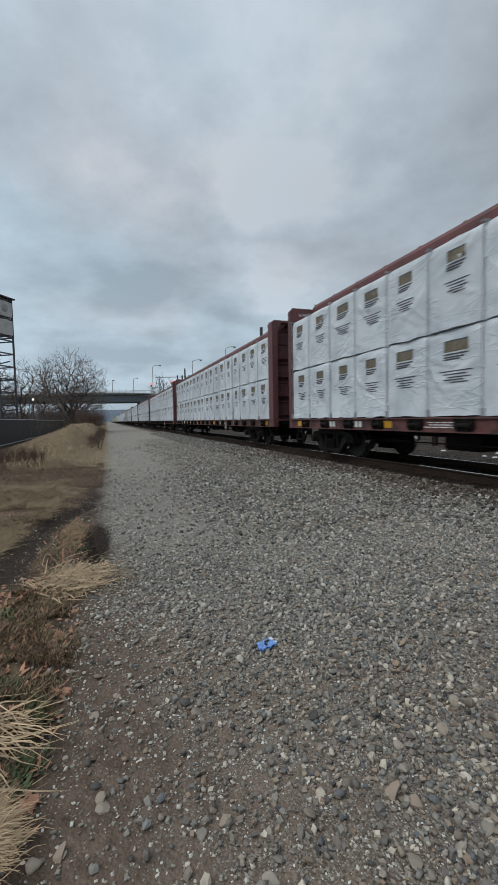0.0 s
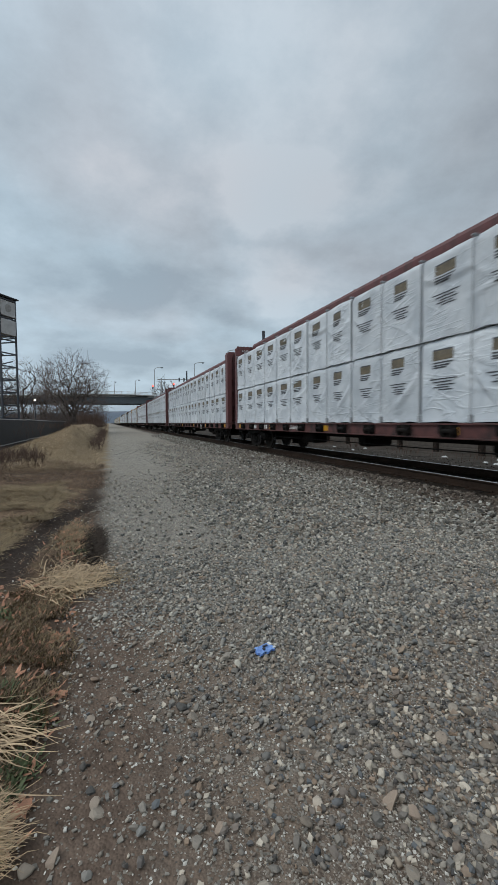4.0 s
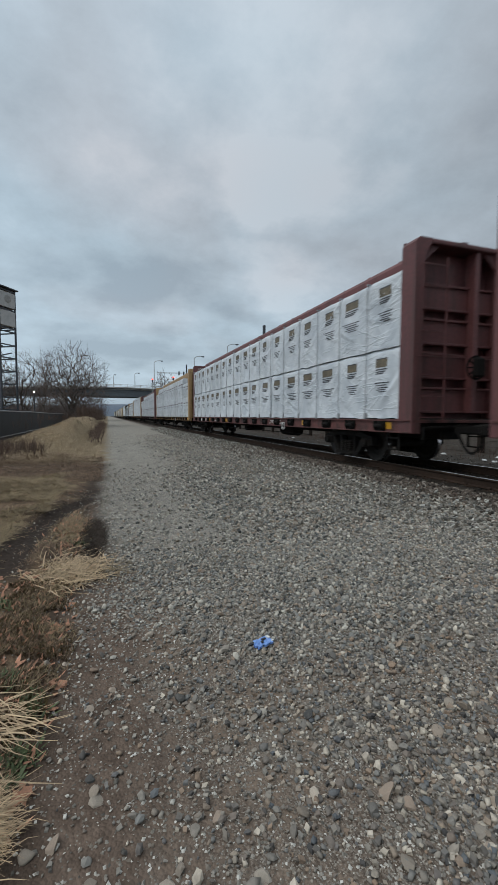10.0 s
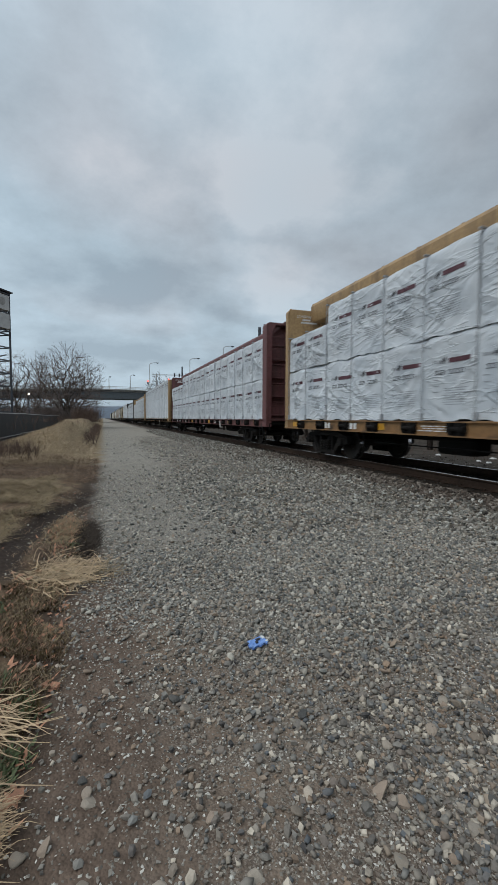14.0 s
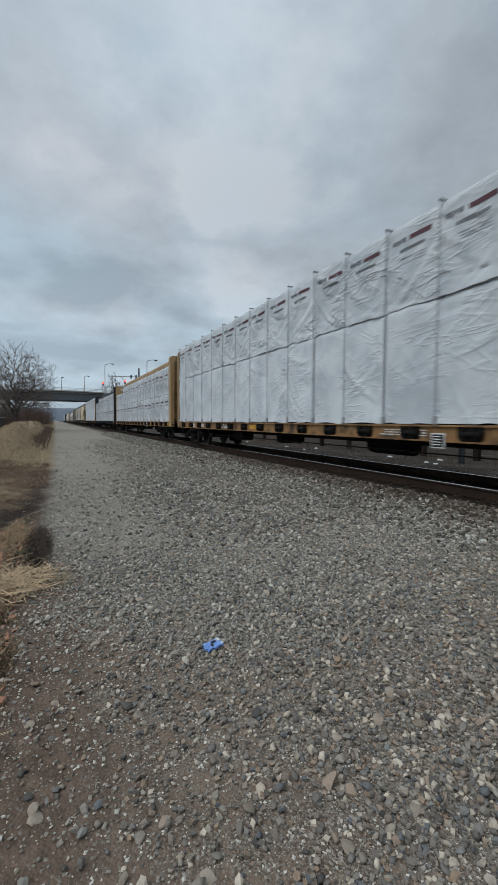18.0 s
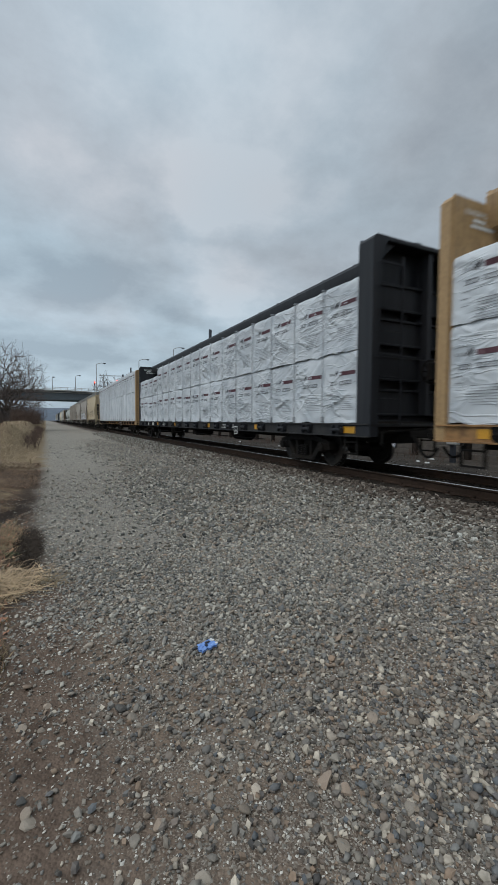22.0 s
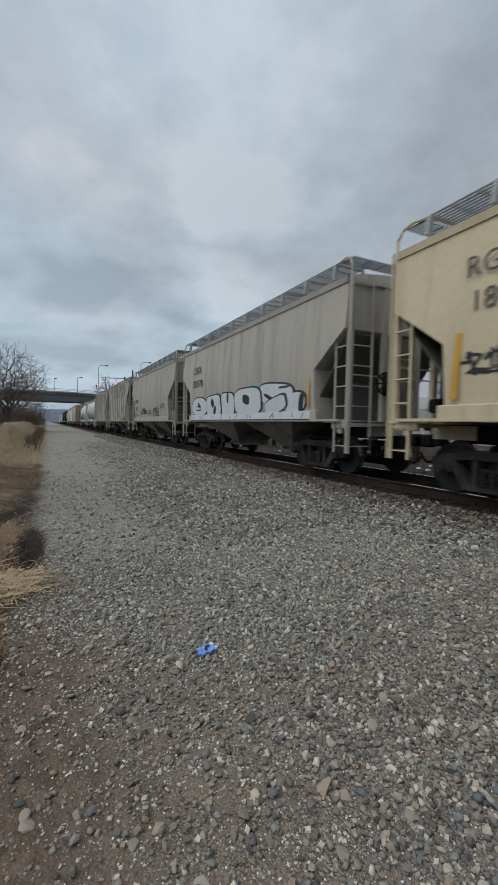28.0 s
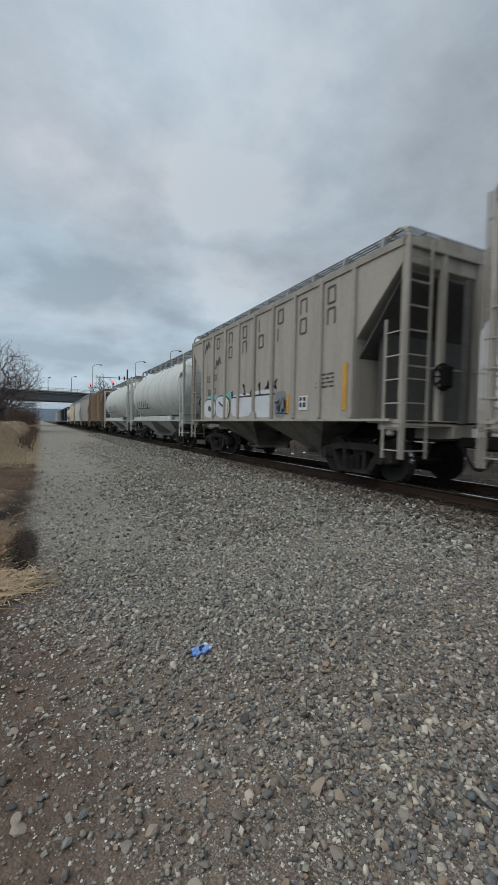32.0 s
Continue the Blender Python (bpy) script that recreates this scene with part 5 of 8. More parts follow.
COLOUR_WORD = {"red": "maroon", "tan": "ochre yellow", "black": "black"}


def centerbeam(front_y, paint, load, rnd, gap=()):
    """One centerbeam flat car with its two tiers of wrapped loads; front_y is where its load begins at 0 s."""
    what = {"patch": "lumber", "board": "wallboard", "tall": "tall wallboard stacks"}[load]
    car = new("centerbeam_rail_car")
    tagged(car, f"{COLOUR_WORD[paint]} centerbeam rail car carrying white-wrapped {what}", "rail car", "loaded cars of the freight train")
    P_ = M[paint]
    half = CB_HALF
    part("deck", shared(f"cb_deck_{paint}", cb_deck, [M[paint + "_worn"], M["iron"]]), car)
    add_beam(car, paint)
    add_bulkhead(car, paint, pose(0, -half + 0.21, 0))
    rear = add_bulkhead(car, paint, pose(0, LOAD_HALF + 0.1, 0, 0, 0, 180) @ Matrix.Diagonal((1, 0.476, 1, 1)))
    sill = shared(f"cb_sill_{paint}", cb_sill, M[paint + "_worn"])
    pocket = shared(f"cb_pocket_{paint}", cb_pocket, P_ if paint == "black" else M["iron"])
    for k in (-1, 1):
        part("side_sill", sill, car, pose(k * 1.21, 0, 0, 0, 0, 0 if k < 0 else 180))
        for i in range(18):
            part("stake_pocket", pocket, car, pose(k * 1.20, -LOAD_HALF + 0.6 + i * 1.2155, SILL_Z + 0.02, 0, 0, 0 if k < 0 else 180))
        for y in (-10.9, 10.7):
            part("corner_step", shared("cb_step", cb_step, M["iron"]), car, pose(k * 1.17, y, -0.08))
    part("brake_wheel", shared("cb_brake", cb_brake, M["iron"]), car, pose(0.25, -half - 0.12, 2.1, 0, 0, -90))
    for y in (-8.9, 8.9):
        add_bogie(car, y, True)
    add_couplers(car, half)
    # stencils and reflectors on the near sill
    refl = shared("sill_reflector", lambda s: s.box((0, 0, 0), (0.006, 0.46, 0.15)), M["yellow"])
    for y in (-10.6, -6.6, -2.2, 2.4, 6.4, 10.3):
        part("reflector", refl, car, pose(-1.242, y + rnd.uniform(-0.3, 0.3), 0.865), "yellow reflective strip")

    def stencil(s):
        r = random.Random(11)
        for row in range(3):
            y = -0.5
            while y < 0.5:
                w = r.uniform(0.05, 0.2)
                s.box((0, y + w / 2, 0.04 - row * 0.045), (0.004, w, 0.02))
                y += w + 0.04

    def bars(n):
        return lambda s: [s.box((0, i * 0.17, 0), (0.004, 0.11, 0.15)) for i in range(n)] and None
    part("owner_mark", shared("owner_mark", bars(4), M["white_paint"]), car, pose(-1.242, 8.45, 0.86))
    part("number_stencil", shared("number_bars", bars(5), M["white_paint"]), car, pose(-1.242, 7.2, 0.86))
    for y in (-4.3, 4.4):
        tagged(part("stencil", shared("small_stencil", stencil, M["white_paint"]), car, pose(-1.242, y, 0.865)), kind="stuff")

    def placard(s):
        s.use(0).box((0, 0, 0), (0.01, 0.27, 0.25))
        s.use(1).box((-0.006, 0, 0), (0.008, 0.23, 0.21))
        s.use(0)
        for i in range(4):
            s.box((-0.012, 0.01, 0.07 - i * 0.045), (0.006, 0.16, 0.014))
    part("sill_placard", shared("placard", placard, [M["white_paint"], M["black"]]), car, pose(-1.30, -5.1, 0.74))
    # warning text on the inner face of the rear bulkhead, above the load
    words = shared("warning_bars", lambda s: [s.box((x, 0, z), (w, 0.006, 0.05)) for x, w, z in
                   ((-0.25, 0.2, 0.14), (-0.6, 0.3, 0.03), (-0.25, 0.25, 0.03), (-0.5, 0.6, -0.06))] and None, M["white_paint"])
    part("warning_text", words, rear, pose(0.0, 0.262, 4.31, 0, 0, 180))
    part("warning_text", text_mesh("letters_loading", "LOADING", 0.12, M["white_paint"]), rear, pose(0.68, 0.264, 4.41, 0, 0, -90))
    # the load
    if load == "tall":
        h1, h2, k1, k2 = 2.13, 1.53, "plain", "top"
    else:
        h1, h2 = 1.53, 1.46 if paint == "black" else 1.55
        k1 = k2 = load
    base = DECK_Z + 0.025
    for k in (-1, 1):
        for i in range(9):
            y = -LOAD_HALF + BUNDLE_L * (i + 0.5)
            for tier, (h, kind, z) in enumerate(((h1, k1, base), (h2, k2, base + h1 + (0.008 if load == "tall" else 0.03)))):
                seed = rnd.randrange(7) + (10 if tier else 0)
                if (tier, i) in gap:
                    h = 1.05
                me, pr = bundle_meshes(kind if k < 0 else "plain", h, seed, k < 0, load == "board" or (load == "tall" and tier == 1))
                b = part("wrapped_package", me, car, pose(k * 0.12, y + rnd.uniform(-0.01, 0.01), z, rnd.uniform(-0.5, 0.5) * tier, 0, (0 if k < 0 else 180) + rnd.uniform(-0.6, 0.6)))
                for q in pr or ():
                    tagged(part("printed_mark", q, b), kind="stuff")
        top = base + h1 + h2 + 0.02
        for i in range(18):
            if load == "tall" or i % 2 == 0 or rnd.random() < 0.8:
                y = -LOAD_HALF + (i + 1) * BUNDLE_L / 2 - (0.04 if i == 17 else 0)
                low = 0.48 if (1, i // 2) in gap else 0
                part("tie_strap", strap_mesh(top - DECK_Z + 0.03 - low), car, pose(k * 1.235, y, DECK_Z - 0.02, 0, 0, 0 if k < 0 else 180))
        rail = shared("load_skids", lambda s: [s.box((0.6 if x else 0.0, 0, 0), (0.1, 21.6, 0.03)) for x in (0, 1)] and None, M["tie"])
        part("skid", rail, car, pose(k * 0.2 if k > 0 else -0.8, 0, DECK_Z + 0.002))
    CARS.append((car, front_y + LOAD_HALF, TRACK_X))
    return car


STARTS = (-9.6, 14.77, 39.19, 63.48, 87.85, 112.61, 137.22, 161.88, 186.83, 211.22, 235.68, 259.72)
STYLE = (("red", "patch", ()), ("red", "patch", ()), ("red", "patch", ()), ("red", "patch", ()), ("red", "patch", ()), ("red", "patch", ()),
         ("tan", "board", ((1, 8), (1, 0))), ("red", "board", ((1, 8), (1, 7))), ("tan", "tall", ()), ("tan", "board", ((1, 8), (1, 7))),
         ("black", "board", ((1, 8), (1, 7))), ("tan", "tall", ()))
rnd_load = random.Random(21)
for y0, (paint, load, gap) in zip(STARTS, STYLE):
    centerbeam(y0, paint, load, rnd_load, gap)

# --- covered hopper cars ---
def ladder(s, w, z0, z1, step=0.42):
    """Stiles along z at x = 0 and x = w, rungs between."""
    for x in (0, w):
        s.bar((x, 0, z0), (x, 0, z1), 0.042, 0.03)
    z = z0 + 0.15
    while z < z1 - 0.05:
        s.bar((0, 0, z), (w, 0, z), 0.022)
        z += step


def hopper_section(round_, top, zb):
    """Half outline of the body from the sill up to the roof ridge, cut off below zb."""
    if round_ == "barrel":
        pts = []
        for i in range(13):
            a = -0.95 + i * (math.pi / 2 + 0.95) / 12
            pts.append((1.58 * math.cos(a), 2.72 + (top - 2.72 + 0.18) * math.sin(a) * (1.0 if a > 0 else 0.95)))
    else:
        bulge = 0.09 if round_ == "curved" else 0.0
        pts = []
        for i in range(9):
            t = i / 8
            pts.append((1.50 + bulge * math.sin(math.pi * min(1, t * 1.1)), 1.20 + (top - 1.20) * t))
        pts += [(1.46, top + 0.05), (1.1, top + 0.13), (0.5, top + 0.2), (0, top + 0.22)]
    return [(x, max(z, zb)) for x, z in pts]


def hopper_body(L, round_, top):
    h = L / 2

    def build(s):
        if round_ == "barrel":
            st = [(-h + 0.75, 2.72, 0.55), (-h + 0.80, 2.3, 0.8), (-h + 1.0, 1.9, 0.95), (-h + 1.35, 1.5, 1), (-h + 1.9, 1.25, 1)]
        elif round_ == "curved":
            st = [(-h + 0.12, 3.10, 1), (-h + 0.65, 2.74, 1), (-h + 1.18, 2.36, 1), (-h + 1.2, 1.20, 1)]
        else:
            st = [(-h + 0.12, 3.95, 1), (-h + 0.7, 3.38, 1), (-h + 1.28, 2.80, 1), (-h + 1.3, 1.20, 1)]
        st = st + [(-y, zb, k) for y, zb, k in reversed(st)]
        rings = []
        for y, zb, k in st:
            half = hopper_section(round_, top, zb)
            if k < 1:
                half = [(x * k, 2.9 + (z - 2.9) * k) for x, z in half]
            ring = [(-x, y, z) for x, z in half] + [(x, y, z) for x, z in reversed(half[:-1])]
            rings.append(ring)
        s.loft(rings)
    return build


def add_hopper(front_y, L, paint, round_, top, marks=(), tag="", near=True):
    car = new("covered_hopper_car")
    tagged(car, tag, "rail car", "hopper cars of the freight train")
    P_ = M[paint]
    h = L / 2
    key = f"{paint}_{round_}_{L:.1f}_{top:.1f}"
    part("body", shared("hopper_body_" + key, hopper_body(L, round_, top), P_, 35), car)
    sill = shared("hopper_sill_" + key, lambda s: s.box((0, 0, 1.30), (0.10, L - 2.2 if round_ == "curved" else (0.3 if round_ == "ribbed" else L - 3.4), 0.24), 0.015).box((0.02, 0, 1.19), (0.16, L - 0.5, 0.05)), P_)
    eave = shared("hopper_eave_" + key, lambda s: s.slab([(-0.03, -0.10), (0.05, -0.10), (0.05, 0.06), (-0.05, 0.02)], 1, -h + 0.12, h - 0.12), P_)
    post = shared(f"hopper_rib_{paint}_{top:.1f}", lambda s: s.box((0, 0, (1.2 + top) / 2), (0.09, 0.11, top - 1.25), 0.02), P_)
    for k in (-1, 1):
        turn = 0 if k < 0 else 180
        part("side_sill", sill, car, pose(k * 1.53, 0, 0, 0, 0, turn))
        if round_ != "barrel":
            part("eave", eave, car, pose(k * 1.50, 0, top, 0, 0, turn))
        if round_ == "ribbed":
            n = 8
            for i in range(n + 1):
                part("side_post", post, car, pose(k * 1.53, -h + 1.35 + i * (L - 2.7) / n, 0))
    # end slope sheets, end walls and platforms; recess shade is in the slope paint
    slope_z = 3.05 if round_ == "curved" else (3.85 if round_ == "ribbed" else 3.4)
    inset = 0.15 if round_ != "barrel" else 0.8

    def slope(s):
        s.slab([(0.0, slope_z), (1.15, slope_z - 1.4), (1.15, slope_z - 1.45), (0.0, slope_z - 0.05)], 0, -1.40, 1.40)

    def end_wall(s):
        s.slab([(0.75, 1.2), (0.85, 1.2), (0.85, slope_z - 1.0), (0.75, slope_z - 0.9)], 0, -1.15, 1.15)

    def strut(s):
        s.box((0, -0.2, (slope_z + 1.1) / 2), (0.12, 0.12, slope_z - 1.2))

    def platform(s):
        s.box((0, 0.45, 1.16), (3.0, 0.9, 0.05))
        s.box((0, 0.05, 1.13), (2.9, 0.10, 0.12), 0.02)
        s.box((0, 0.4, 0.98), (0.5, 0.9, 0.26))
        for k in (-1, 1):
            s.box((k * 1.42, 0.38, 1.10), (0.14, 0.5, 0.20), 0.03)
            s.box((k * 1.42, 0.38, 0.96), (0.10, 0.16, 0.12), 0.03)

    def end_frame(s):
        for k in (-1, 1):
            s.bar((k * 1.44, 0.10, 1.2), (k * 1.44, 0.10, top), 0.10, 0.10)
        for k in (-0.5, 0.5):
            s.bar((k, 0.12, 1.2), (k, 0.12, top), 0.12, 0.10)
        s.bar((-1.44, 0.10, top - 0.05), (1.44, 0.10, top - 0.05), 0.08)
        s.bar((-1.4, 0.08, 2.15), (1.4, 0.08, 2.15), 0.03)
        s.bar((-1.4, 0.08, 1.2), (-1.4, 0.08, 2.15), 0.03)
        s.bar((1.4, 0.08, 1.2), (1.4, 0.08, 2.15), 0.03)
    end_lad = shared(f"hopper_end_ladder_{top:.1f}_{paint}", lambda s: ladder(s, 0.56, 0.50, top + 0.05), P_)
    side_lad = shared(f"hopper_side_ladder_{paint}", lambda s: ladder(s, 0.40, 0.50, 3.0), P_)
    brake = shared("cb_brake", cb_brake, M["iron"])
    cyl = shared("air_cylinder", lambda s: s.cyl((-0.35, 0, 0), (0.35, 0, 0), 0.15, 14).box((0.5, 0, 0), (0.2, 0.2, 0.25), 0.05), M["iron"])
    for e in (-1, 1):
        base = pose(0, e * h, 0, 0, 0, 0 if e < 0 else 180)
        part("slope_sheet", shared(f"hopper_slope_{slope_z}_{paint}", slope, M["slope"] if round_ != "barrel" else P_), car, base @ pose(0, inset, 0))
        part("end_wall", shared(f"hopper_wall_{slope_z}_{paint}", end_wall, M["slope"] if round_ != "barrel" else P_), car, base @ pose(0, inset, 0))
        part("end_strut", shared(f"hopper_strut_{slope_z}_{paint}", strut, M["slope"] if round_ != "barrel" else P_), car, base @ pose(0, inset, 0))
        part("end_platform", shared("hopper_platform_" + paint, platform, P_), car, base)
        part("end_frame", shared(f"hopper_frame_{paint}_{top:.1f}", end_frame, P_), car, base)
        for k in (-1, 1):
            part("end_ladder", end_lad, car, base @ pose(k * 1.22 - 0.28, 0.0, 0))
            part("side_ladder", side_lad, car, base @ pose(k * 1.50, 0.08, 0, 0, 0, 90))
        part("brake_gear", brake if e < 0 else cyl, car, base @ (pose(-0.5, 0.05, 2.0, 0, 0, -90) if e < 0 else pose(0.4, 0.5, 1.45)))
    # roof walk: see-through grating on brackets
    def grating(s):
        for i in range(9):
            s.box((-0.34 + i * 0.085, 0, 0), (0.012, L - 1.2, 0.035))
        n = int((L - 1.2) / 0.45)
        for i in range(n + 1):
            s.box((0, -h + 0.6 + i * (L - 1.2) / n, 0), (0.70, 0.012, 0.03))

    def bracket(s):
        s.bar((-0.36, 0, -0.03), (0.36, 0, -0.03), 0.05, 0.04)
        s.bar((-0.36, 0, -0.02), (-0.42, 0, -0.36), 0.06, 0.10)
        s.bar((0.36, 0, -0.02), (0.40, 0, -0.22), 0.05, 0.06)

    def hoop(s):
        """Bent pipe from the walk's outer edge down to the corner ladder."""
        way = [(-1.36, 0.62, rz), (-1.41, 0.34, rz + 0.01), (-1.45, 0.16, rz - 0.06), (-1.47, 0.07, rz - 0.22), (-1.47, 0.05, top - 0.9)]
        for a, b in zip(way, way[1:]):
            s.cyl(a, b, 0.024, 8)
    rz = top + {"curved": 0.47, "ribbed": 0.27, "barrel": 0.42}[round_]
    rx = 1.02 if round_ != "barrel" else 0.42
    for k in ((-1, 1) if round_ != "barrel" else (-1,)):
        part("roof_walk", shared(f"grating_{L:.1f}", grating, M["walk"], 0), car, pose(k * rx, 0, rz))
        n = 9
        for i in range(n + 1):
            part("walk_bracket", shared("walk_bracket", bracket, M["galv"]), car, pose(k * rx, -h + 0.7 + i * (L - 1.4) / n, rz, 0, 0, 0 if k < 0 else 180))
        for e in (-1, 1):
            if round_ != "barrel":
                flip = Matrix.Diagonal((-k, -e, 1, 1))
                part("corner_grab", shared(f"walk_hoop_{round_}_{top:.2f}", hoop, P_), car, flip @ pose(0, -h, 0))
    cross = shared("crossover_walk", lambda s: [s.box((0, -0.18 + i * 0.09, 0), (2.7, 0.012, 0.035)) for i in range(5)] + [s.box((-1.35 + i * 0.45, 0, 0), (0.012, 0.4, 0.03)) for i in range(7)] and None, M["walk"], 0)
    if round_ != "barrel":
        for e in (-1, 1):
            part("crossover_walk", cross, car, pose(0, e * (h - 0.35), rz - 0.02))
    hatch = shared("hatch", lambda s: s.cyl((0, 0, 0), (0, 0, 0.16), 0.34, 16).box((0, 0, 0.18), (0.7, 0.06, 0.04)), P_)
    for i in range(4):
        part("hatch", hatch, car, pose(0, -h + 2.2 + i * (L - 4.4) / 3, top + 0.19))
    # discharge bays under the body
    def bay(s):
        def ring(wx, wy, z):
            return [(-wx, -wy, z), (wx, -wy, z), (wx, wy, z), (-wx, wy, z)]
        s.loft([ring(0.55, 0.30, 0.38), ring(0.62, 0.36, 0.50), ring(1.45, 1.55, 1.22)])
        s.box((0, 0, 0.34), (1.1, 0.75, 0.08), 0.01)
        s.cyl((-0.8, 0, 0.42), (0.8, 0, 0.42), 0.05, 8)
    bmat = M["bay"] if round_ != "barrel" else P_
    for y in (-(L / 2 - 3.9), L / 2 - 3.9):
        part("discharge_bay", shared(f"bay_{bmat.name}", bay, bmat), car, pose(0, y, 0))
    part("center_sill", shared(f"hopper_center_{L:.1f}", lambda s: s.box((0, 0, 0.96), (0.45, L - 0.8, 0.34), 0.02), M["iron"]), car)
    for y in (-h + 1.75, h - 1.75):
        add_bogie(car, y, near, "iron_dusty")
    add_couplers(car, h)
    for kind, *arg in marks:
        MARKS[kind](car, *arg)
    CARS.append((car, front_y + h, TRACK_X))
    return car


def blob(yc, zc, w, h_, p, turn=0.0, n=20):
    pts = []
    for i in range(n):
        a = 2 * math.pi * i / n
        ca, sa = math.cos(a), math.sin(a)
        y = math.copysign(abs(ca) ** p, ca) * w / 2
        z = math.copysign(abs(sa) ** p, sa) * h_ / 2
        pts.append((yc + y * math.cos(turn) - z * math.sin(turn), zc + y * math.sin(turn) + z * math.cos(turn)))
    return pts


def side_x(z, top, bulge):
    t = (z - 1.2) / (top - 1.2)
    return 1.50 + bulge * math.sin(math.pi * min(1, max(0, t) * 1.1))


def paint_shape(s, pts, lift, bulge, top):
    """A sprayed patch lying on the near side of the body."""
    c = (sum(p[0] for p in pts) / len(pts), sum(p[1] for p in pts) / len(pts))
    vs = [(-side_x(c[1], top, bulge) - lift, *c)]
    for f in (0.5, 1.0):
        for y, z in pts:
            y, z = c[0] + (y - c[0]) * f, c[1] + (z - c[1]) * f
            vs.append((-side_x(z, top, bulge) - lift, y, z))
    n = len(pts)
    fs = [(0, 1 + (i + 1) % n, 1 + i) for i in range(n)]
    fs += [(1 + i, 1 + (i + 1) % n, 1 + n + (i + 1) % n, 1 + n + i) for i in range(n)]
    s.add(vs, fs)


def stroke(s, pts, w, lift, bulge, top):
    for (y0, z0), (y1, z1) in zip(pts, pts[1:]):
        d = math.hypot(y1 - y0, z1 - z0) or 1
        ny, nz = -(z1 - z0) / d * w / 2, (y1 - y0) / d * w / 2
        ey, ez = (y1 - y0) / d * w / 3, (z1 - z0) / d * w / 3
        q = [(y0 - ey + ny, z0 - ez + nz), (y1 + ey + ny, z1 + ez + nz), (y1 + ey - ny, z1 + ez - nz), (y0 - ey - ny, z0 - ez - nz)]
        s.add([(-side_x(z, top, bulge) - lift, y, z) for y, z in q], [(0, 1, 2, 3)])


def outline(pts):
    return pts + pts[:1]


def mark_scrawl(car, y0, y1, z0, z1, bulge, top, seed, w=0.04):
    r = random.Random(seed)

    def build(s):
        y = y1
        while y > y0:
            pts = [(y + r.uniform(-0.12, 0.12), r.uniform(z0, z1)) for _ in range(5)]
            stroke(s, pts, w, 0.006, bulge, top)
            y -= (y1 - y0) / 6
        stroke(s, [(y0, z0), (y1, z0 + 0.03)], w * 0.7, 0.006, bulge, top)
    part("graffiti", shared(f"scrawl_{seed}", build, M["black_paint"], 0), car, None, "thin black spray-painted scrawl")


def mark_throw(car, y0, y1, z0, z1, bulge, top, seed):
    """Large letters drawn in outline only: plain open shapes."""
    r = random.Random(seed)

    def build(s):
        n = 6
        for i in range(n):
            y = y1 - (i + 0.5) * (y1 - y0) / n
            w, hh = (y1 - y0) / n * 1.08, (z1 - z0) * (0.72 + 0.28 * i / n)
            b = blob(y, z0 + hh / 2, w, hh, r.uniform(0.35, 0.6), r.uniform(-0.12, 0.12))
            stroke(s, outline(b), 0.05, 0.006 + 0.002 * (i % 2), bulge, top)
            stroke(s, blob(y + r.uniform(-0.1, 0.1), z0 + hh * 0.55, w * 0.4, hh * 0.2, 0.8, 0.2, 10)[:7], 0.04, 0.006, bulge, top)
    part("graffiti", shared(f"throw_{seed}", build, M["letter"], 0), car, None, "dark spray-painted outline shapes")


def mark_patch(car, yc, zc, w, h_, bulge, top, colour):
    part("painted_patch", shared(f"patch_{colour}_{yc:.1f}_{zc:.1f}", lambda s: paint_shape(s, blob(yc, zc, w, h_, 0.5), 0.003, bulge, top), M[colour], 0), car)


def mark_words(car, yc, z, size, words, x, key):
    part("lettering", text_mesh("letters_" + key, words, size, M["letter"]), car, pose(-x, yc, z))


def mark_lines(car, yc, z, w, rows, x, seed):
    r = random.Random(seed)

    def build(s):
        for i in range(rows):
            y = -w / 2
            while y < w / 2 - 0.05:
                q = r.uniform(0.08, 0.25)
                s.box((0, y + q / 2, -i * 0.09), (0.004, q, 0.035))
                y += q + 0.05
    part("small_print", shared(f"lines_{seed}", build, M["letter"], 0), car, pose(-x, yc, z))


def mark_name(car, y_first, pitch, zs, size, x, seed):
    """A company's name, one block to a panel, as plain open shapes."""
    r = random.Random(seed)

    def build(s, q):
        a, b = size * 0.36, size
        if q == 0:      # zigzag emblem
            pts = [(a * 1.8, 0), (a * 0.9, b * 0.9), (0, b * 0.35), (-a * 0.9, b * 1.15), (-a * 1.8, b * 0.45)]
            for (y0, z0), (y1, z1) in zip(pts, pts[1:]):
                s.bar((0, y0, z0), (0, y1, z1), 0.006, 0.085)
        else:
            s.bar((0, a, 0), (0, a, b), 0.006, 0.045)
            if q > 1:
                s.bar((0, -a, 0), (0, -a, b), 0.006, 0.045)
                s.bar((0, -a, b), (0, a, b), 0.006, 0.045)
            if q > 2:
                s.bar((0, -a, 0), (0, a, 0), 0.006, 0.045)
    for row, z in enumerate(zs):
        for i in range(8):
            q = 0 if i == row else (1, 3, 2, 3)[(i * 3 + row) % 4]
            me = shared(f"block_{q}_{size}", lambda s, q=q: build(s, q), M["letter"], 0)
            if not (row == 1 and i == 0):
                part("name_block", me, car, pose(-x, y_first - i * pitch, z - (0.25 if row and i == 1 else 0)))


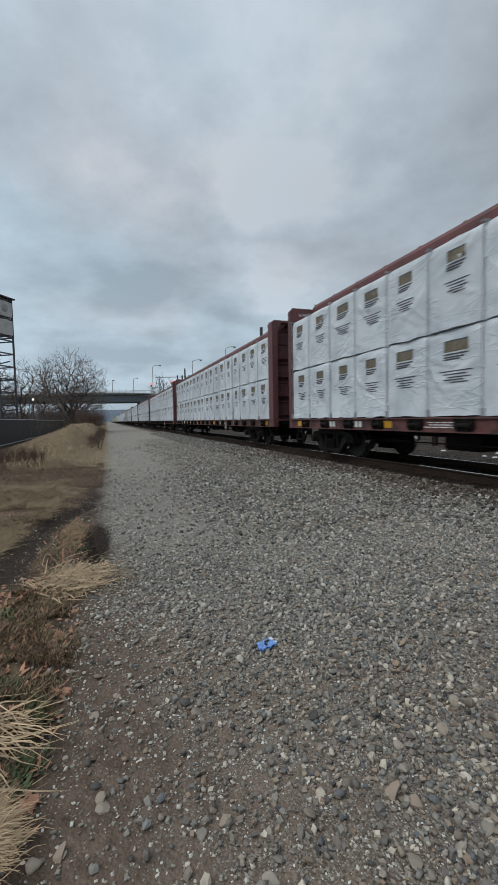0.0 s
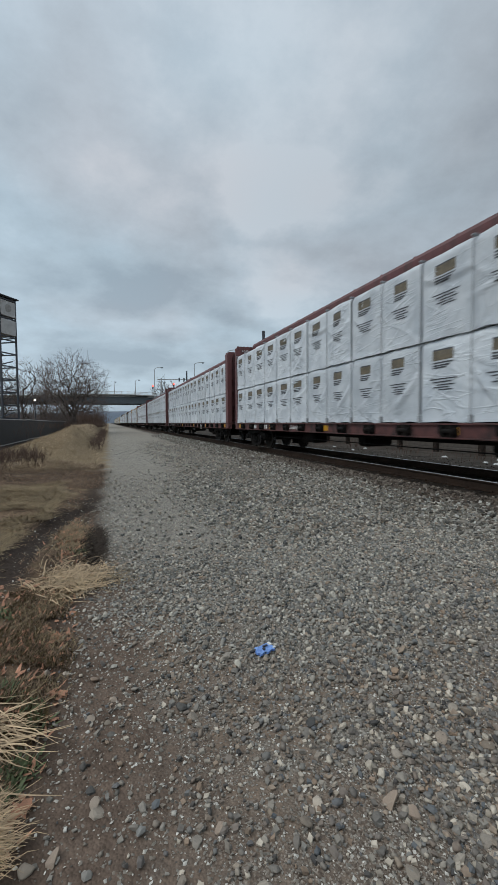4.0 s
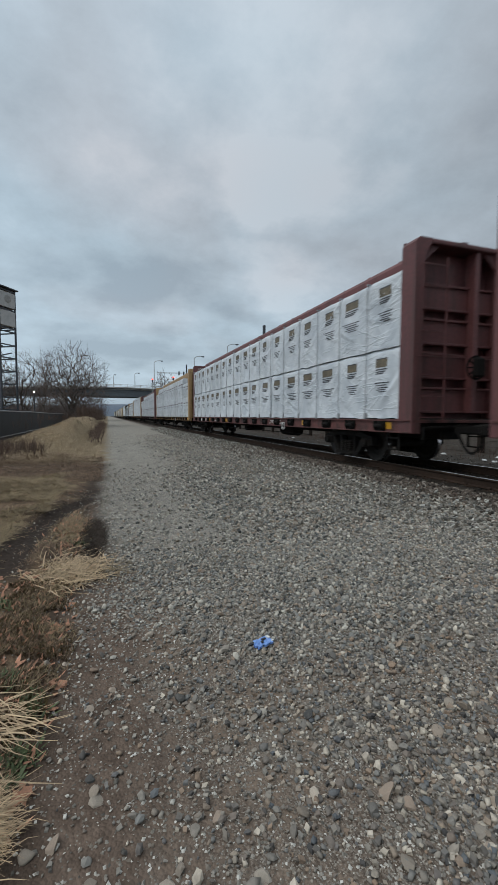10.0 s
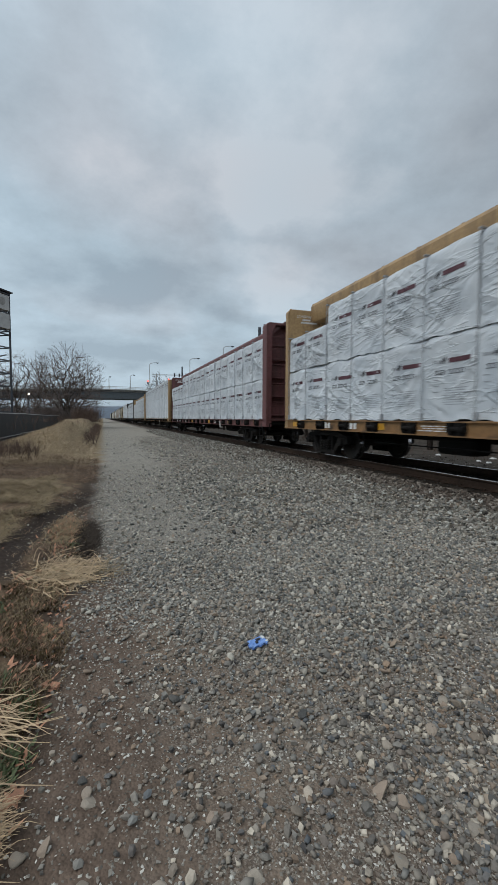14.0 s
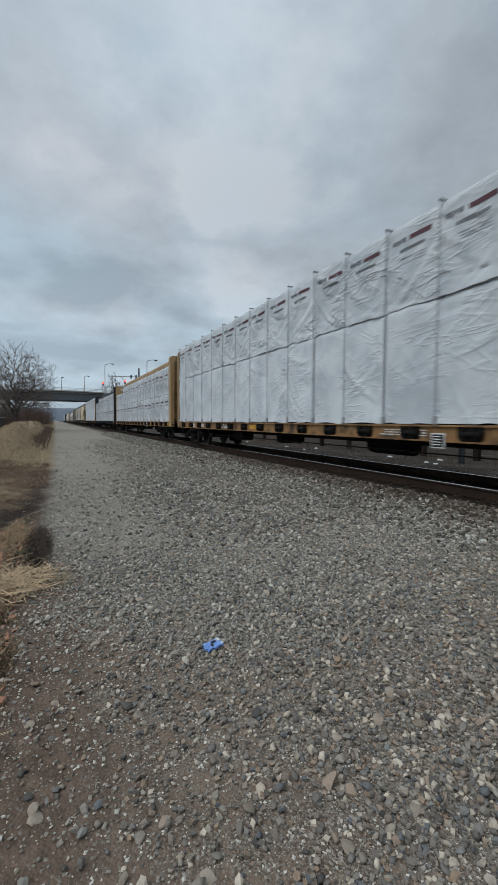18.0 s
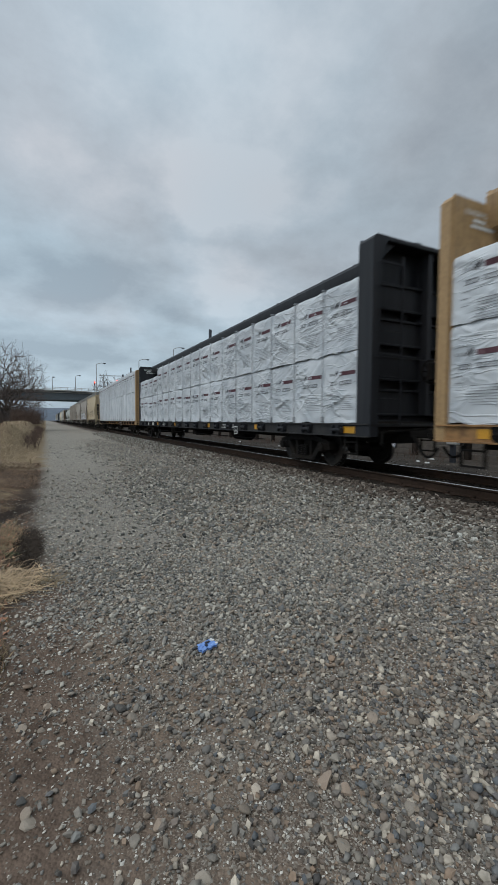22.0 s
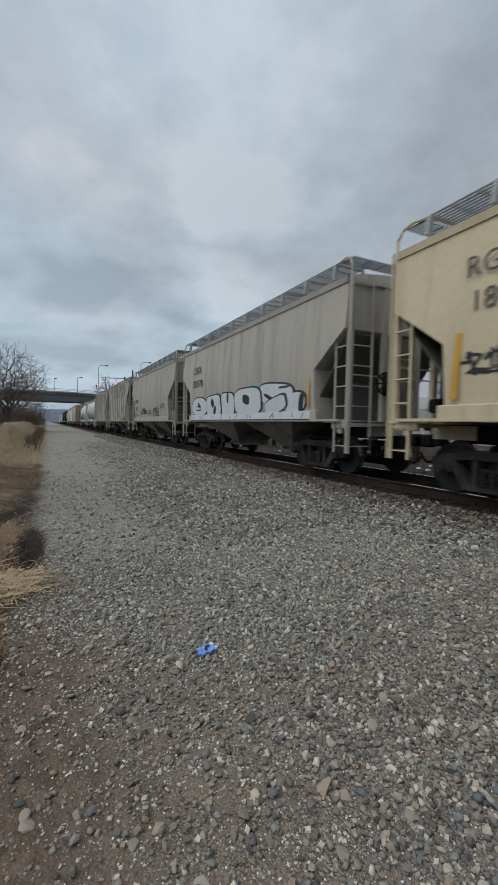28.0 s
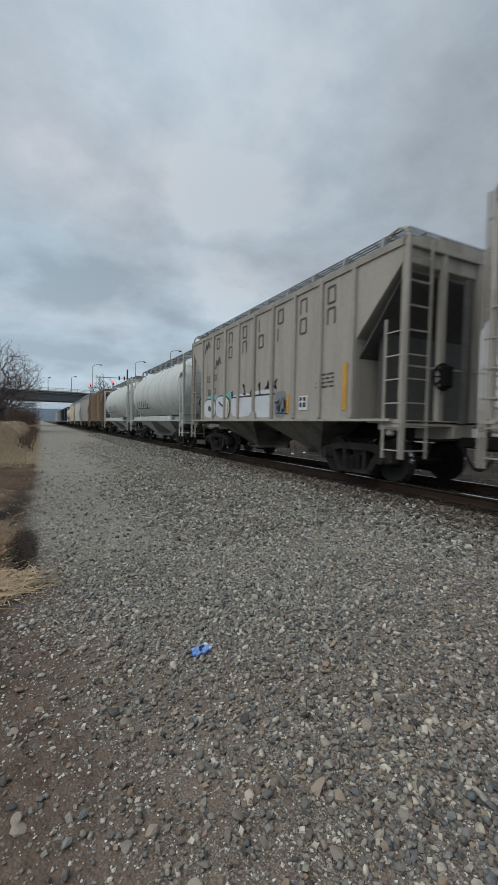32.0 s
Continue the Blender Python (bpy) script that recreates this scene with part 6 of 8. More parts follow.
def mark_seams(car, ys, bulge, top):
    """Sooty weld seams down the side sheets."""
    for i, y in enumerate(ys):
        part("weld_seam", shared(f"seam_{y:.1f}_{top}", lambda s: stroke(s, [(y + 0.01 * math.sin(k * 2.1), 1.45 + k * (top - 1.75) / 8) for k in range(9)], 0.030, 0.003, bulge, top), M["seam"], 0), car)


MARKS = {"scrawl": mark_scrawl, "throw": mark_throw, "patch": mark_patch, "words": mark_words,
         "lines": mark_lines, "name": mark_name, "seams": mark_seams}

def mark_strip(car, y, z0, z1, x, colour="yellow", w=0.10, tilt=0.0):
    me = shared(f"strip_{z1 - z0:.2f}_{w}_{colour}", lambda s: s.box((0, 0, 0), (0.006, w, z1 - z0)), M[colour])
    part("reflector", me, car, pose(-x, y, (z0 + z1) / 2, tilt), "yellow reflective strip" if colour == "yellow" else "faded blue painted strip")


def mark_tag(car, y, z, x):
    def build(s):
        s.use(0).box((0, 0, 0), (0.006, 0.36, 0.34))
        s.use(1).box((-0.004, 0.02, 0.02), (0.006, 0.26, 0.24))
        s.use(0).box((-0.008, 0.02, 0.02), (0.006, 0.04, 0.24)).box((-0.008, 0.02, 0.03), (0.006, 0.26, 0.03))
    part("placard", shared("hopper_placard", build, [M["white_paint"], M["black_paint"]]), car, pose(-x, y, z), "small white placard with dark squares")


def mark_piece(car, forms, bulge, top, key, fill, rim=0.07):
    """Pale sprayed letter-like forms side by side, black rims, dark slots: (y, z, width, height, squareness, tilt, slots)."""
    def form(i):
        y, z, w, h_, p, tl, slots = forms[i]
        lift = 0.006 + 0.003 * (i % 2)

        def build(s):
            s.use(1); paint_shape(s, blob(y - 0.05, z + 0.01, w + rim * 2, h_ + rim, p, tl, 28), lift, bulge, top)
            s.use(0); paint_shape(s, blob(y, z, w, h_, p, tl, 28), lift + 0.0015, bulge, top)
            s.use(1)
            for sy, sz, sw, sh, st in slots:
                paint_shape(s, blob(y + sy, z + sz, sw, sh, 0.7, st, 14), lift + 0.003, bulge, top)
        return build
    for i in range(len(forms)):
        part("graffiti_form", shared(f"piece_{key}_{i}", form(i), [M[fill], M["black_paint"]], 0), car, None, "pale spray-painted rounded form with a black outline")
    r = random.Random(len(forms) + 5)
    for i in range(6):
        y, z, w, h_ = forms[r.randrange(len(forms))][:4]
        b = blob(y + r.uniform(-0.5, 0.5) * w, z + h_ * 0.52, r.uniform(0.25, 0.6), r.uniform(0.12, 0.26), 0.8, 0, 12)
        part("graffiti_puff", shared(f"puff_{key}_{i}", lambda s, b=b: paint_shape(s, b, 0.004, bulge, top), M["teal_paint"], 0), car, None, "teal puff of spray paint")


def mark_band(car, y0, y1, z0, z1, x, fill, seed):
    """Spray paint carried on over the side sill, with a dark lower edge and small scribbles."""
    r = random.Random(seed)

    def build(s):
        y = y0
        while y < y1 - 0.1:
            w = min(r.uniform(0.8, 1.7), y1 - y)
            s.use(0 if r.random() < 0.8 else 2).box((0, y + w / 2, (z0 + z1) / 2), (0.006, w - 0.02, z1 - z0))
            s.use(1)
            for _ in range(2):
                a = y + r.uniform(0.1, 0.7) * w
                s.bar((-0.005, a, z0 + 0.04), (-0.005, a + r.uniform(-0.2, 0.2), z1 - 0.03), 0.004, 0.025)
            y += w
        s.use(1).box((-0.002, (y0 + y1) / 2, z0 - 0.01), (0.008, y1 - y0, 0.035))
    part("graffiti", shared(f"band_{seed}", build, [M[fill], M["black_paint"], M["teal_paint"]], 0), car, pose(-x, 0, 0), "pale spray paint along the sill")


MARKS.update(strip=mark_strip, tag=mark_tag, piece=mark_piece, band=mark_band)
ROUND_PIECE = ((3.42, 1.74, 1.80, 0.74, 0.95, 0.0, ((0, 0.06, 0.34, 0.16, 0.6), (0.1, -0.12, 0.7, 0.05, 0), (0.1, 0.02, 0.7, 0.04, 0))),
               (1.86, 1.72, 1.42, 0.78, 0.45, -0.05, ((0.06, 0.12, 0.34, 0.30, 0.5), (-0.12, -0.16, 0.22, 0.40, 0.6))),
               (0.52, 1.74, 1.12, 0.78, 0.5, 0.05, ((-0.05, 0.24, 0.16, 0.40, 0.1),)),
               (-1.02, 1.78, 1.85, 0.80, 0.55, 0.0, ((0.05, 0.06, 0.50, 0.30, 0.2),)),
               (-2.78, 1.90, 1.85, 0.56, 0.6, 0.08, ((0.2, -0.12, 0.9, 0.12, 0.35), (-0.5, 0.16, 0.6, 0.06, 0.0))),
               (-2.75, 1.60, 1.15, 0.40, 0.5, -0.2, ()),
               (-3.75, 1.62, 0.95, 0.52, 0.9, -0.15, ((-0.30, 0.0, 0.22, 0.46, 0.3),)))
SILVER_PIECE = ((3.30, 1.62, 1.25, 0.66, 0.5, 0.12, ((0.1, -0.1, 0.14, 0.4, 0.5),)), (2.05, 1.74, 0.95, 0.90, 0.35, 0.0, ((0.0, -0.15, 0.12, 0.5, 0), (0.0, 0.2, 0.2, 0.1, 0))),
                (1.20, 1.72, 0.75, 0.88, 0.4, 0.1, ((0.05, 0.05, 0.12, 0.5, 0.4),)), (0.35, 1.76, 0.95, 0.94, 0.4, 0.0, ((-0.3, 0.0, 0.14, 0.7, 0.1), (0.1, 0.1, 0.1, 0.2, 0))))
FADED_PIECE = ((3.6, 1.62, 1.1, 0.66, 0.6, 0.0, ((0, 0, 0.3, 0.2, 0.4),)), (2.4, 1.64, 1.2, 0.74, 0.7, 0.1, ((0.1, 0.1, 0.5, 0.08, 0.4),)))
add_hopper(283.7, 11.6, "hopper_tan", "curved", 4.12, (
    ("words", 3.7, 3.25, 0.42, "RGRX", 1.60, "rgrx"), ("words", 3.75, 2.75, 0.42, "1898", 1.61, "1898"),
    ("throw", -3.4, 1.9, 1.35, 2.35, 0.09, 4.12, 31), ("scrawl", 3.5, 4.2, 1.85, 2.2, 0.09, 4.12, 32, 0.05),
    ("strip", 4.36, 1.50, 2.47, 1.60, "yellow", 0.11, 4), ("strip", -0.6, 1.5, 2.0, 1.60),
    ("lines", 3.3, 1.75, 0.7, 4, 1.595, 33), ("seams", (-2.4, 0.6, 2.2), 0.09, 4.12)), "cream covered hopper car with dark graffiti outlines and roof walks")
add_hopper(296.4, 11.6, "hopper_gray", "curved", 4.15, (
    ("words", 3.6, 3.08, 0.40, "CBFX", 1.605, "cbfx"), ("words", 3.55, 2.55, 0.40, "303778", 1.61, "303778"),
    ("piece", ROUND_PIECE, 0.09, 4.15, "round", "silver_paint"), ("band", -4.5, 4.35, 1.22, 1.42, 1.586, "silver_paint", 42),
    ("strip", -4.42, 1.50, 2.15, 1.59, "yellow", 0.07, 3), ("seams", (-2.0, 0.9, 2.6), 0.09, 4.15)), "gray covered hopper car with pale bubble graffiti")
add_hopper(309.3, 11.2, "hopper_gray", "curved", 4.18, (
    ("words", 3.6, 2.38, 0.36, "MMID", 1.60, "mmid"), ("words", 3.63, 1.90, 0.34, "5201", 1.60, "5201"),
    ("lines", 3.5, 1.62, 0.8, 2, 1.595, 51), ("scrawl", 1.0, 2.15, 1.62, 2.0, 0.09, 4.18, 52, 0.06), ("scrawl", 0.5, 1.5, 1.62, 2.0, 0.09, 4.18, 56, 0.06), ("lines", -0.25, 1.80, 0.8, 3, 1.60, 53),
    ("strip", 4.58, 1.44, 2.37, 1.60, "yellow", 0.09, 4), ("strip", 2.38, 1.42, 1.88, 1.60), ("strip", 0.2, 1.44, 1.91, 1.60),
    ("lines", -3.2, 2.1, 0.8, 3, 1.60, 55), ("scrawl", -2.6, -1.2, 1.5, 1.95, 0.09, 4.18, 54, 0.06), ("seams", (-3.6, -2.0, -0.44, 1.13, 2.67, 4.13), 0.09, 4.18)), "gray covered hopper car with small black scrawls")
add_hopper(322.0, 11.5, "hopper_gray", "ribbed", 4.31, (
    ("name", 3.95, 1.085, (3.72, 3.26), 0.34, 1.51, 61), ("words", 3.45, 2.6, 0.34, "LE  HX", 1.51, "lehx"), ("words", 3.45, 2.1, 0.34, "50  72", 1.51, "5072"),
    ("piece", SILVER_PIECE, 0.0, 4.31, "silver", "steel_paint"), ("patch", 3.4, 1.92, 1.6, 0.26, 0.0, 4.31, "white_paint"), ("patch", -0.48, 1.62, 0.62, 0.72, 0.0, 4.31, "orange_paint"),
    ("patch", -2.52, 1.40, 1.0, 0.22, 0.0, 4.31, "print_red"), ("scrawl", -4.0, -3.1, 1.28, 1.6, 0.0, 4.31, 63, 0.05), ("scrawl", -0.75, -0.2, 1.5, 2.0, 0.0, 4.31, 65), ("lines", -2.5, 2.3, 0.8, 3, 1.51, 64), ("lines", -3.65, 2.25, 0.6, 2, 1.51, 66),
    ("strip", 4.15, 1.72, 1.92, 1.512, "yellow", 0.32), ("strip", 2.02, 1.40, 1.52, 1.516, "yellow", 0.42), ("strip", -0.14, 1.40, 1.53, 1.516, "yellow", 0.42), ("strip", -1.67, 1.40, 1.54, 1.512, "yellow", 0.5),
    ("strip", -3.8, 1.60, 1.88, 1.512, "yellow", 0.62), ("strip", -4.40, 1.4, 2.5, 1.58, "pale_blue", 0.12), ("tag", -2.54, 1.62, 1.512)),
    "gray ribbed covered hopper car with silver graffiti and orange patch")
add_hopper(334.9, 11.3, "hopper_gray", "ribbed", 4.31, (
    ("name", 3.9, 1.065, (3.72, 3.26), 0.34, 1.51, 61), ("words", 3.4, 2.6, 0.34, "LE  HX", 1.51, "lehx"), ("words", 3.4, 2.1, 0.34, "50  57", 1.51, "5057"),
    ("piece", FADED_PIECE, 0.0, 4.31, "faded", "silver_paint", 0.05),
    ("patch", 0.9, 1.66, 1.5, 0.72, 0.0, 4.31, "silver_paint"), ("patch", -0.5, 1.66, 1.3, 0.78, 0.0, 4.31, "silver_paint"), ("patch", -1.5, 1.6, 0.6, 0.7, 0.0, 4.31, "hazy_gray"),
    ("scrawl", -1.2, 1.6, 1.9, 2.3, 0.0, 4.31, 73, 0.07), ("scrawl", -1.9, -1.3, 1.35, 1.8, 0.0, 4.31, 75, 0.04),
    ("strip", -1.88, 1.36, 1.85, 1.512, "yellow", 0.12), ("strip", -4.07, 1.40, 2.36, 1.512, "yellow", 0.14), ("strip", 1.9, 1.36, 1.8, 1.518, "yellow", 0.07),
    ("tag", -2.57, 1.6, 1.512), ("lines", -3.4, 2.2, 0.6, 4, 1.51, 74)),
    "gray ribbed covered hopper car with black scrawled graffiti")
add_hopper(347.4, 12.0, "hopper_white", "barrel", 4.1, (("scrawl", 0.0, 3.4, 1.9, 2.4, 0.05, 4.1, 81, 0.08),), "pale gray barrel-sided covered hopper car")
add_hopper(360.6, 12.2, "hopper_white", "barrel", 4.1, (("scrawl", -2.0, 2.4, 1.9, 2.5, 0.05, 4.1, 82, 0.08),), "stained pale gray barrel-sided covered hopper car")
y_ = 374.2
for i, (paint, kind, tp) in enumerate((("hopper_brown", "ribbed", 4.2), ("hopper_gray", "curved", 4.3), ("hopper_white", "curved", 4.2), ("hopper_tan", "curved", 4.2), ("hopper_white", "barrel", 4.1))):
    add_hopper(y_, 12.0, paint, kind, tp, (), {"hopper_brown": "rusty brown", "hopper_gray": "gray", "hopper_white": "white", "hopper_tan": "cream"}[paint] + " covered hopper car farther down the train", False)
    y_ += 13.2


def box_car(front_y, L, paint, word):
    car = new("box_car")
    tagged(car, f"{word} steel box car at the end of the train", "rail car", "box cars of the freight train")

    def body(s):
        s.box((0, 0, 2.85), (2.95, L, 3.3), 0.05)
        for k in (-1, 1):
            for i in range(13):
                s.box((k * 1.49, -L / 2 + 0.4 + i * (L - 0.8) / 12, 2.85), (0.07, 0.10, 3.1))
    part("body", shared(f"boxcar_{paint}", body, M[paint]), car)
    part("roof", shared(f"boxcar_roof_{paint}", lambda s: s.slab([(-1.52, 4.5), (1.52, 4.5), (0.9, 4.68), (-0.9, 4.68)], 1, -L / 2, L / 2), M["galv"]), car)
    for k in (-1, 1):
        part("door", shared(f"boxcar_door_{paint}", lambda s: s.box((0, 0, 2.8), (0.10, 3.0, 2.9), 0.02), M[paint]), car, pose(k * 1.56, 0, 0))
    for y in (-L / 2 + 2.2, L / 2 - 2.2):
        add_bogie(car, y, False)
    add_couplers(car, L / 2)
    CARS.append((car, front_y + L / 2, TRACK_X))


for i, (paint, word) in enumerate((("black", "black"), ("black", "dark"), ("hopper_white", "white"), ("hopper_gray", "gray"), ("hopper_white", "pale"))):
    box_car(y_ + 0.6 + i * 17.2, 16.0, paint, word)


# ---- road bridge and its ramp ----
def build_bridge():
    br = new("road_bridge")
    br.matrix_basis = pose(0, 138.5, 0)
    tagged(br, "gray concrete and steel road bridge crossing over the railway", "bridge", kind="structure")

    def crest(x):
        return 9.3 + 1.0 * smoothstep(-45, 0, x) - 0.4 * smoothstep(6, 20, x)

    def strip(s, y0, y1, zl, zh, x0=-75, x1=18):
        n = 24
        rings = []
        for i in range(n + 1):
            x = x0 + (x1 - x0) * i / n
            b = float(crest(x))
            lo, hi = (zl if zl > 5 else b + zl), b + zh
            rings.append([(x, y0, lo), (x, y1, lo), (x, y1, hi), (x, y0, hi)])
        s.loft(rings)
    part("deck", shared("bridge_deck", lambda s: strip(s, -0.5, 11.5, -0.5, 0.0), M["concrete"]), br)
    g = shared("bridge_girder", lambda s: strip(s, 0, 0.5, 7.6, -0.5), M["steel_green"])
    for y in (0.0, 3.4, 6.8, 10.2):
        part("girder", g, br, pose(0, y, 0))
    stiff = shared("girder_stiffener", lambda s: s.box((0, 0, 8.4), (0.12, 0.16, 1.5)), M["steel_green"])
    for i in range(30):
        part("stiffener", stiff, br, pose(-72 + i * 3.0, -0.08, 0))
    for y in (-0.5, 11.2):
        part("curb", shared("bridge_curb", lambda s: strip(s, 0, 0.3, -0.45, 0.25), M["concrete"]), br, pose(0, y, 0))
        rail_ = shared("bridge_rail", lambda s: strip(s, 0.1, 0.2, 1.0, 1.12), M["panel"])
        mid = shared("bridge_rail_mid", lambda s: strip(s, 0.1, 0.2, 0.6, 0.7), M["panel"])
        part("top_rail", rail_, br, pose(0, y, 0)); part("middle_rail", mid, br, pose(0, y, 0))
        pst = shared("bridge_post", lambda s: s.box((0, 0.15, 0.6), (0.12, 0.12, 1.1)), M["panel"])
        for i in range(46):
            x = -74 + i * 2.0
            part("rail_post", pst, br, pose(x, y, float(crest(x)) + 0.1))

    def pier(s):
        for y in (1.5, 5.5, 9.5):
            s.box((0, y, 3.2), (1.1, 1.1, 6.8), 0.08)
        s.box((0, 5.5, 6.9), (1.4, 12, 1.3), 0.1)
    pm = shared("bridge_pier", pier, M["concrete"])
    for x in (-46, -13.3, 11.0):
        part("pier", pm, br, pose(x, 0, 0))
    part("abutment", shared("bridge_abutment", lambda s: s.box((16.5, 5.5, 4.4), (4, 12.4, 9.4), 0.05), M["concrete"]), br)

    ramp = new("road_ramp")
    tagged(ramp, "concrete-walled road ramp descending beside the railway", "ramp", kind="structure")
    a, b = Vector((15.5, 140)), Vector((36, 14))
    n = 20

    def ramp_body(s):
        rings = []
        for i in range(n + 1):
            t = i / n
            p = a.lerp(b, t)
            z = 9.2 - 6.2 * t
            rings.append([(p.x, p.y, -0.5), (p.x + 12, p.y + 2, -0.5), (p.x + 12, p.y + 2, z), (p.x, p.y, z)])
        s.loft(rings)

    def ramp_wall(s):
        rings = []
        for i in range(n + 1):
            t = i / n
            p = a.lerp(b, t)
            z = 9.2 - 6.2 * t
            rings.append([(p.x - 0.05, p.y, z - 0.3), (p.x + 0.3, p.y, z - 0.3), (p.x + 0.25, p.y, z + 0.85), (p.x, p.y, z + 0.85)])
        s.loft(rings)
    part("embankment", shared("ramp_body", ramp_body, M["concrete"]), ramp)
    part("parapet", shared("ramp_wall", ramp_wall, M["panel"]), ramp)


build_bridge()


def street_lamp(x, y, z0, top, reach, label):
    def build(s):
        s.cyl((0, 0, 0), (0, 0, top - z0 - 0.6), 0.13, 10, 0.08)
        for i in range(5):
            a0, a1 = i / 5, (i + 1) / 5
            s.cyl((reach * a0 ** 1.6, 0, top - z0 - 0.6 + 0.6 * math.sin(a0 * 1.57)), (reach * a1 ** 1.6, 0, top - z0 - 0.6 + 0.6 * math.sin(a1 * 1.57)), 0.07, 8)
    lamp = thing("street_lamp", None, pose(x, y, z0), label, "street lamp", "street lamps on the bridge road")
    s = Shape(); build(s)
    part("pole", s.mesh("lamp_pole", M["galv"]), lamp)
    part("lamp_head", shared("lamp_head", lambda s: s.box((0.2, 0, -0.06), (0.75, 0.3, 0.16), 0.05).box((0.2, 0, -0.20), (0.4, 0.22, 0.12), 0.04), M["dark_steel"]), lamp, pose(reach, 0, top - z0))


for x, y, z0, top, reach in ((1.9, 139.5, 10.3, 14.6, 0.2), (8.4, 139.5, 10.0, 15.4, 1.0), (12.5, 120, -0.1, 17.1, 1.9), (20.7, 104, -0.1, 16.6, 2.0), (26.0, 92, 6.8, 18.0, 2.0)):
    street_lamp(x, y, z0, top, reach, "gray street lamp with a curved arm by the bridge road")


def build_signals():
    mast = new("traffic_signal_mast")
    mast.matrix_basis = pose(15.8, 132.0, 8.9)
    tagged(mast, "gray mast arm with traffic signals showing red", "traffic signal")
    part("pole", shared("sig_pole", lambda s: s.cyl((0, 0, -9.0), (0, 0, 6.4), 0.2, 12, 0.14), M["galv"]), mast)
    part("mast_arm", shared("sig_arm", lambda s: s.cyl((-1.2, 0, 6.0), (11.5, 0, 6.3), 0.13, 10, 0.08), M["galv"]), mast)
    head = shared("sig_head", lambda s: s.box((0, 0, 0), (0.42, 0.34, 1.15), 0.05), M["dark_steel"])
    for x, z in ((5.6, 6.1), (7.1, 6.1), (9.3, 6.2)):
        part("signal_head", head, mast, pose(x, 0, z))
    red = shared("sig_red", lambda s: s.cyl((0, -0.19, 0), (0, -0.26, 0), 0.22, 16), M["red_glow"])
    for x, z in ((-2.6, 3.6), (3.8, 4.4)):
        low = part("signal_head", head, mast, pose(x, 0, z))
        part("red_light", red, low, pose(0, 0, 0.3), "glowing red light")
    part("signal_post", shared("sig_post", lambda s: s.cyl((-2.6, 0.1, -9.0), (-2.6, 0.1, 4.2), 0.08, 8).cyl((3.8, 0.1, -9.0), (3.8, 0.1, 4.9), 0.08, 8), M["galv"]), mast)
    thing("utility_pole", shared("slim_pole", lambda s: s.cyl((0, 0, 0), (0, 0, 13.5), 0.20, 10, 0.16), M["dark_steel"]), pose(17.4, 96.5, -0.1), "dark steel pole top beside the ramp road", "pole")
    thing("utility_pole", shared("utility_pole", lambda s: s.cyl((0, 0, 0), (0, 0, 12.2), 0.21, 10, 0.18), M["dark_steel"]), pose(17.4, 46.0, -0.1), "dark steel pole top beside the ramp road", "pole")


build_signals()


# ---- stair tower behind the fence ----
def build_tower():
    t = new("steel_tower")
    t.matrix_basis = pose(-10.82, 51.1, -0.3, 0, 0, math.degrees(math.atan2(1.9, 1.2)))
    tagged(t, "dark steel frame tower with gray panels near its flat top", "tower")
    W, H = 2.2, 15.6
    postm = shared("tower_post", lambda s: s.box((0, 0, H / 2), (0.17, 0.17, H), 0.02), M["dark_steel"])
    for x in (0, W):
        for y in (0, W):
            part("post", postm, t, pose(x, y, 0))
    beam = shared("tower_beam", lambda s: s.box((W / 2, 0, 0), (W, 0.10, 0.13)), M["dark_steel"])
    tread = shared("tower_flight", lambda s: s.slab([(0.1, 0.0), (W - 0.1, 0.62), (W - 0.1, 0.74), (0.1, 0.12)], 1, -0.08, 0.08), M["dark_steel"])
    zs = [1.0 + i * 1.42 for i in range(8)] + [11.35, 13.3, 15.35]
    for i, z in enumerate(zs):
        for m in (pose(0, 0, z), pose(0, W, z), pose(0, 0, z, 0, 0, 90), pose(W, 0, z, 0, 0, 90)):
            part("beam", beam, t, m)
        if i < 8:
            part("stair_flight", tread, t, pose(0, 0.5 if i % 2 else W - 0.5, z) if i % 2 else pose(W, W - 0.5, z, 0, 0, 180))
    panel = shared("tower_panel", lambda s: s.box((W / 2, 0, 0), (W - 0.2, 0.06, 1.62), 0.01), M["panel"])
    for z in (12.35, 14.35):
        for m in (pose(0, -0.1, z), pose(0, W + 0.1, z), pose(-0.1, 0, z, 0, 0, 90), pose(W + 0.1, 0, z, 0, 0, 90)):
            part("panel", panel, t, m)
    ring = shared("tower_emblem", lambda s: s.cyl((0, 0, 0), (0, -0.03, 0), 0.42, 20).cyl((0, -0.03, 0), (0, -0.04, 0), 0.30, 16), M["concrete"])
    part("emblem", ring, t, pose(W / 2, -0.13, 14.4), "plain round emblem")
    part("roof", shared("tower_roof", lambda s: s.box((W / 2, W / 2, 0), (W + 0.6, W + 0.6, 0.14), 0.03), M["dark_steel"]), t, pose(0, 0, H))


build_tower()


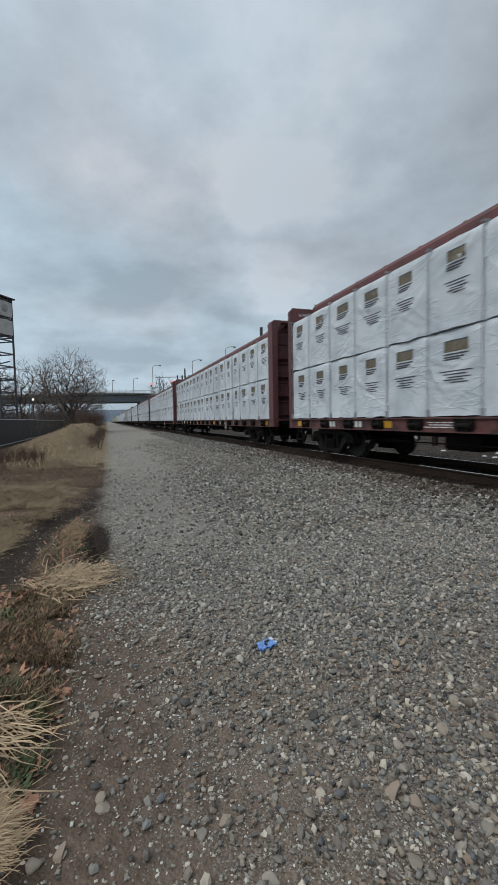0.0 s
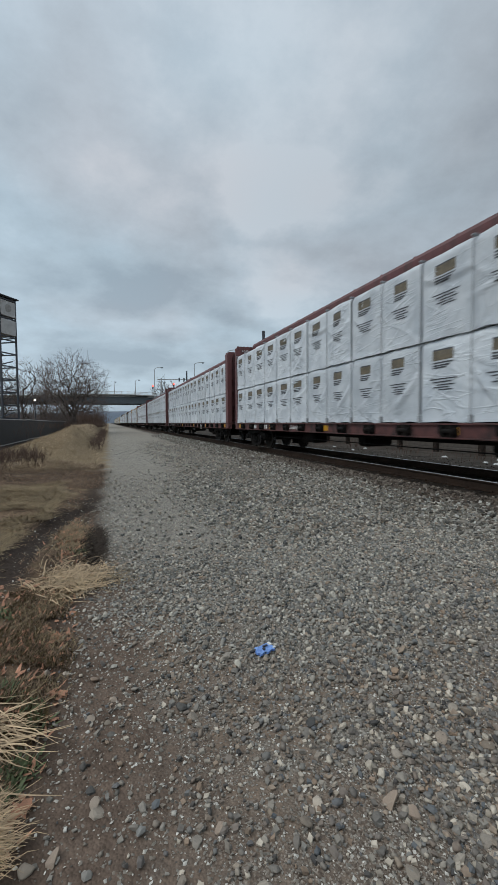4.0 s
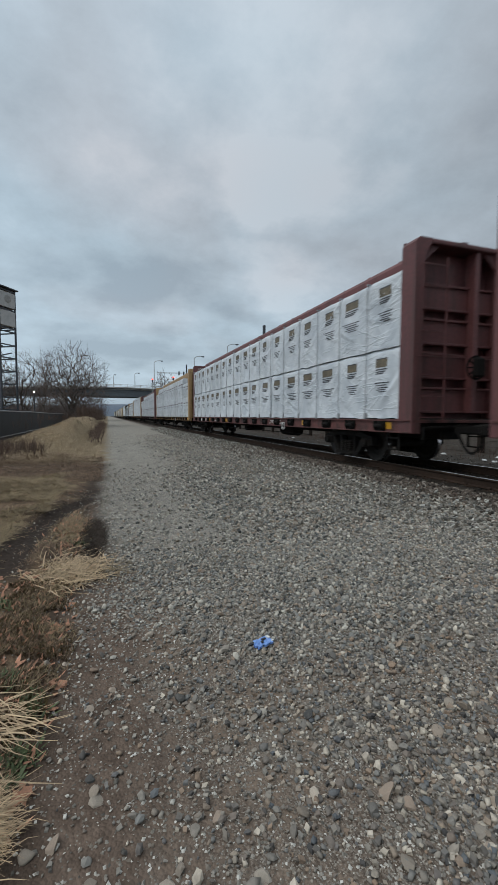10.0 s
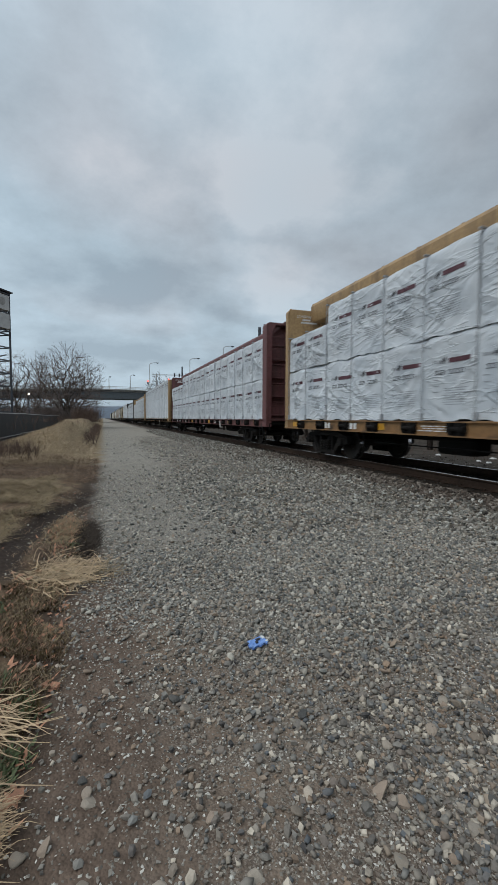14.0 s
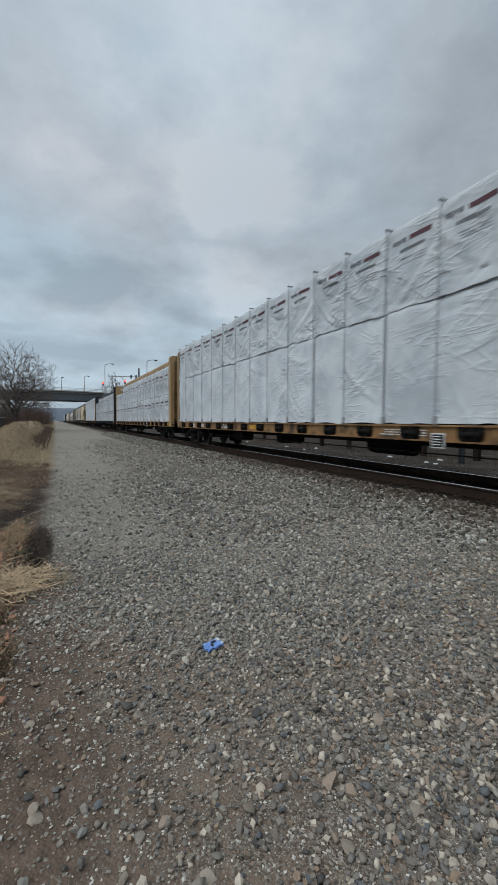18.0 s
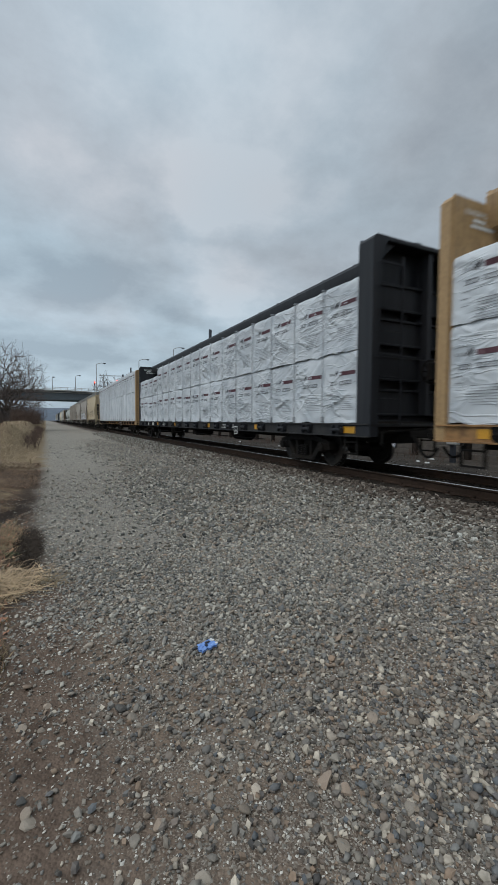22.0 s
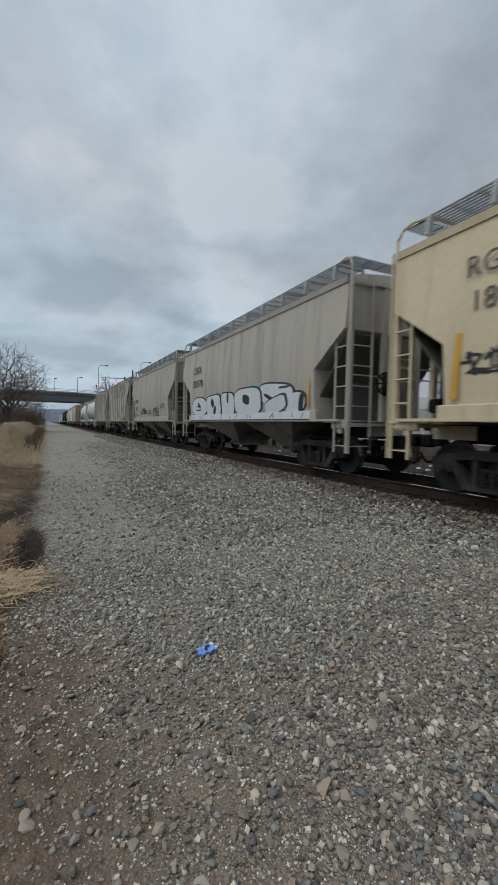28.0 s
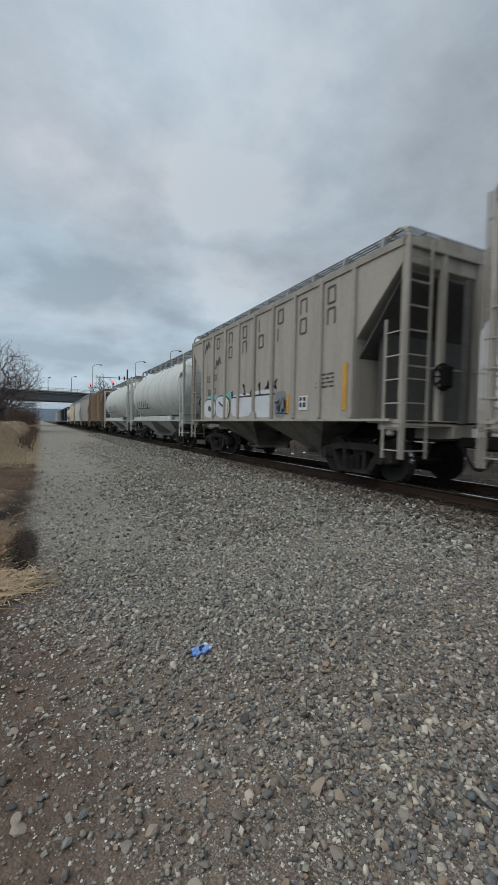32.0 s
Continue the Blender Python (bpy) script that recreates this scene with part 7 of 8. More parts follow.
# ---- fence on the bank ----
def build_fence():
    f = new("screened_fence")
    tagged(f, "black screened metal fence along the grass bank", "fence")
    pst = shared("fence_post", lambda s: s.cyl((0, 0, -0.4), (0, 0, 1.75), 0.035, 8).cyl((0, 0, 1.75), (0, 0, 1.79), 0.045, 8), M["dark_steel"])
    scr = shared("fence_screen", lambda s: s.box((0, 1.2, 0.84), (0.02, 2.36, 1.62)), M["fence"])
    rl = shared("fence_rail", lambda s: s.cyl((0, 0, 0), (0, 2.4, 0), 0.025, 8), M["galv"])
    y = 6.0
    while y < 62:
        x = -5.35 - 0.012 * (y - 24)
        z = min(gz(x, y), gz(x, y + 2.4)) - 0.02
        part("post", pst, f, pose(x, y, z)); part("screen", scr, f, pose(x + 0.02, y, z))
        part("top_rail", rl, f, pose(x, y, z + 1.68)); part("bottom_rail", rl, f, pose(x + 0.05, y, z + 0.30))
        y += 2.4


build_fence()


def build_yard_lamp():
    l = new("yard_lamp")
    l.matrix_basis = pose(-9.0, 60.0, 0)
    tagged(l, "lit globe lamp on a slim dark post behind the fence", "lamp")
    part("post", shared("yard_post", lambda s: s.cyl((0, 0, 0), (0, 0, 4.3), 0.08, 10, 0.05), M["dark_steel"]), l)
    part("globe", shared("yard_globe", lambda s: s.lathe([(-0.10, 0.02), (-0.06, 0.08), (0, 0.10), (0.06, 0.08), (0.10, 0.02)], 16), M["lamp_glow"]), l, pose(0, 0, 4.55, 0, 90, 0), "glowing warm globe")
    part("cap", shared("yard_cap", lambda s: s.cyl((0, 0, 0), (0, 0, 0.12), 0.24, 14, 0.08), M["dark_steel"]), l, pose(0, 0, 4.70))


build_yard_lamp()


# ---- bare trees ----
def grow(seed, height, wide, stems, tips, fine, flare=0.5):
    """Limbs reach for points spread through a domed crown, each from the nearest wood; wood thickens with what it bears."""
    r = np.random.RandomState(seed)
    pos, up = [np.array((0.0, 0.0, -0.2))], [-1]
    for i in range(stems):
        a = 6.283 * i / stems + r.uniform(-0.4, 0.4)
        lean, last = flare * r.uniform(0.4, 1.2), 0
        for k in range(1, 7):
            t = k / 6 * 0.38 * height
            pos.append(np.array((math.cos(a) * lean * t, math.sin(a) * lean * t, t)) + r.normal(0, 0.06, 3))
            up.append(last); last = len(pos) - 1
    goal = r.normal(0, 1, (tips * 3, 3)); goal /= np.linalg.norm(goal, axis=1, keepdims=True)
    goal *= (r.uniform(0, 1, (tips * 3, 1)) ** 0.45) * np.array((wide, wide, 0.62 * height)) * (1 + 0.10 * r.uniform(-1, 1, (tips * 3, 1)))
    goal[:, 2] += 0.38 * height
    goal = goal[goal[:, 2] > 0.22 * height][:tips]
    goal = goal[np.argsort(np.linalg.norm(goal - np.array((0, 0, 0.15 * height)), axis=1))]
    way = [np.array((0.0, 0.0, 1.0))]
    for i in range(1, len(pos)):
        v = pos[i] - pos[up[i]]
        way.append(v / np.linalg.norm(v))
    ends = []
    for g in goal:
        arr, dirs = np.array(pos), np.array(way)
        v = g - arr
        d = np.linalg.norm(v, axis=1)
        cost = d * (1.6 - (v * dirs).sum(1) / np.maximum(d, 1e-3))
        j = int(np.argmin(cost[1:])) + 1
        start, lead, n = arr[j], dirs[j] * d[j] * 0.7, max(1, int(d[j] / 0.5))
        last = j
        for k in range(1, n + 1):                 # leaves along the limb it springs from, then bends to its goal
            t = k / n
            q = start + lead * (t ** 3 - 2 * t * t + t) + (g - start) * (3 * t * t - 2 * t ** 3) + v[j] * 0.9 * (t ** 3 - t * t)
            e = q - pos[last]
            pos.append(q); up.append(last); way.append(e / max(1e-6, np.linalg.norm(e))); last = len(pos) - 1
        ends.append(last)
    for j in ends:
        for _ in range(3):
            e = way[j] + r.normal(0, 0.38, 3) + np.array((0, 0, 0.12))
            pos.append(pos[j] + e / np.linalg.norm(e) * r.uniform(0.04, 0.085) * height); up.append(j)
    load = np.ones(len(pos))
    for i in range(len(pos) - 1, 0, -1):
        load[up[i]] += load[i]
    rad = fine * load ** 0.40
    limbs, twigs = Shape(), Shape()
    for i in range(1, len(pos)):
        big = rad[i] > 0.045
        (limbs if big else twigs).cyl(pos[up[i]], pos[i], min(rad[up[i]], rad[i] * 1.25), 6 if big else 3, rad[i], False)
    return limbs, twigs


def tree(name, x, y, z, height, wide, stems, seed, label, tips=420, fine=0.014, flare=0.5):
    t = new(name)
    t.matrix_basis = pose(x, y, z)
    tagged(t, label, "tree", "bare trees by the bridge")
    a, b = grow(seed, height, wide, stems, tips, fine, flare)
    part("trunk", a.mesh("trunk", M["bark"]), t)
    part("crown", b.mesh("crown", M["twig"], 0), t)


tree("bare_tree", -4.7, 66, 0.6, 11.2, 5.1, 7, 5, "many-stemmed bare tree with a domed crown on the grass bank", 1700, 0.0082, 0.62)
tree("bare_tree", -9.4, 72, 0, 11.6, 2.4, 2, 8, "slim bare tree behind the fence", 420, 0.0095, 0.2)
tree("bare_tree", -12.4, 74, 0, 12.0, 2.5, 2, 13, "slim bare tree behind the fence", 420, 0.0095, 0.25)
tree("bare_tree", -15.4, 75, 0, 11.6, 2.6, 2, 17, "slim bare tree behind the fence", 420, 0.0095, 0.25)
tree("bare_tree", -18.2, 74, 0, 11.0, 2.5, 1, 23, "slim bare tree behind the fence", 380, 0.0095, 0.2)
tree("bare_tree", 19.5, 158, -0.1, 18.5, 5.0, 4, 29, "bare tree beyond the bridge", 300, 0.022)
tree("bare_tree", 23.0, 160, -0.1, 17.0, 5.0, 4, 31, "bare tree beyond the bridge", 300, 0.022)


def thicket(name, seed, spots, hmin, hmax, stems, label, material="brush", fork=4, jit=0.35):
    """Bushes of thin forking stems: one object, too many stems to count."""
    r = random.Random(seed)
    s = Shape()
    for x, y, z in spots:
        for _ in range(stems):
            p = Vector((x + r.gauss(0, jit), y + r.gauss(0, jit), z - 0.05))
            d = Vector((r.gauss(0, 0.35), r.gauss(0, 0.35), 1)).normalized()
            ln = r.uniform(hmin, hmax)
            q = p + d * ln * 0.5
            w = 0.003 + 0.0055 * ln
            s.cyl(p, q, w, 3, w * 0.7, False)
            for _ in range(fork):
                e = (d + Vector((r.gauss(0, 0.4), r.gauss(0, 0.4), r.uniform(0, 0.4)))).normalized()
                m_ = p.lerp(q, r.uniform(0.4, 1.0))
                s.cyl(m_, m_ + e * ln * r.uniform(0.25, 0.55), w * 0.55, 3, w * 0.2, False)
    ob = new(name, s.mesh(name, M[material], 0))
    return tagged(ob, label, "brush", kind="stuff")


rb = random.Random(77)
thicket("brush_under_tree", 1, [(rb.uniform(-3.4, -1.0), rb.uniform(54, 74), gz(-2, 60) - 0.3) for _ in range(60)], 0.9, 2.9, 15, "tangled reddish brown winter brush under the trees")
thicket("shrubs_by_fence", 8, [(rb.uniform(-9.5, -3.2), rb.uniform(63, 80), gz(-4, 66) - 0.4) for _ in range(120)], 1.2, 4.6, 12, "thin gray winter shrubs under the trees", "twig")
thicket("roadside_brush", 2, [(rb.gauss(-0.70, 0.14), y, gz(-0.7, y)) for y in np.arange(21, 58, 0.30)], 0.25, 0.95, 6, "low brown brush along the road edge", jit=0.14)
thicket("scrub_by_bridge", 3, [(rb.uniform(-56, -6.5), rb.uniform(92, 132), 0) for _ in range(420)], 2.8, 6.6, 9, "dark winter scrub before the bridge", "twig", jit=0.9)
thicket("dead_weeds", 4, [(rb.uniform(-4.6, -2.3), rb.gauss(16.4, 0.8), gz(-3.0, 16.0)) for _ in range(34)], 0.4, 0.95, 10, "dead brown weed stalks at the foot of the bank")
thicket("bank_weeds", 5, [(rb.uniform(-4.5, -0.8), y, gz(-2.2, y)) for y in np.arange(22, 44, 0.8)], 0.3, 0.75, 6, "thin dead weeds on the grass bank")
thicket("far_side_weeds", 7, [(rb.uniform(11.2, 12.6), rb.uniform(7, 34), 0.13) for _ in range(40)], 0.3, 0.8, 8, "pale dead weeds beyond the track")


# ---- hills and far woods ----
def ridge(name, y0, x0, x1, zmax, seed, material, label, depth=300):
    r = np.random.RandomState(seed)
    n = 160
    xs = np.linspace(x0, x1, n)
    prof = np.zeros(n)
    for k in range(1, 9):
        prof += np.sin(np.linspace(0, 6.28 * k * 1.3, n) + r.uniform(0, 6.28)) / k
    prof = zmax * (0.72 + 0.16 * prof) + r.uniform(-0.012, 0.012, n) * zmax
    s = Shape()
    rings = []
    for x, p in zip(xs, prof):
        rings.append([(x, y0, -2), (x, y0 + depth * 0.4, p * 0.7), (x, y0 + depth, p), (x, y0 + depth * 1.6, -2)])
    s.loft(rings)
    ob = new(name, s.mesh(name, M[material], 60))
    return tagged(ob, label, "hill", kind="structure")


ridge("backdrop_hill", 1700, -2600, 2400, 92, 4, "hill", "hazy blue wooded hill far behind the bridge")
east = ridge("backdrop_woods", 0, -900, 900, 20, 9, "hill", "dark line of woods far beyond the railway", 40)
east.matrix_basis = pose(190, 100, 0, 0, 0, -90)


# ---- strip beyond the track: wall, box, weeds, litter ----
def build_far_side():
    w = new("timber_wall")
    w.matrix_basis = pose(13.9, 0, 0.10)
    tagged(w, "weathered low timber retaining wall with dark posts", "wall")
    plank = shared("wall_plank", lambda s: s.box((0, 1.2, 0), (0.10, 2.38, 0.22), 0.012), M["wall_conc"])
    pst = shared("wall_post", lambda s: s.box((0, 0, 0.42), (0.2, 0.2, 1.0), 0.02), M["tie"])
    r = random.Random(5)
    for i in range(26):
        y = -2 + i * 2.4
        for j in range(3):
            part("plank", plank, w, pose(r.uniform(-0.01, 0.01), y, 0.13 + j * 0.235, r.uniform(-0.4, 0.4)))
        part("post", pst, w, pose(-0.14, y, 0))
    box = new("relay_box")
    box.matrix_basis = pose(12.32, 9.5, gz(12.32, 9.5))
    tagged(box, "small pale gray relay box on a dark post", "electrical box")
    part("post", shared("relay_post", lambda s: s.box((0, 0, 0.3), (0.14, 0.16, 0.62), 0.01), M["dark_steel"]), box)
    part("cabinet", shared("relay_cab", lambda s: s.box((0, 0, 0.78), (0.26, 0.34, 0.36), 0.02), M["panel"]), box)
    part("conduit", shared("relay_conduit", lambda s: s.cyl((0, 0.1, 0.9), (0, 0.1, 1.15), 0.04, 8), M["galv"]), box)
    spots = [(12.65, 10.66), (11.35, 9.69), (11.51, 10.22), (11.95, 12.41)] + [(r.uniform(11.0, 12.8), r.uniform(6.5, 26)) for _ in range(4)]
    for i, (x, y) in enumerate(spots):
        b = Shape()
        pts = [(r.uniform(0.05, 0.14) * math.cos(a), r.uniform(0.05, 0.14) * math.sin(a)) for a in np.linspace(0, 6.28, 8)[:-1]]
        top = [(p[0] * 0.5, p[1] * 0.5, r.uniform(0.02, 0.06)) for p in pts]
        b.loft([[(p[0], p[1], 0) for p in pts], top])
        thing("crumpled_litter", b.mesh("litter", M["litter"], 0), pose(x, y, gz(x, y)), "crumpled scrap of pale litter beyond the track", "litter", "litter beyond the track")


build_far_side()


# ---- loose stone on the lot and the ballast ----
def rough_block():
    """A cut block of eight corners, turned so that no face lies flat."""
    v = np.array([(x, y, z) for x in (-1, 1) for y in (-1, 1) for z in (-1, 1)], float) / 3 ** 0.5 * 1.12
    f = np.array([(0, 1, 3), (0, 3, 2), (4, 6, 7), (4, 7, 5), (0, 4, 5), (0, 5, 1), (2, 3, 7), (2, 7, 6), (0, 2, 6), (0, 6, 4), (1, 5, 7), (1, 7, 3)])
    return v, f


def chip():
    """A low chip of grit: five corners, its bed left open in the dirt."""
    v = np.array([(-1, -0.8, -0.5), (1, -0.9, -0.5), (0.9, 0.9, -0.5), (-0.8, 1, -0.5), (-0.1, 0.1, 0.8)], float)
    return v, np.array([(0, 1, 4), (1, 2, 4), (2, 3, 4), (3, 0, 4)])


def icosa(fine=0):
    """A round stone of twelve corners, or of forty-two."""
    g = (1 + 5 ** 0.5) / 2
    v = np.array([(-1, g, 0), (1, g, 0), (-1, -g, 0), (1, -g, 0), (0, -1, g), (0, 1, g), (0, -1, -g), (0, 1, -g), (g, 0, -1), (g, 0, 1), (-g, 0, -1), (-g, 0, 1)], float)
    v /= np.linalg.norm(v[0])
    f = [(0, 11, 5), (0, 5, 1), (0, 1, 7), (0, 7, 10), (0, 10, 11), (1, 5, 9), (5, 11, 4), (11, 10, 2), (10, 7, 6), (7, 1, 8),
         (3, 9, 4), (3, 4, 2), (3, 2, 6), (3, 6, 8), (3, 8, 9), (4, 9, 5), (2, 4, 11), (6, 2, 10), (8, 6, 7), (9, 8, 1)]
    if fine:
        v, mid, out = list(v), {}, []

        def half(a, b):
            k = (min(a, b), max(a, b))
            if k not in mid:
                p = v[a] + v[b]
                mid[k] = len(v)
                v.append(p / np.linalg.norm(p))
            return mid[k]
        for a, b, c in f:
            ab, bc, ca = half(a, b), half(b, c), half(c, a)
            out += [(a, ab, ca), (b, bc, ab), (c, ca, bc), (ab, bc, ca)]
        v, f = np.array(v), out
    return v, np.array(f)


def stones_mesh(name, xy, size, material, rs, flat=0.62, sink=0.25, form=0):
    """Angular stones at the places given, all in one mesh."""
    v0, f0 = rough_block() if form == 0 else chip() if form == 3 else icosa(form - 1)
    nv, rough = len(v0), (0.36, 0.22, 0.12, 0.4)[form]
    n = len(xy)
    v = v0[None] * (1 + rs.uniform(-rough, rough * 0.8, (n, nv, 1)))
    for _ in range((0, 3, 6, 0)[form]):          # broken faces: cut the stone by planes
        d = rs.normal(0, 1, (n, 1, 3)); d /= np.linalg.norm(d, axis=2, keepdims=True)
        over = np.maximum((v * d).sum(2, keepdims=True) - rs.uniform(0.42, 0.78, (n, 1, 1)), 0)
        v = v - d * over
    v = v * np.stack([rs.uniform(0.8, 1.2, n), rs.uniform(0.68, 1.05, n), rs.uniform(0.45, 0.95, n) * flat * 1.25], 1)[:, None]
    tilt = rs.normal(0, 0.26, (n, 2))
    v = np.stack([v[..., 0], v[..., 1], v[..., 2] + v[..., 0] * tilt[:, :1] + v[..., 1] * tilt[:, 1:]], -1)
    a = rs.uniform(0, 6.283, n)[:, None]
    v = np.stack([v[..., 0] * np.cos(a) - v[..., 1] * np.sin(a), v[..., 0] * np.sin(a) + v[..., 1] * np.cos(a), v[..., 2]], -1)
    v = v * size[:, None, None] * 0.5
    low = v[..., 2].min(1)
    z = ground_z(xy[:, 0], xy[:, 1]) - low * (1 - sink) - sink * size * 0.12
    v = v + np.stack([xy[:, 0], xy[:, 1], z], 1)[:, None]
    f = (f0[None] + (np.arange(n) * nv)[:, None, None]).reshape(-1, 3)
    me = bpy.data.meshes.new(name)
    me.vertices.add(n * nv)
    me.vertices.foreach_set("co", v.reshape(-1).astype(np.float32))
    me.loops.add(len(f) * 3)
    me.loops.foreach_set("vertex_index", f.reshape(-1).astype(np.int32))
    me.polygons.add(len(f))
    me.polygons.foreach_set("loop_start", np.arange(0, len(f) * 3, 3, dtype=np.int32))
    me.polygons.foreach_set("use_smooth", np.repeat(rs.uniform(0, 1, n) < 0.28, len(f0)))
    me.update(calc_edges=True)
    me.materials.append(material)
    return me


def bare(x, y):
    """Where wheels have pressed the stones into dirt: 0 open dirt, 1 full cover."""
    p = 0.5 + 0.5 * ripple(x, y, 11, 1.5) + 0.35 * ripple(x, y, 12, 4.0)
    c = np.clip(0.48 + 0.9 * p, 0.32, 1)
    lane = np.exp(-((x - 0.75 - 0.02 * y) / 0.45) ** 2) * 0.75 + np.exp(-((x - 2.9) / 0.35) ** 2) * 0.35 * np.exp(-((y - 3.5) / 2) ** 2)
    c = c * (1 - 0.32 * lane)
    return c * (0.06 + 0.94 * smoothstep(-0.06 - 0.22 * smoothstep(3, 5, y), 0.66 - 0.36 * smoothstep(3, 5, y), x + 0.2 * ripple(x, y, 13, 3.0))) * (x > -0.4)


def scatter(rs, n, x0, x1, y0, y1, keep):
    x, y = rs.uniform(x0, x1, n), rs.uniform(y0, y1, n)
    k = rs.uniform(0, 1, n) < keep(x, y)
    return np.stack([x[k], y[k]], 1)


def build_gravel():
    rs = np.random.RandomState(9)

    def lay(n, x0, x1, y0, y1, s0, s1, keep, name, mat_="stone", flat=0.62, form=0, skew=1.8, sink=0.3):
        xy = scatter(rs, n, x0, x1, y0, y1, keep)
        size = s0 + (s1 - s0) * rs.uniform(0, 1, len(xy)) ** skew
        ob = new(name, stones_mesh(name, xy, size, M[mat_], rs, flat, sink, form))
        tagged(ob, "loose crushed gray stone scattered over the ground", "gravel", kind="stuff")
    def fan(x, y):
        return bare(x, y) * (x < 0.45 + y * 1.65)

    def packed(x, y):
        """Clean stone lies thick towards the track, thin in the lane."""
        return np.clip(bare(x, y) * (0.7 + 0.3 * smoothstep(1.7, 2.7, y + 0.3 * ripple(x, y, 15, 2.0))) * (1 - 0.7 * np.exp(-(((x - 3.1) / 0.5) ** 2 + ((y - 3.3) / 0.45) ** 2))) * (0.55 - 0.3 * smoothstep(3.0, 4.0, y) + (0.45 + 0.3 * smoothstep(3.0, 4.0, y)) * smoothstep(0.9, 2.2, x + 0.25 * ripple(x, y, 14, 2.0))), 0, 1) * (x < 1.2 + y * 1.6)
    lay(95000, -0.5, 4.6, 0.72, 3.0, 0.006, 0.016, lambda x, y: np.clip(fan(x, y) + 0.16 * (x > -0.26), 0, 1) * (x < 0.4 + y * 1.62), "fine_grit", "grit", form=3, sink=0.3)
    def dirty(x, y):
        return 1 - smoothstep(1.9, 3.6, y + 0.5 * ripple(x, y, 41, 1.6) + 0.25 * ripple(x, y, 42, 6.0))

    def gravelly(x, y):
        """Small stone: patchy in the trodden dirt, close beyond it, thin on the dusty wheel track."""
        patch = np.maximum(smoothstep(2.7, 3.5, y + 0.3 * ripple(x, y, 19, 2.0)), np.clip(0.60 + 0.85 * ripple(x, y, 18, 2.6) + 0.4 * ripple(x, y, 20, 7.0), 0.14, 1))
        return np.clip(1.2 * fan(x, y), 0, 1) * (1 - 0.5 * smoothstep(3.0, 3.8, y) * smoothstep(1.7, 0.6, x)) * patch * (x < 0.4 + y * 1.62)

    def coarse(x, y):
        return np.maximum(packed(x, y), 0.40 * fan(x, y) * smoothstep(1.75, 1.35, y - 0.05 * x + 0.15 * ripple(x, y, 17, 3.0)))
    for mat_, share in (("stone_near", dirty), ("stone", lambda x, y: 1 - dirty(x, y))):
        lay(92000, -0.5, 5.0, 0.72, 4.7, 0.013, 0.036, lambda x, y: gravelly(x, y) * share(x, y), "near_gravel", mat_, sink=0.15, flat=0.68)
        lay(33000, -0.5, 5.2, 0.72, 5.0, 0.020, 0.054, lambda x, y: coarse(x, y) * share(x, y), "coarse_gravel", mat_, form=1, skew=1.9, sink=0.08, flat=0.75)
    lay(60000, -0.35, 3.2, 2.9, 12.0, 0.012, 0.030, lambda x, y: smoothstep(-0.3, 0.1, x + 0.15 * ripple(x, y, 13, 3.0)) * (1 - smoothstep(1.4, 3.0, x)) * (1 - 0.75 * smoothstep(8, 12, y)), "road_grit", "stone", form=3, sink=0.25)
    lay(40000, -0.5, 5.2, 4.4, 12.5, 0.026, 0.070, lambda x, y: bare(x, y) * (1 - 0.8 * smoothstep(8.5, 12.5, y)) * (0.07 + 0.93 * smoothstep(0.9, 2.6, x + 0.3 * ripple(x, y, 14, 2.0))), "middle_gravel", sink=0.08, flat=0.62, skew=1.5)
    lay(26000, -0.4, 5.4, 11.5, 40, 0.04, 0.085, lambda x, y: bare(x, y) * (1 - smoothstep(16, 38, y)) * (0.06 + 0.94 * smoothstep(1.2, 3.2, x)), "far_gravel")
    # ballast shoulder and bed
    lay(11000, 4.2, 5.5, 1.5, 14, 0.04, 0.085, lambda x, y: smoothstep(4.0, 4.7, x) * (1 - smoothstep(4.95, 5.5, x + 0.2 * ripple(x, y, 16, 3.0))), "ballast_shoulder", "ballast", 0.75)
    lay(14000, 4.45, 5.85, 1.5, 18, 0.04, 0.08, lambda x, y: smoothstep(4.55, 5.35, x + 0.2 * ripple(x, y, 16, 3.0)), "stained_ballast", "rust_stone", 0.75)
    lay(9000, 4.4, 5.8, 14, 48, 0.05, 0.11, lambda x, y: smoothstep(4.2, 5.0, x), "ballast_shoulder_beyond", "ballast", 0.75)
    # bed stone between the rails, its colours holding the train's shade
    lay(7000, 5.7, 8.7, 1.5, 26, 0.03, 0.07, lambda x, y: 0.8 + 0 * x, "fouled_ballast", "shaded_foul", 0.6)
    lay(5000, 8.7, 11.5, 3, 30, 0.03, 0.08, lambda x, y: 0.5 + 0 * x, "far_side_stone", "rust_stone", 0.6)
    lay(5200, -1.3, 0.3, 1.1, 9, 0.006, 0.030, lambda x, y: smoothstep(-1.3, 0.0, x), "verge_pebbles", "grit", skew=2.4)
    # larger single stones, each its own piece of the ground
    kinds = []
    for i in range(10):
        me = stones_mesh(f"stone_{i}", np.array([[0.0, 0.0]]), np.array([1.0]), M["stone_single"], rs, 0.8, 0.0, 2)
        co = np.array([v.co[:] for v in me.vertices])
        co[:, 2] -= co[:, 2].min()
        me.vertices.foreach_set("co", co.reshape(-1))
        kinds.append(me)
    spots = scatter(rs, 1500, -0.35, 4.6, 0.85, 5.6, lambda x, y: (x < 0.9 + y * 1.5) * (0.10 + 0.22 * bare(x, y)))[:270]
    for x, y in spots:
        sz = rs.uniform(0.038, 0.066)
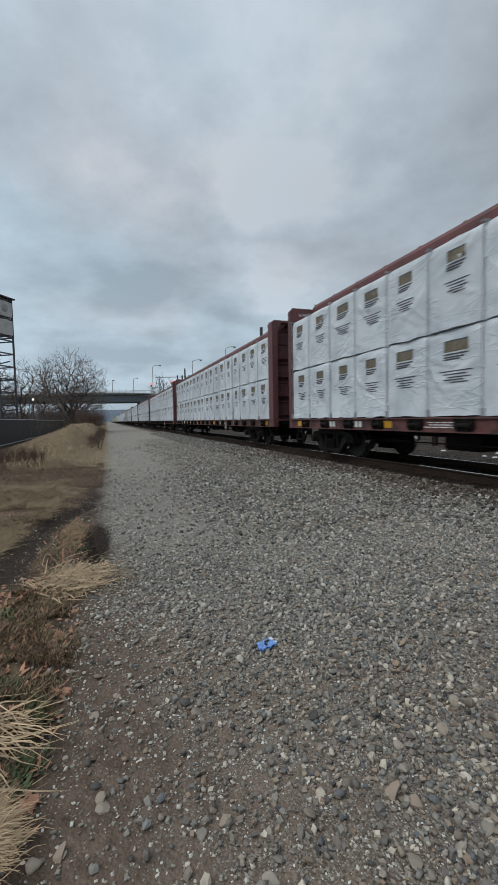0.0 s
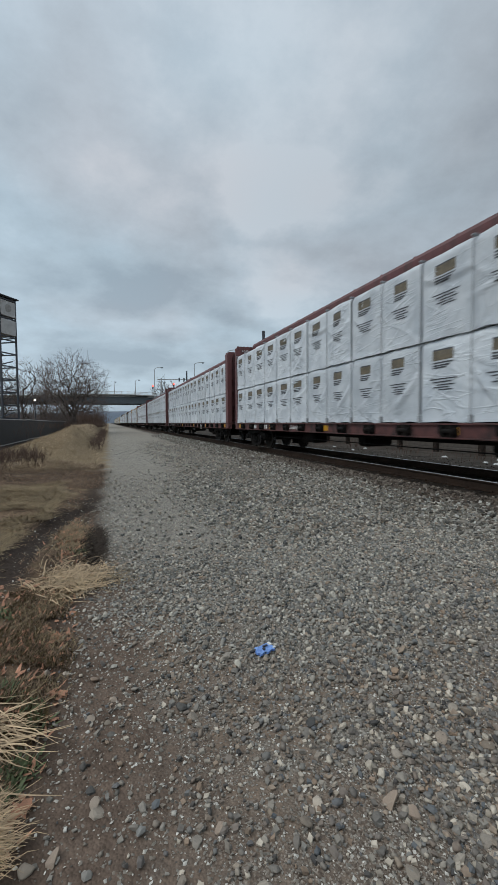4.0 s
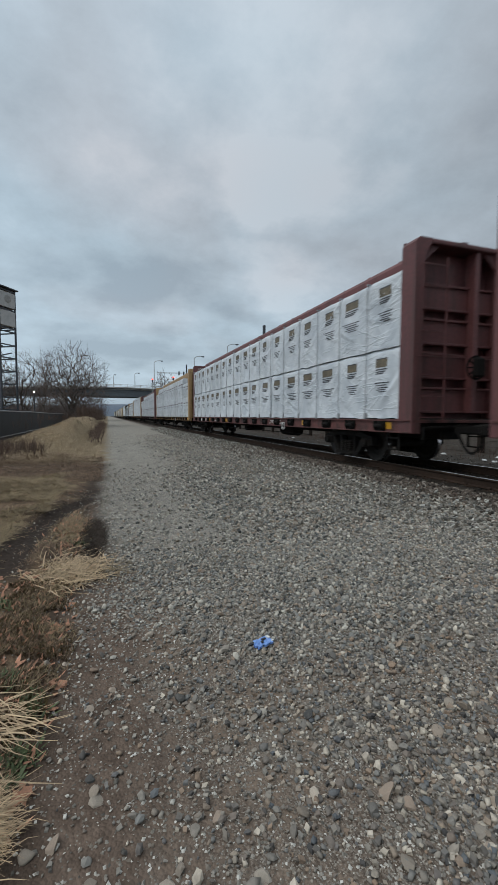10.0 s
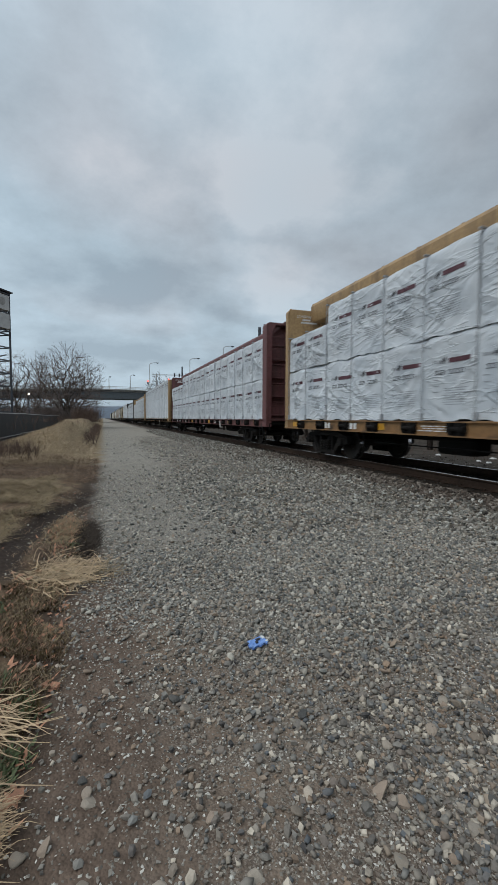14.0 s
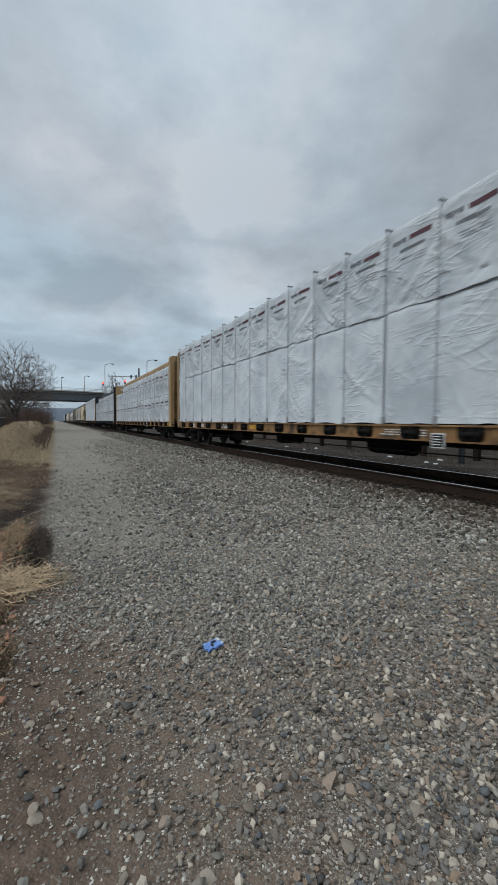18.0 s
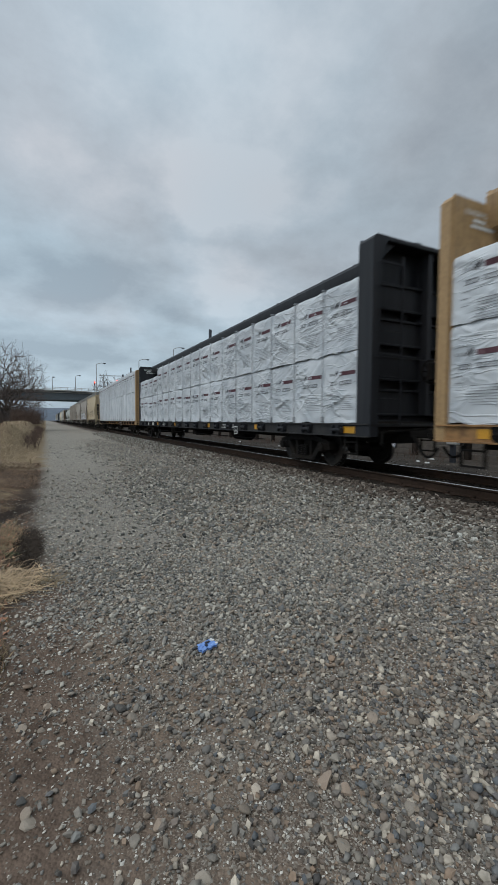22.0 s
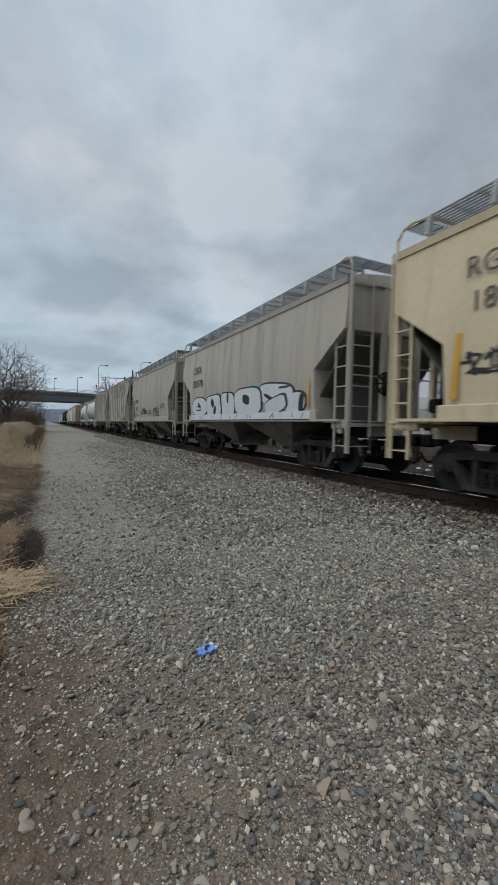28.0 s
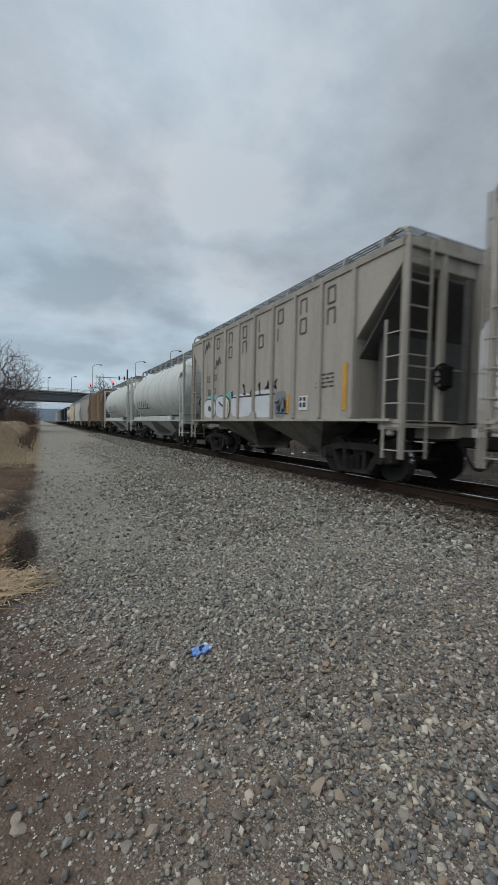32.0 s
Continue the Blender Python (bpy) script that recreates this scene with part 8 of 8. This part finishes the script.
        m = pose(x, y, gz(x, y) - sz * 0.16, rs.uniform(-8, 8), rs.uniform(-8, 8), rs.uniform(0, 360)) @ Matrix.Diagonal((sz, sz, sz * rs.uniform(0.6, 0.95), 1))
        part("stone", kinds[rs.randint(10)], GROUND, m)
    named = ((1.21, 1.50, 0.085), (1.03, 1.31, 0.10), (1.08, 1.24, 0.08), (1.67, 1.64, 0.075), (1.72, 1.60, 0.095), (-0.23, 1.93, 0.05), (0.27, 1.40, 0.085), (0.36, 1.42, 0.07),
             (-0.12, 2.19, 0.065), (-0.11, 2.52, 0.07), (-0.29, 1.48, 0.085), (-0.21, 1.49, 0.075), (-0.10, 1.74, 0.055), (-0.08, 1.67, 0.06), (0.06, 1.52, 0.06), (1.37, 1.72, 0.07),
             (1.25, 1.02, 0.09), (0.75, 1.40, 0.07), (-0.02, 2.05, 0.045), (0.11, 2.35, 0.06), (1.55, 1.35, 0.06), (1.42, 1.12, 0.08), (0.93, 1.06, 0.09), (0.15, 1.22, 0.08))
    for i, (x, y, sz) in enumerate(named):
        sz *= 0.8
        m = pose(x, y, gz(x, y) - sz * 0.10, 0, 0, 40 * i) @ Matrix.Diagonal((sz, sz * 0.95, sz * 0.75, 1))
        part("stone", kinds[i % 10], GROUND, m)


build_gravel()


# ---- crushed blue packet ----
def build_packet():
    p = new("crushed_packet")
    p.matrix_basis = pose(0.93, 2.46, gz(0.93, 2.46) + 0.024, 4, -3, 12) @ Matrix.Diagonal((1.1, 0.85, 1, 1))
    tagged(p, "crushed bright blue plastic packet lying on the gravel", "litter")

    def sheet(s):
        r = random.Random(4)
        n = 7
        rows = [[(-0.055 + 0.11 * i / n + r.uniform(-0.008, 0.008), -0.045 + 0.09 * j / n + r.uniform(-0.004, 0.004), 0.010 + r.uniform(-0.004, 0.006)) for i in range(n + 1)] for j in range(n + 1)]
        vs = [q for row in rows for q in row]
        lo = [(x, y, z - 0.012) for x, y, z in vs]
        fs = []
        for j in range(n):
            for i in range(n):
                a = j * (n + 1) + i
                fs.append((a, a + 1, a + n + 2, a + n + 1))
                b = a + len(vs)
                fs.append((b, b + n + 1, b + n + 2, b + 1))
        s.add(vs + lo, fs)
    part("wrapper", shared("packet", sheet, M["blue"], 0), p)
    part("pale_flap", shared("packet_flap", lambda s: s.box((0.048, 0.016, 0.018), (0.016, 0.03, 0.006)).box((0.05, -0.03, 0.016), (0.02, 0.010, 0.006)), M["litter"]), p, pose(0, 0, 0, 8, 5, 12))
    part("torn_edge", shared("packet_edge", lambda s: s.box((0.01, 0.012, 0.019), (0.03, 0.014, 0.006)).box((-0.01, -0.012, 0.018), (0.014, 0.02, 0.006)).box((-0.07, 0.02, 0.008), (0.04, 0.02, 0.008)), M["black_paint"]), p)


build_packet()


# ---- grass, leaves and weeds on the verge ----
def blades(name, pts, lmin, lmax, wmin, wmax, lean, material, label, seed, droop=0.5, category="grass", aim=None):
    """Bent blades, three quads each, in one mesh."""
    rs = np.random.RandomState(seed)
    n = len(pts)
    ln = rs.uniform(lmin, lmax, n); w = rs.uniform(wmin, wmax, n)
    a = rs.uniform(0, 6.283, n) if aim is None else rs.normal(aim[0], aim[1], n)
    d = np.stack([np.cos(a), np.sin(a)], 1)
    side = np.stack([-d[:, 1], d[:, 0]], 1)
    lean_ = np.abs(rs.normal(lean, 0.3, n))
    rows = []
    for k, t in enumerate((0.0, 0.4, 0.75, 1.0)):
        out = ln * (np.sin(lean_) * t + droop * 0.35 * t * t)
        up = ln * (np.cos(lean_) * t - droop * 0.45 * t * t * t)
        c = pts[:, :2] + d * out[:, None]
        z = np.maximum(pts[:, 2] + up, pts[:, 2] + 0.004 + 0.01 * k)
        ww = w * (1.0, 0.9, 0.6, 0.08)[k] / 2
        rows.append(np.concatenate([c - side * ww[:, None], z[:, None]], 1))
        rows.append(np.concatenate([c + side * ww[:, None], z[:, None] + 0.001], 1))
    v = np.stack(rows, 1)
    base = (np.arange(n) * 8)[:, None]
    f = np.concatenate([base + np.array([[0, 1, 3, 2]]), base + np.array([[2, 3, 5, 4]]), base + np.array([[4, 5, 7, 6]])], 0)
    me = bpy.data.meshes.new(name)
    me.vertices.add(n * 8); me.vertices.foreach_set("co", v.reshape(-1).astype(np.float32))
    me.loops.add(len(f) * 4); me.loops.foreach_set("vertex_index", f.reshape(-1).astype(np.int32))
    me.polygons.add(len(f)); me.polygons.foreach_set("loop_start", np.arange(0, len(f) * 4, 4, dtype=np.int32))
    me.update(calc_edges=True)
    me.materials.append(M[material])
    return tagged(new(name, me), label, category, kind="stuff")


def on_ground(x, y):
    return np.stack([x, y, ground_z(x, y)], 1)


def build_verge():
    rs = np.random.RandomState(17)

    def gauss_tuft(x, y, sx, sy, n):
        return on_ground(rs.normal(x, sx, n), rs.normal(y, sy, n))
    def fan_tuft(x, y, sx, sy, n):
        """Roots of a clump, thickest in the middle."""
        q = rs.normal(0, 1, (n, 2))
        return on_ground(x + sx * q[:, 0], y + sy * q[:, 1])
    # flattened clump of broad pale straw
    blades("straw_clump", fan_tuft(-0.36, 4.22, 0.12, 0.15, 560), 0.10, 0.27, 0.006, 0.012, 1.25, "straw", "flattened clump of broad pale dry grass on the verge", 1, 0.95)
    blades("straw_clump", fan_tuft(-0.46, 3.92, 0.13, 0.10, 170), 0.10, 0.26, 0.006, 0.012, 1.2, "straw", "flattened clump of broad pale dry grass on the verge", 8, 0.95)
    blades("straw_fringe", fan_tuft(-0.12, 4.12, 0.10, 0.10, 70), 0.10, 0.28, 0.004, 0.009, 1.35, "straw_dull", "stray straw at the gravel edge", 2, 0.95)
    blades("long_grass_clump", fan_tuft(-0.62, 2.12, 0.05, 0.10, 80), 0.16, 0.34, 0.005, 0.010, 0.85, "straw", "arching clump of long pale dry grass", 3, 1.25, aim=(-0.5, 0.6))
    blades("fine_grass_clump", fan_tuft(-0.53, 1.58, 0.05, 0.08, 1500), 0.07, 0.17, 0.002, 0.004, 0.75, "straw", "fine tuft of pale dry grass", 4, 0.9, aim=(-0.35, 0.75))
    # dull matted grass on the flat below the bank
    n = 60000
    x, y = rs.uniform(-4.8, -0.75, n), 4.2 + 7.4 * rs.uniform(0, 1, n) ** 1.15
    k = (x < -0.92 + 0.25 * ripple(x, y, 22, 2.2) + 0.12 * ripple(x, y, 25, 7.0)) & (ripple(x, y, 21, 1.8) + 0.5 * ripple(x, y, 24, 6.0) + 0.55 > 0) & (y < 10.6 + 0.8 * ripple(x, y, 28, 1.5)) & (np.abs(x - rut_x(y) + 0.06 * ripple(x, y, 35, 6.0)) > 0.2 * smoothstep(10.0, 8.6, y))
    blades("verge_grass", on_ground(x[k], y[k]), 0.07, 0.20, 0.004, 0.009, 1.15, "straw_dull", "matted dull dry grass", 5, 0.8)
    n = 38000
    x, y = rs.uniform(-5.4, -0.45, n), 12.4 + 31 * rs.uniform(0, 1, n) ** 1.6
    k = y > 14.6 + 1.1 * ripple(x, y, 29, 1.4) + 0.5 * ripple(x, y, 30, 5.0)
    x, y = x[k], y[k]
    blades("bank_grass", on_ground(x, y), 0.08, 0.24, 0.006, 0.014, 1.0, "straw_bank", "dry tan grass covering the bank", 6, 0.8)
    # brown litter at the foot of the bank and beside the rut
    n = 16000
    x, y = rs.uniform(-4.4, -0.15, n), rs.uniform(10.0, 16.0, n)
    k = ripple(x, y, 31, 1.7) + 0.4 * ripple(x, y, 32, 6.0) > -0.5
    blades("foot_litter", on_ground(x[k], y[k]), 0.05, 0.18, 0.006, 0.014, 1.1, "thatch", "brown dead stalks and leaves at the foot of the bank", 11, 0.8)
    n = 1100
    x, y = rs.normal(-0.50, 0.09, n), rs.normal(5.7, 0.5, n)
    blades("leaf_litter_stalks", on_ground(x, y), 0.04, 0.14, 0.004, 0.012, 1.2, "straw_dull", "dull straw among crumbled leaves", 15, 0.8)
    n = 420
    x, y = rs.normal(-0.46, 0.10, n), rs.normal(5.7, 0.5, n)
    blades("leaf_litter", on_ground(x, y), 0.03, 0.07, 0.010, 0.024, 1.2, "dead_leaf", "reddish brown litter of crumbled leaves", 12, 0.6, "leaf litter")
    n = 6500
    x, y = rs.normal(-0.2, 0.055, n), rs.normal(5.35, 0.36, n)
    blades("rotted_weed_mat", on_ground(x, y), 0.03, 0.11, 0.003, 0.008, 0.8, "rotted", "dark mat of rotted weeds by the gravel", 9, 0.7)
    n = 15000
    x, y = rs.uniform(-3.2, 0.05, n), 4.3 + 10.5 * rs.uniform(0, 1, n) ** 1.2
    k = (x < -0.1 - 0.25 * rs.uniform(0, 1, n)) & (ripple(x, y, 27, 3.0) > -0.35) & ((np.abs(x - rut_x(y)) > 0.16) | (y > 9) | (rs.uniform(0, 1, n) < 0.15))
    blades("mud_litter", on_ground(x[k], y[k]), 0.02, 0.08, 0.004, 0.012, 1.3, "thatch", "scraps of dead stalk and leaf over the mud", 10, 0.8)
    # turf of moss, thatch and short grass beside the dirt lane
    n = 40000
    x, y = rs.uniform(-1.7, -0.1, n), rs.uniform(1.5, 3.9, n)
    edge = -0.27 - 0.10 * smoothstep(2.3, 1.7, y) + 0.07 * ripple(x, y, 23, 4.0) + 0.05 * ripple(x, y, 33, 13.0)
    k = (x < edge) & (rs.uniform(0, 1, n) < 0.25 + 0.75 * smoothstep(0, 0.14, edge - x)) & (ripple(x, y, 36, 9.0) > -0.42)
    x, y = x[k], y[k]
    pick = rs.uniform(0, 1, len(x)) + 0.5 * ripple(x, y, 34, 7.0)
    for lo, hi, name, material, label, sd, size in ((-9, 0.36, "moss_turf", "moss", "low olive brown moss and turf", 7, (0.010, 0.034)), (0.36, 0.80, "brown_thatch", "thatch", "dark brown dead thatch on the dirt", 13, (0.012, 0.045)), (0.80, 9, "straw_bits", "straw_dull", "short bits of dry straw in the turf", 14, (0.02, 0.06))):
        k = (pick >= lo) & (pick < hi)
        blades(name, on_ground(x[k], y[k]), *size, 0.003, 0.009, 1.35, material, label, sd, 0.8)
    n = 700
    x, y = rs.uniform(-1.3, -0.30, n), rs.uniform(1.5, 3.9, n)
    blades("leaf_scraps", on_ground(x, y), 0.015, 0.05, 0.010, 0.026, 1.35, "dead_leaf", "torn scraps of brown leaf in the turf", 16, 0.5, "leaf litter")
    for i, (cx, cy, num) in enumerate(((-0.39, 1.90, 110), (-0.41, 2.27, 80), (-0.58, 2.5, 50), (-0.75, 3.5, 40), (-0.34, 5.05, 60))):
        blades("green_weed", gauss_tuft(cx, cy, 0.045, 0.06, num), 0.03, 0.07, 0.010, 0.020, 0.8, "green_leaf", "small patch of low green weeds", 30 + i, 0.4, "weed")
    # fallen leaves
    def leaf(s):
        pts = [(0, -0.5), (0.28, -0.32), (0.22, -0.1), (0.5, 0.05), (0.25, 0.15), (0.2, 0.4), (0, 0.5), (-0.22, 0.35), (-0.2, 0.12), (-0.48, 0.08), (-0.24, -0.12), (-0.26, -0.35)]
        vs = [(0, 0, 0.06)] + [(x_, y_, 0.10 * abs(x_) + 0.06 * math.sin(7 * y_ + 3 * x_)) for x_, y_ in pts]
        s.add(vs, [(0, 1 + i, 1 + (i + 1) % 12) for i in range(12)])
    lm = [shared(f"leaf_{c}", leaf, M["dead_leaf"], 0) for c in ("a",)]
    lx = np.concatenate([rs.uniform(-1.0, -0.25, 110), rs.uniform(-2.4, -0.4, 110)])
    ly = np.concatenate([rs.uniform(1.6, 4.2, 110), rs.uniform(4, 13, 110)])
    fixed = ((-0.33, 2.46), (-0.28, 2.43), (-0.49, 2.21), (-0.58, 3.21), (-0.35, 1.72), (-0.40, 3.05), (-0.37, 3.12), (-0.30, 3.45), (-0.53, 2.30))
    for j, (x, y) in enumerate(list(fixed) + list(zip(lx, ly))):
        sz = rs.uniform(0.03, 0.065) if j > len(fixed) else rs.uniform(0.07, 0.105)
        thing("fallen_leaf", lm[0], pose(x, y, gz(x, y) + 0.012, rs.uniform(-20, 20), rs.uniform(-20, 20), rs.uniform(0, 360)) @ Matrix.Diagonal((sz, sz, sz, 1)),
                   "curled brown dead leaf on the verge", "leaf", "fallen leaves on the verge")


build_verge()


# ---- motion ----
def motions():
    """The train rolls past; its wheels turn with it."""
    times = [i * 2.0 for i in range(17)]
    for car, y, x in CARS:
        walk(car, [(t, pose(x, y - travelled(t), BODY_Z)) for t in times])
    step = 1 / 15                     # under 90 degrees of turn from row to row
    n = int(32 / step)
    for w, y in WHEELSETS:
        walk(w, [(i * step, pose(0, y, 0.425, math.degrees(travelled(i * step) / 0.425))) for i in range(n + 1)])


motions()
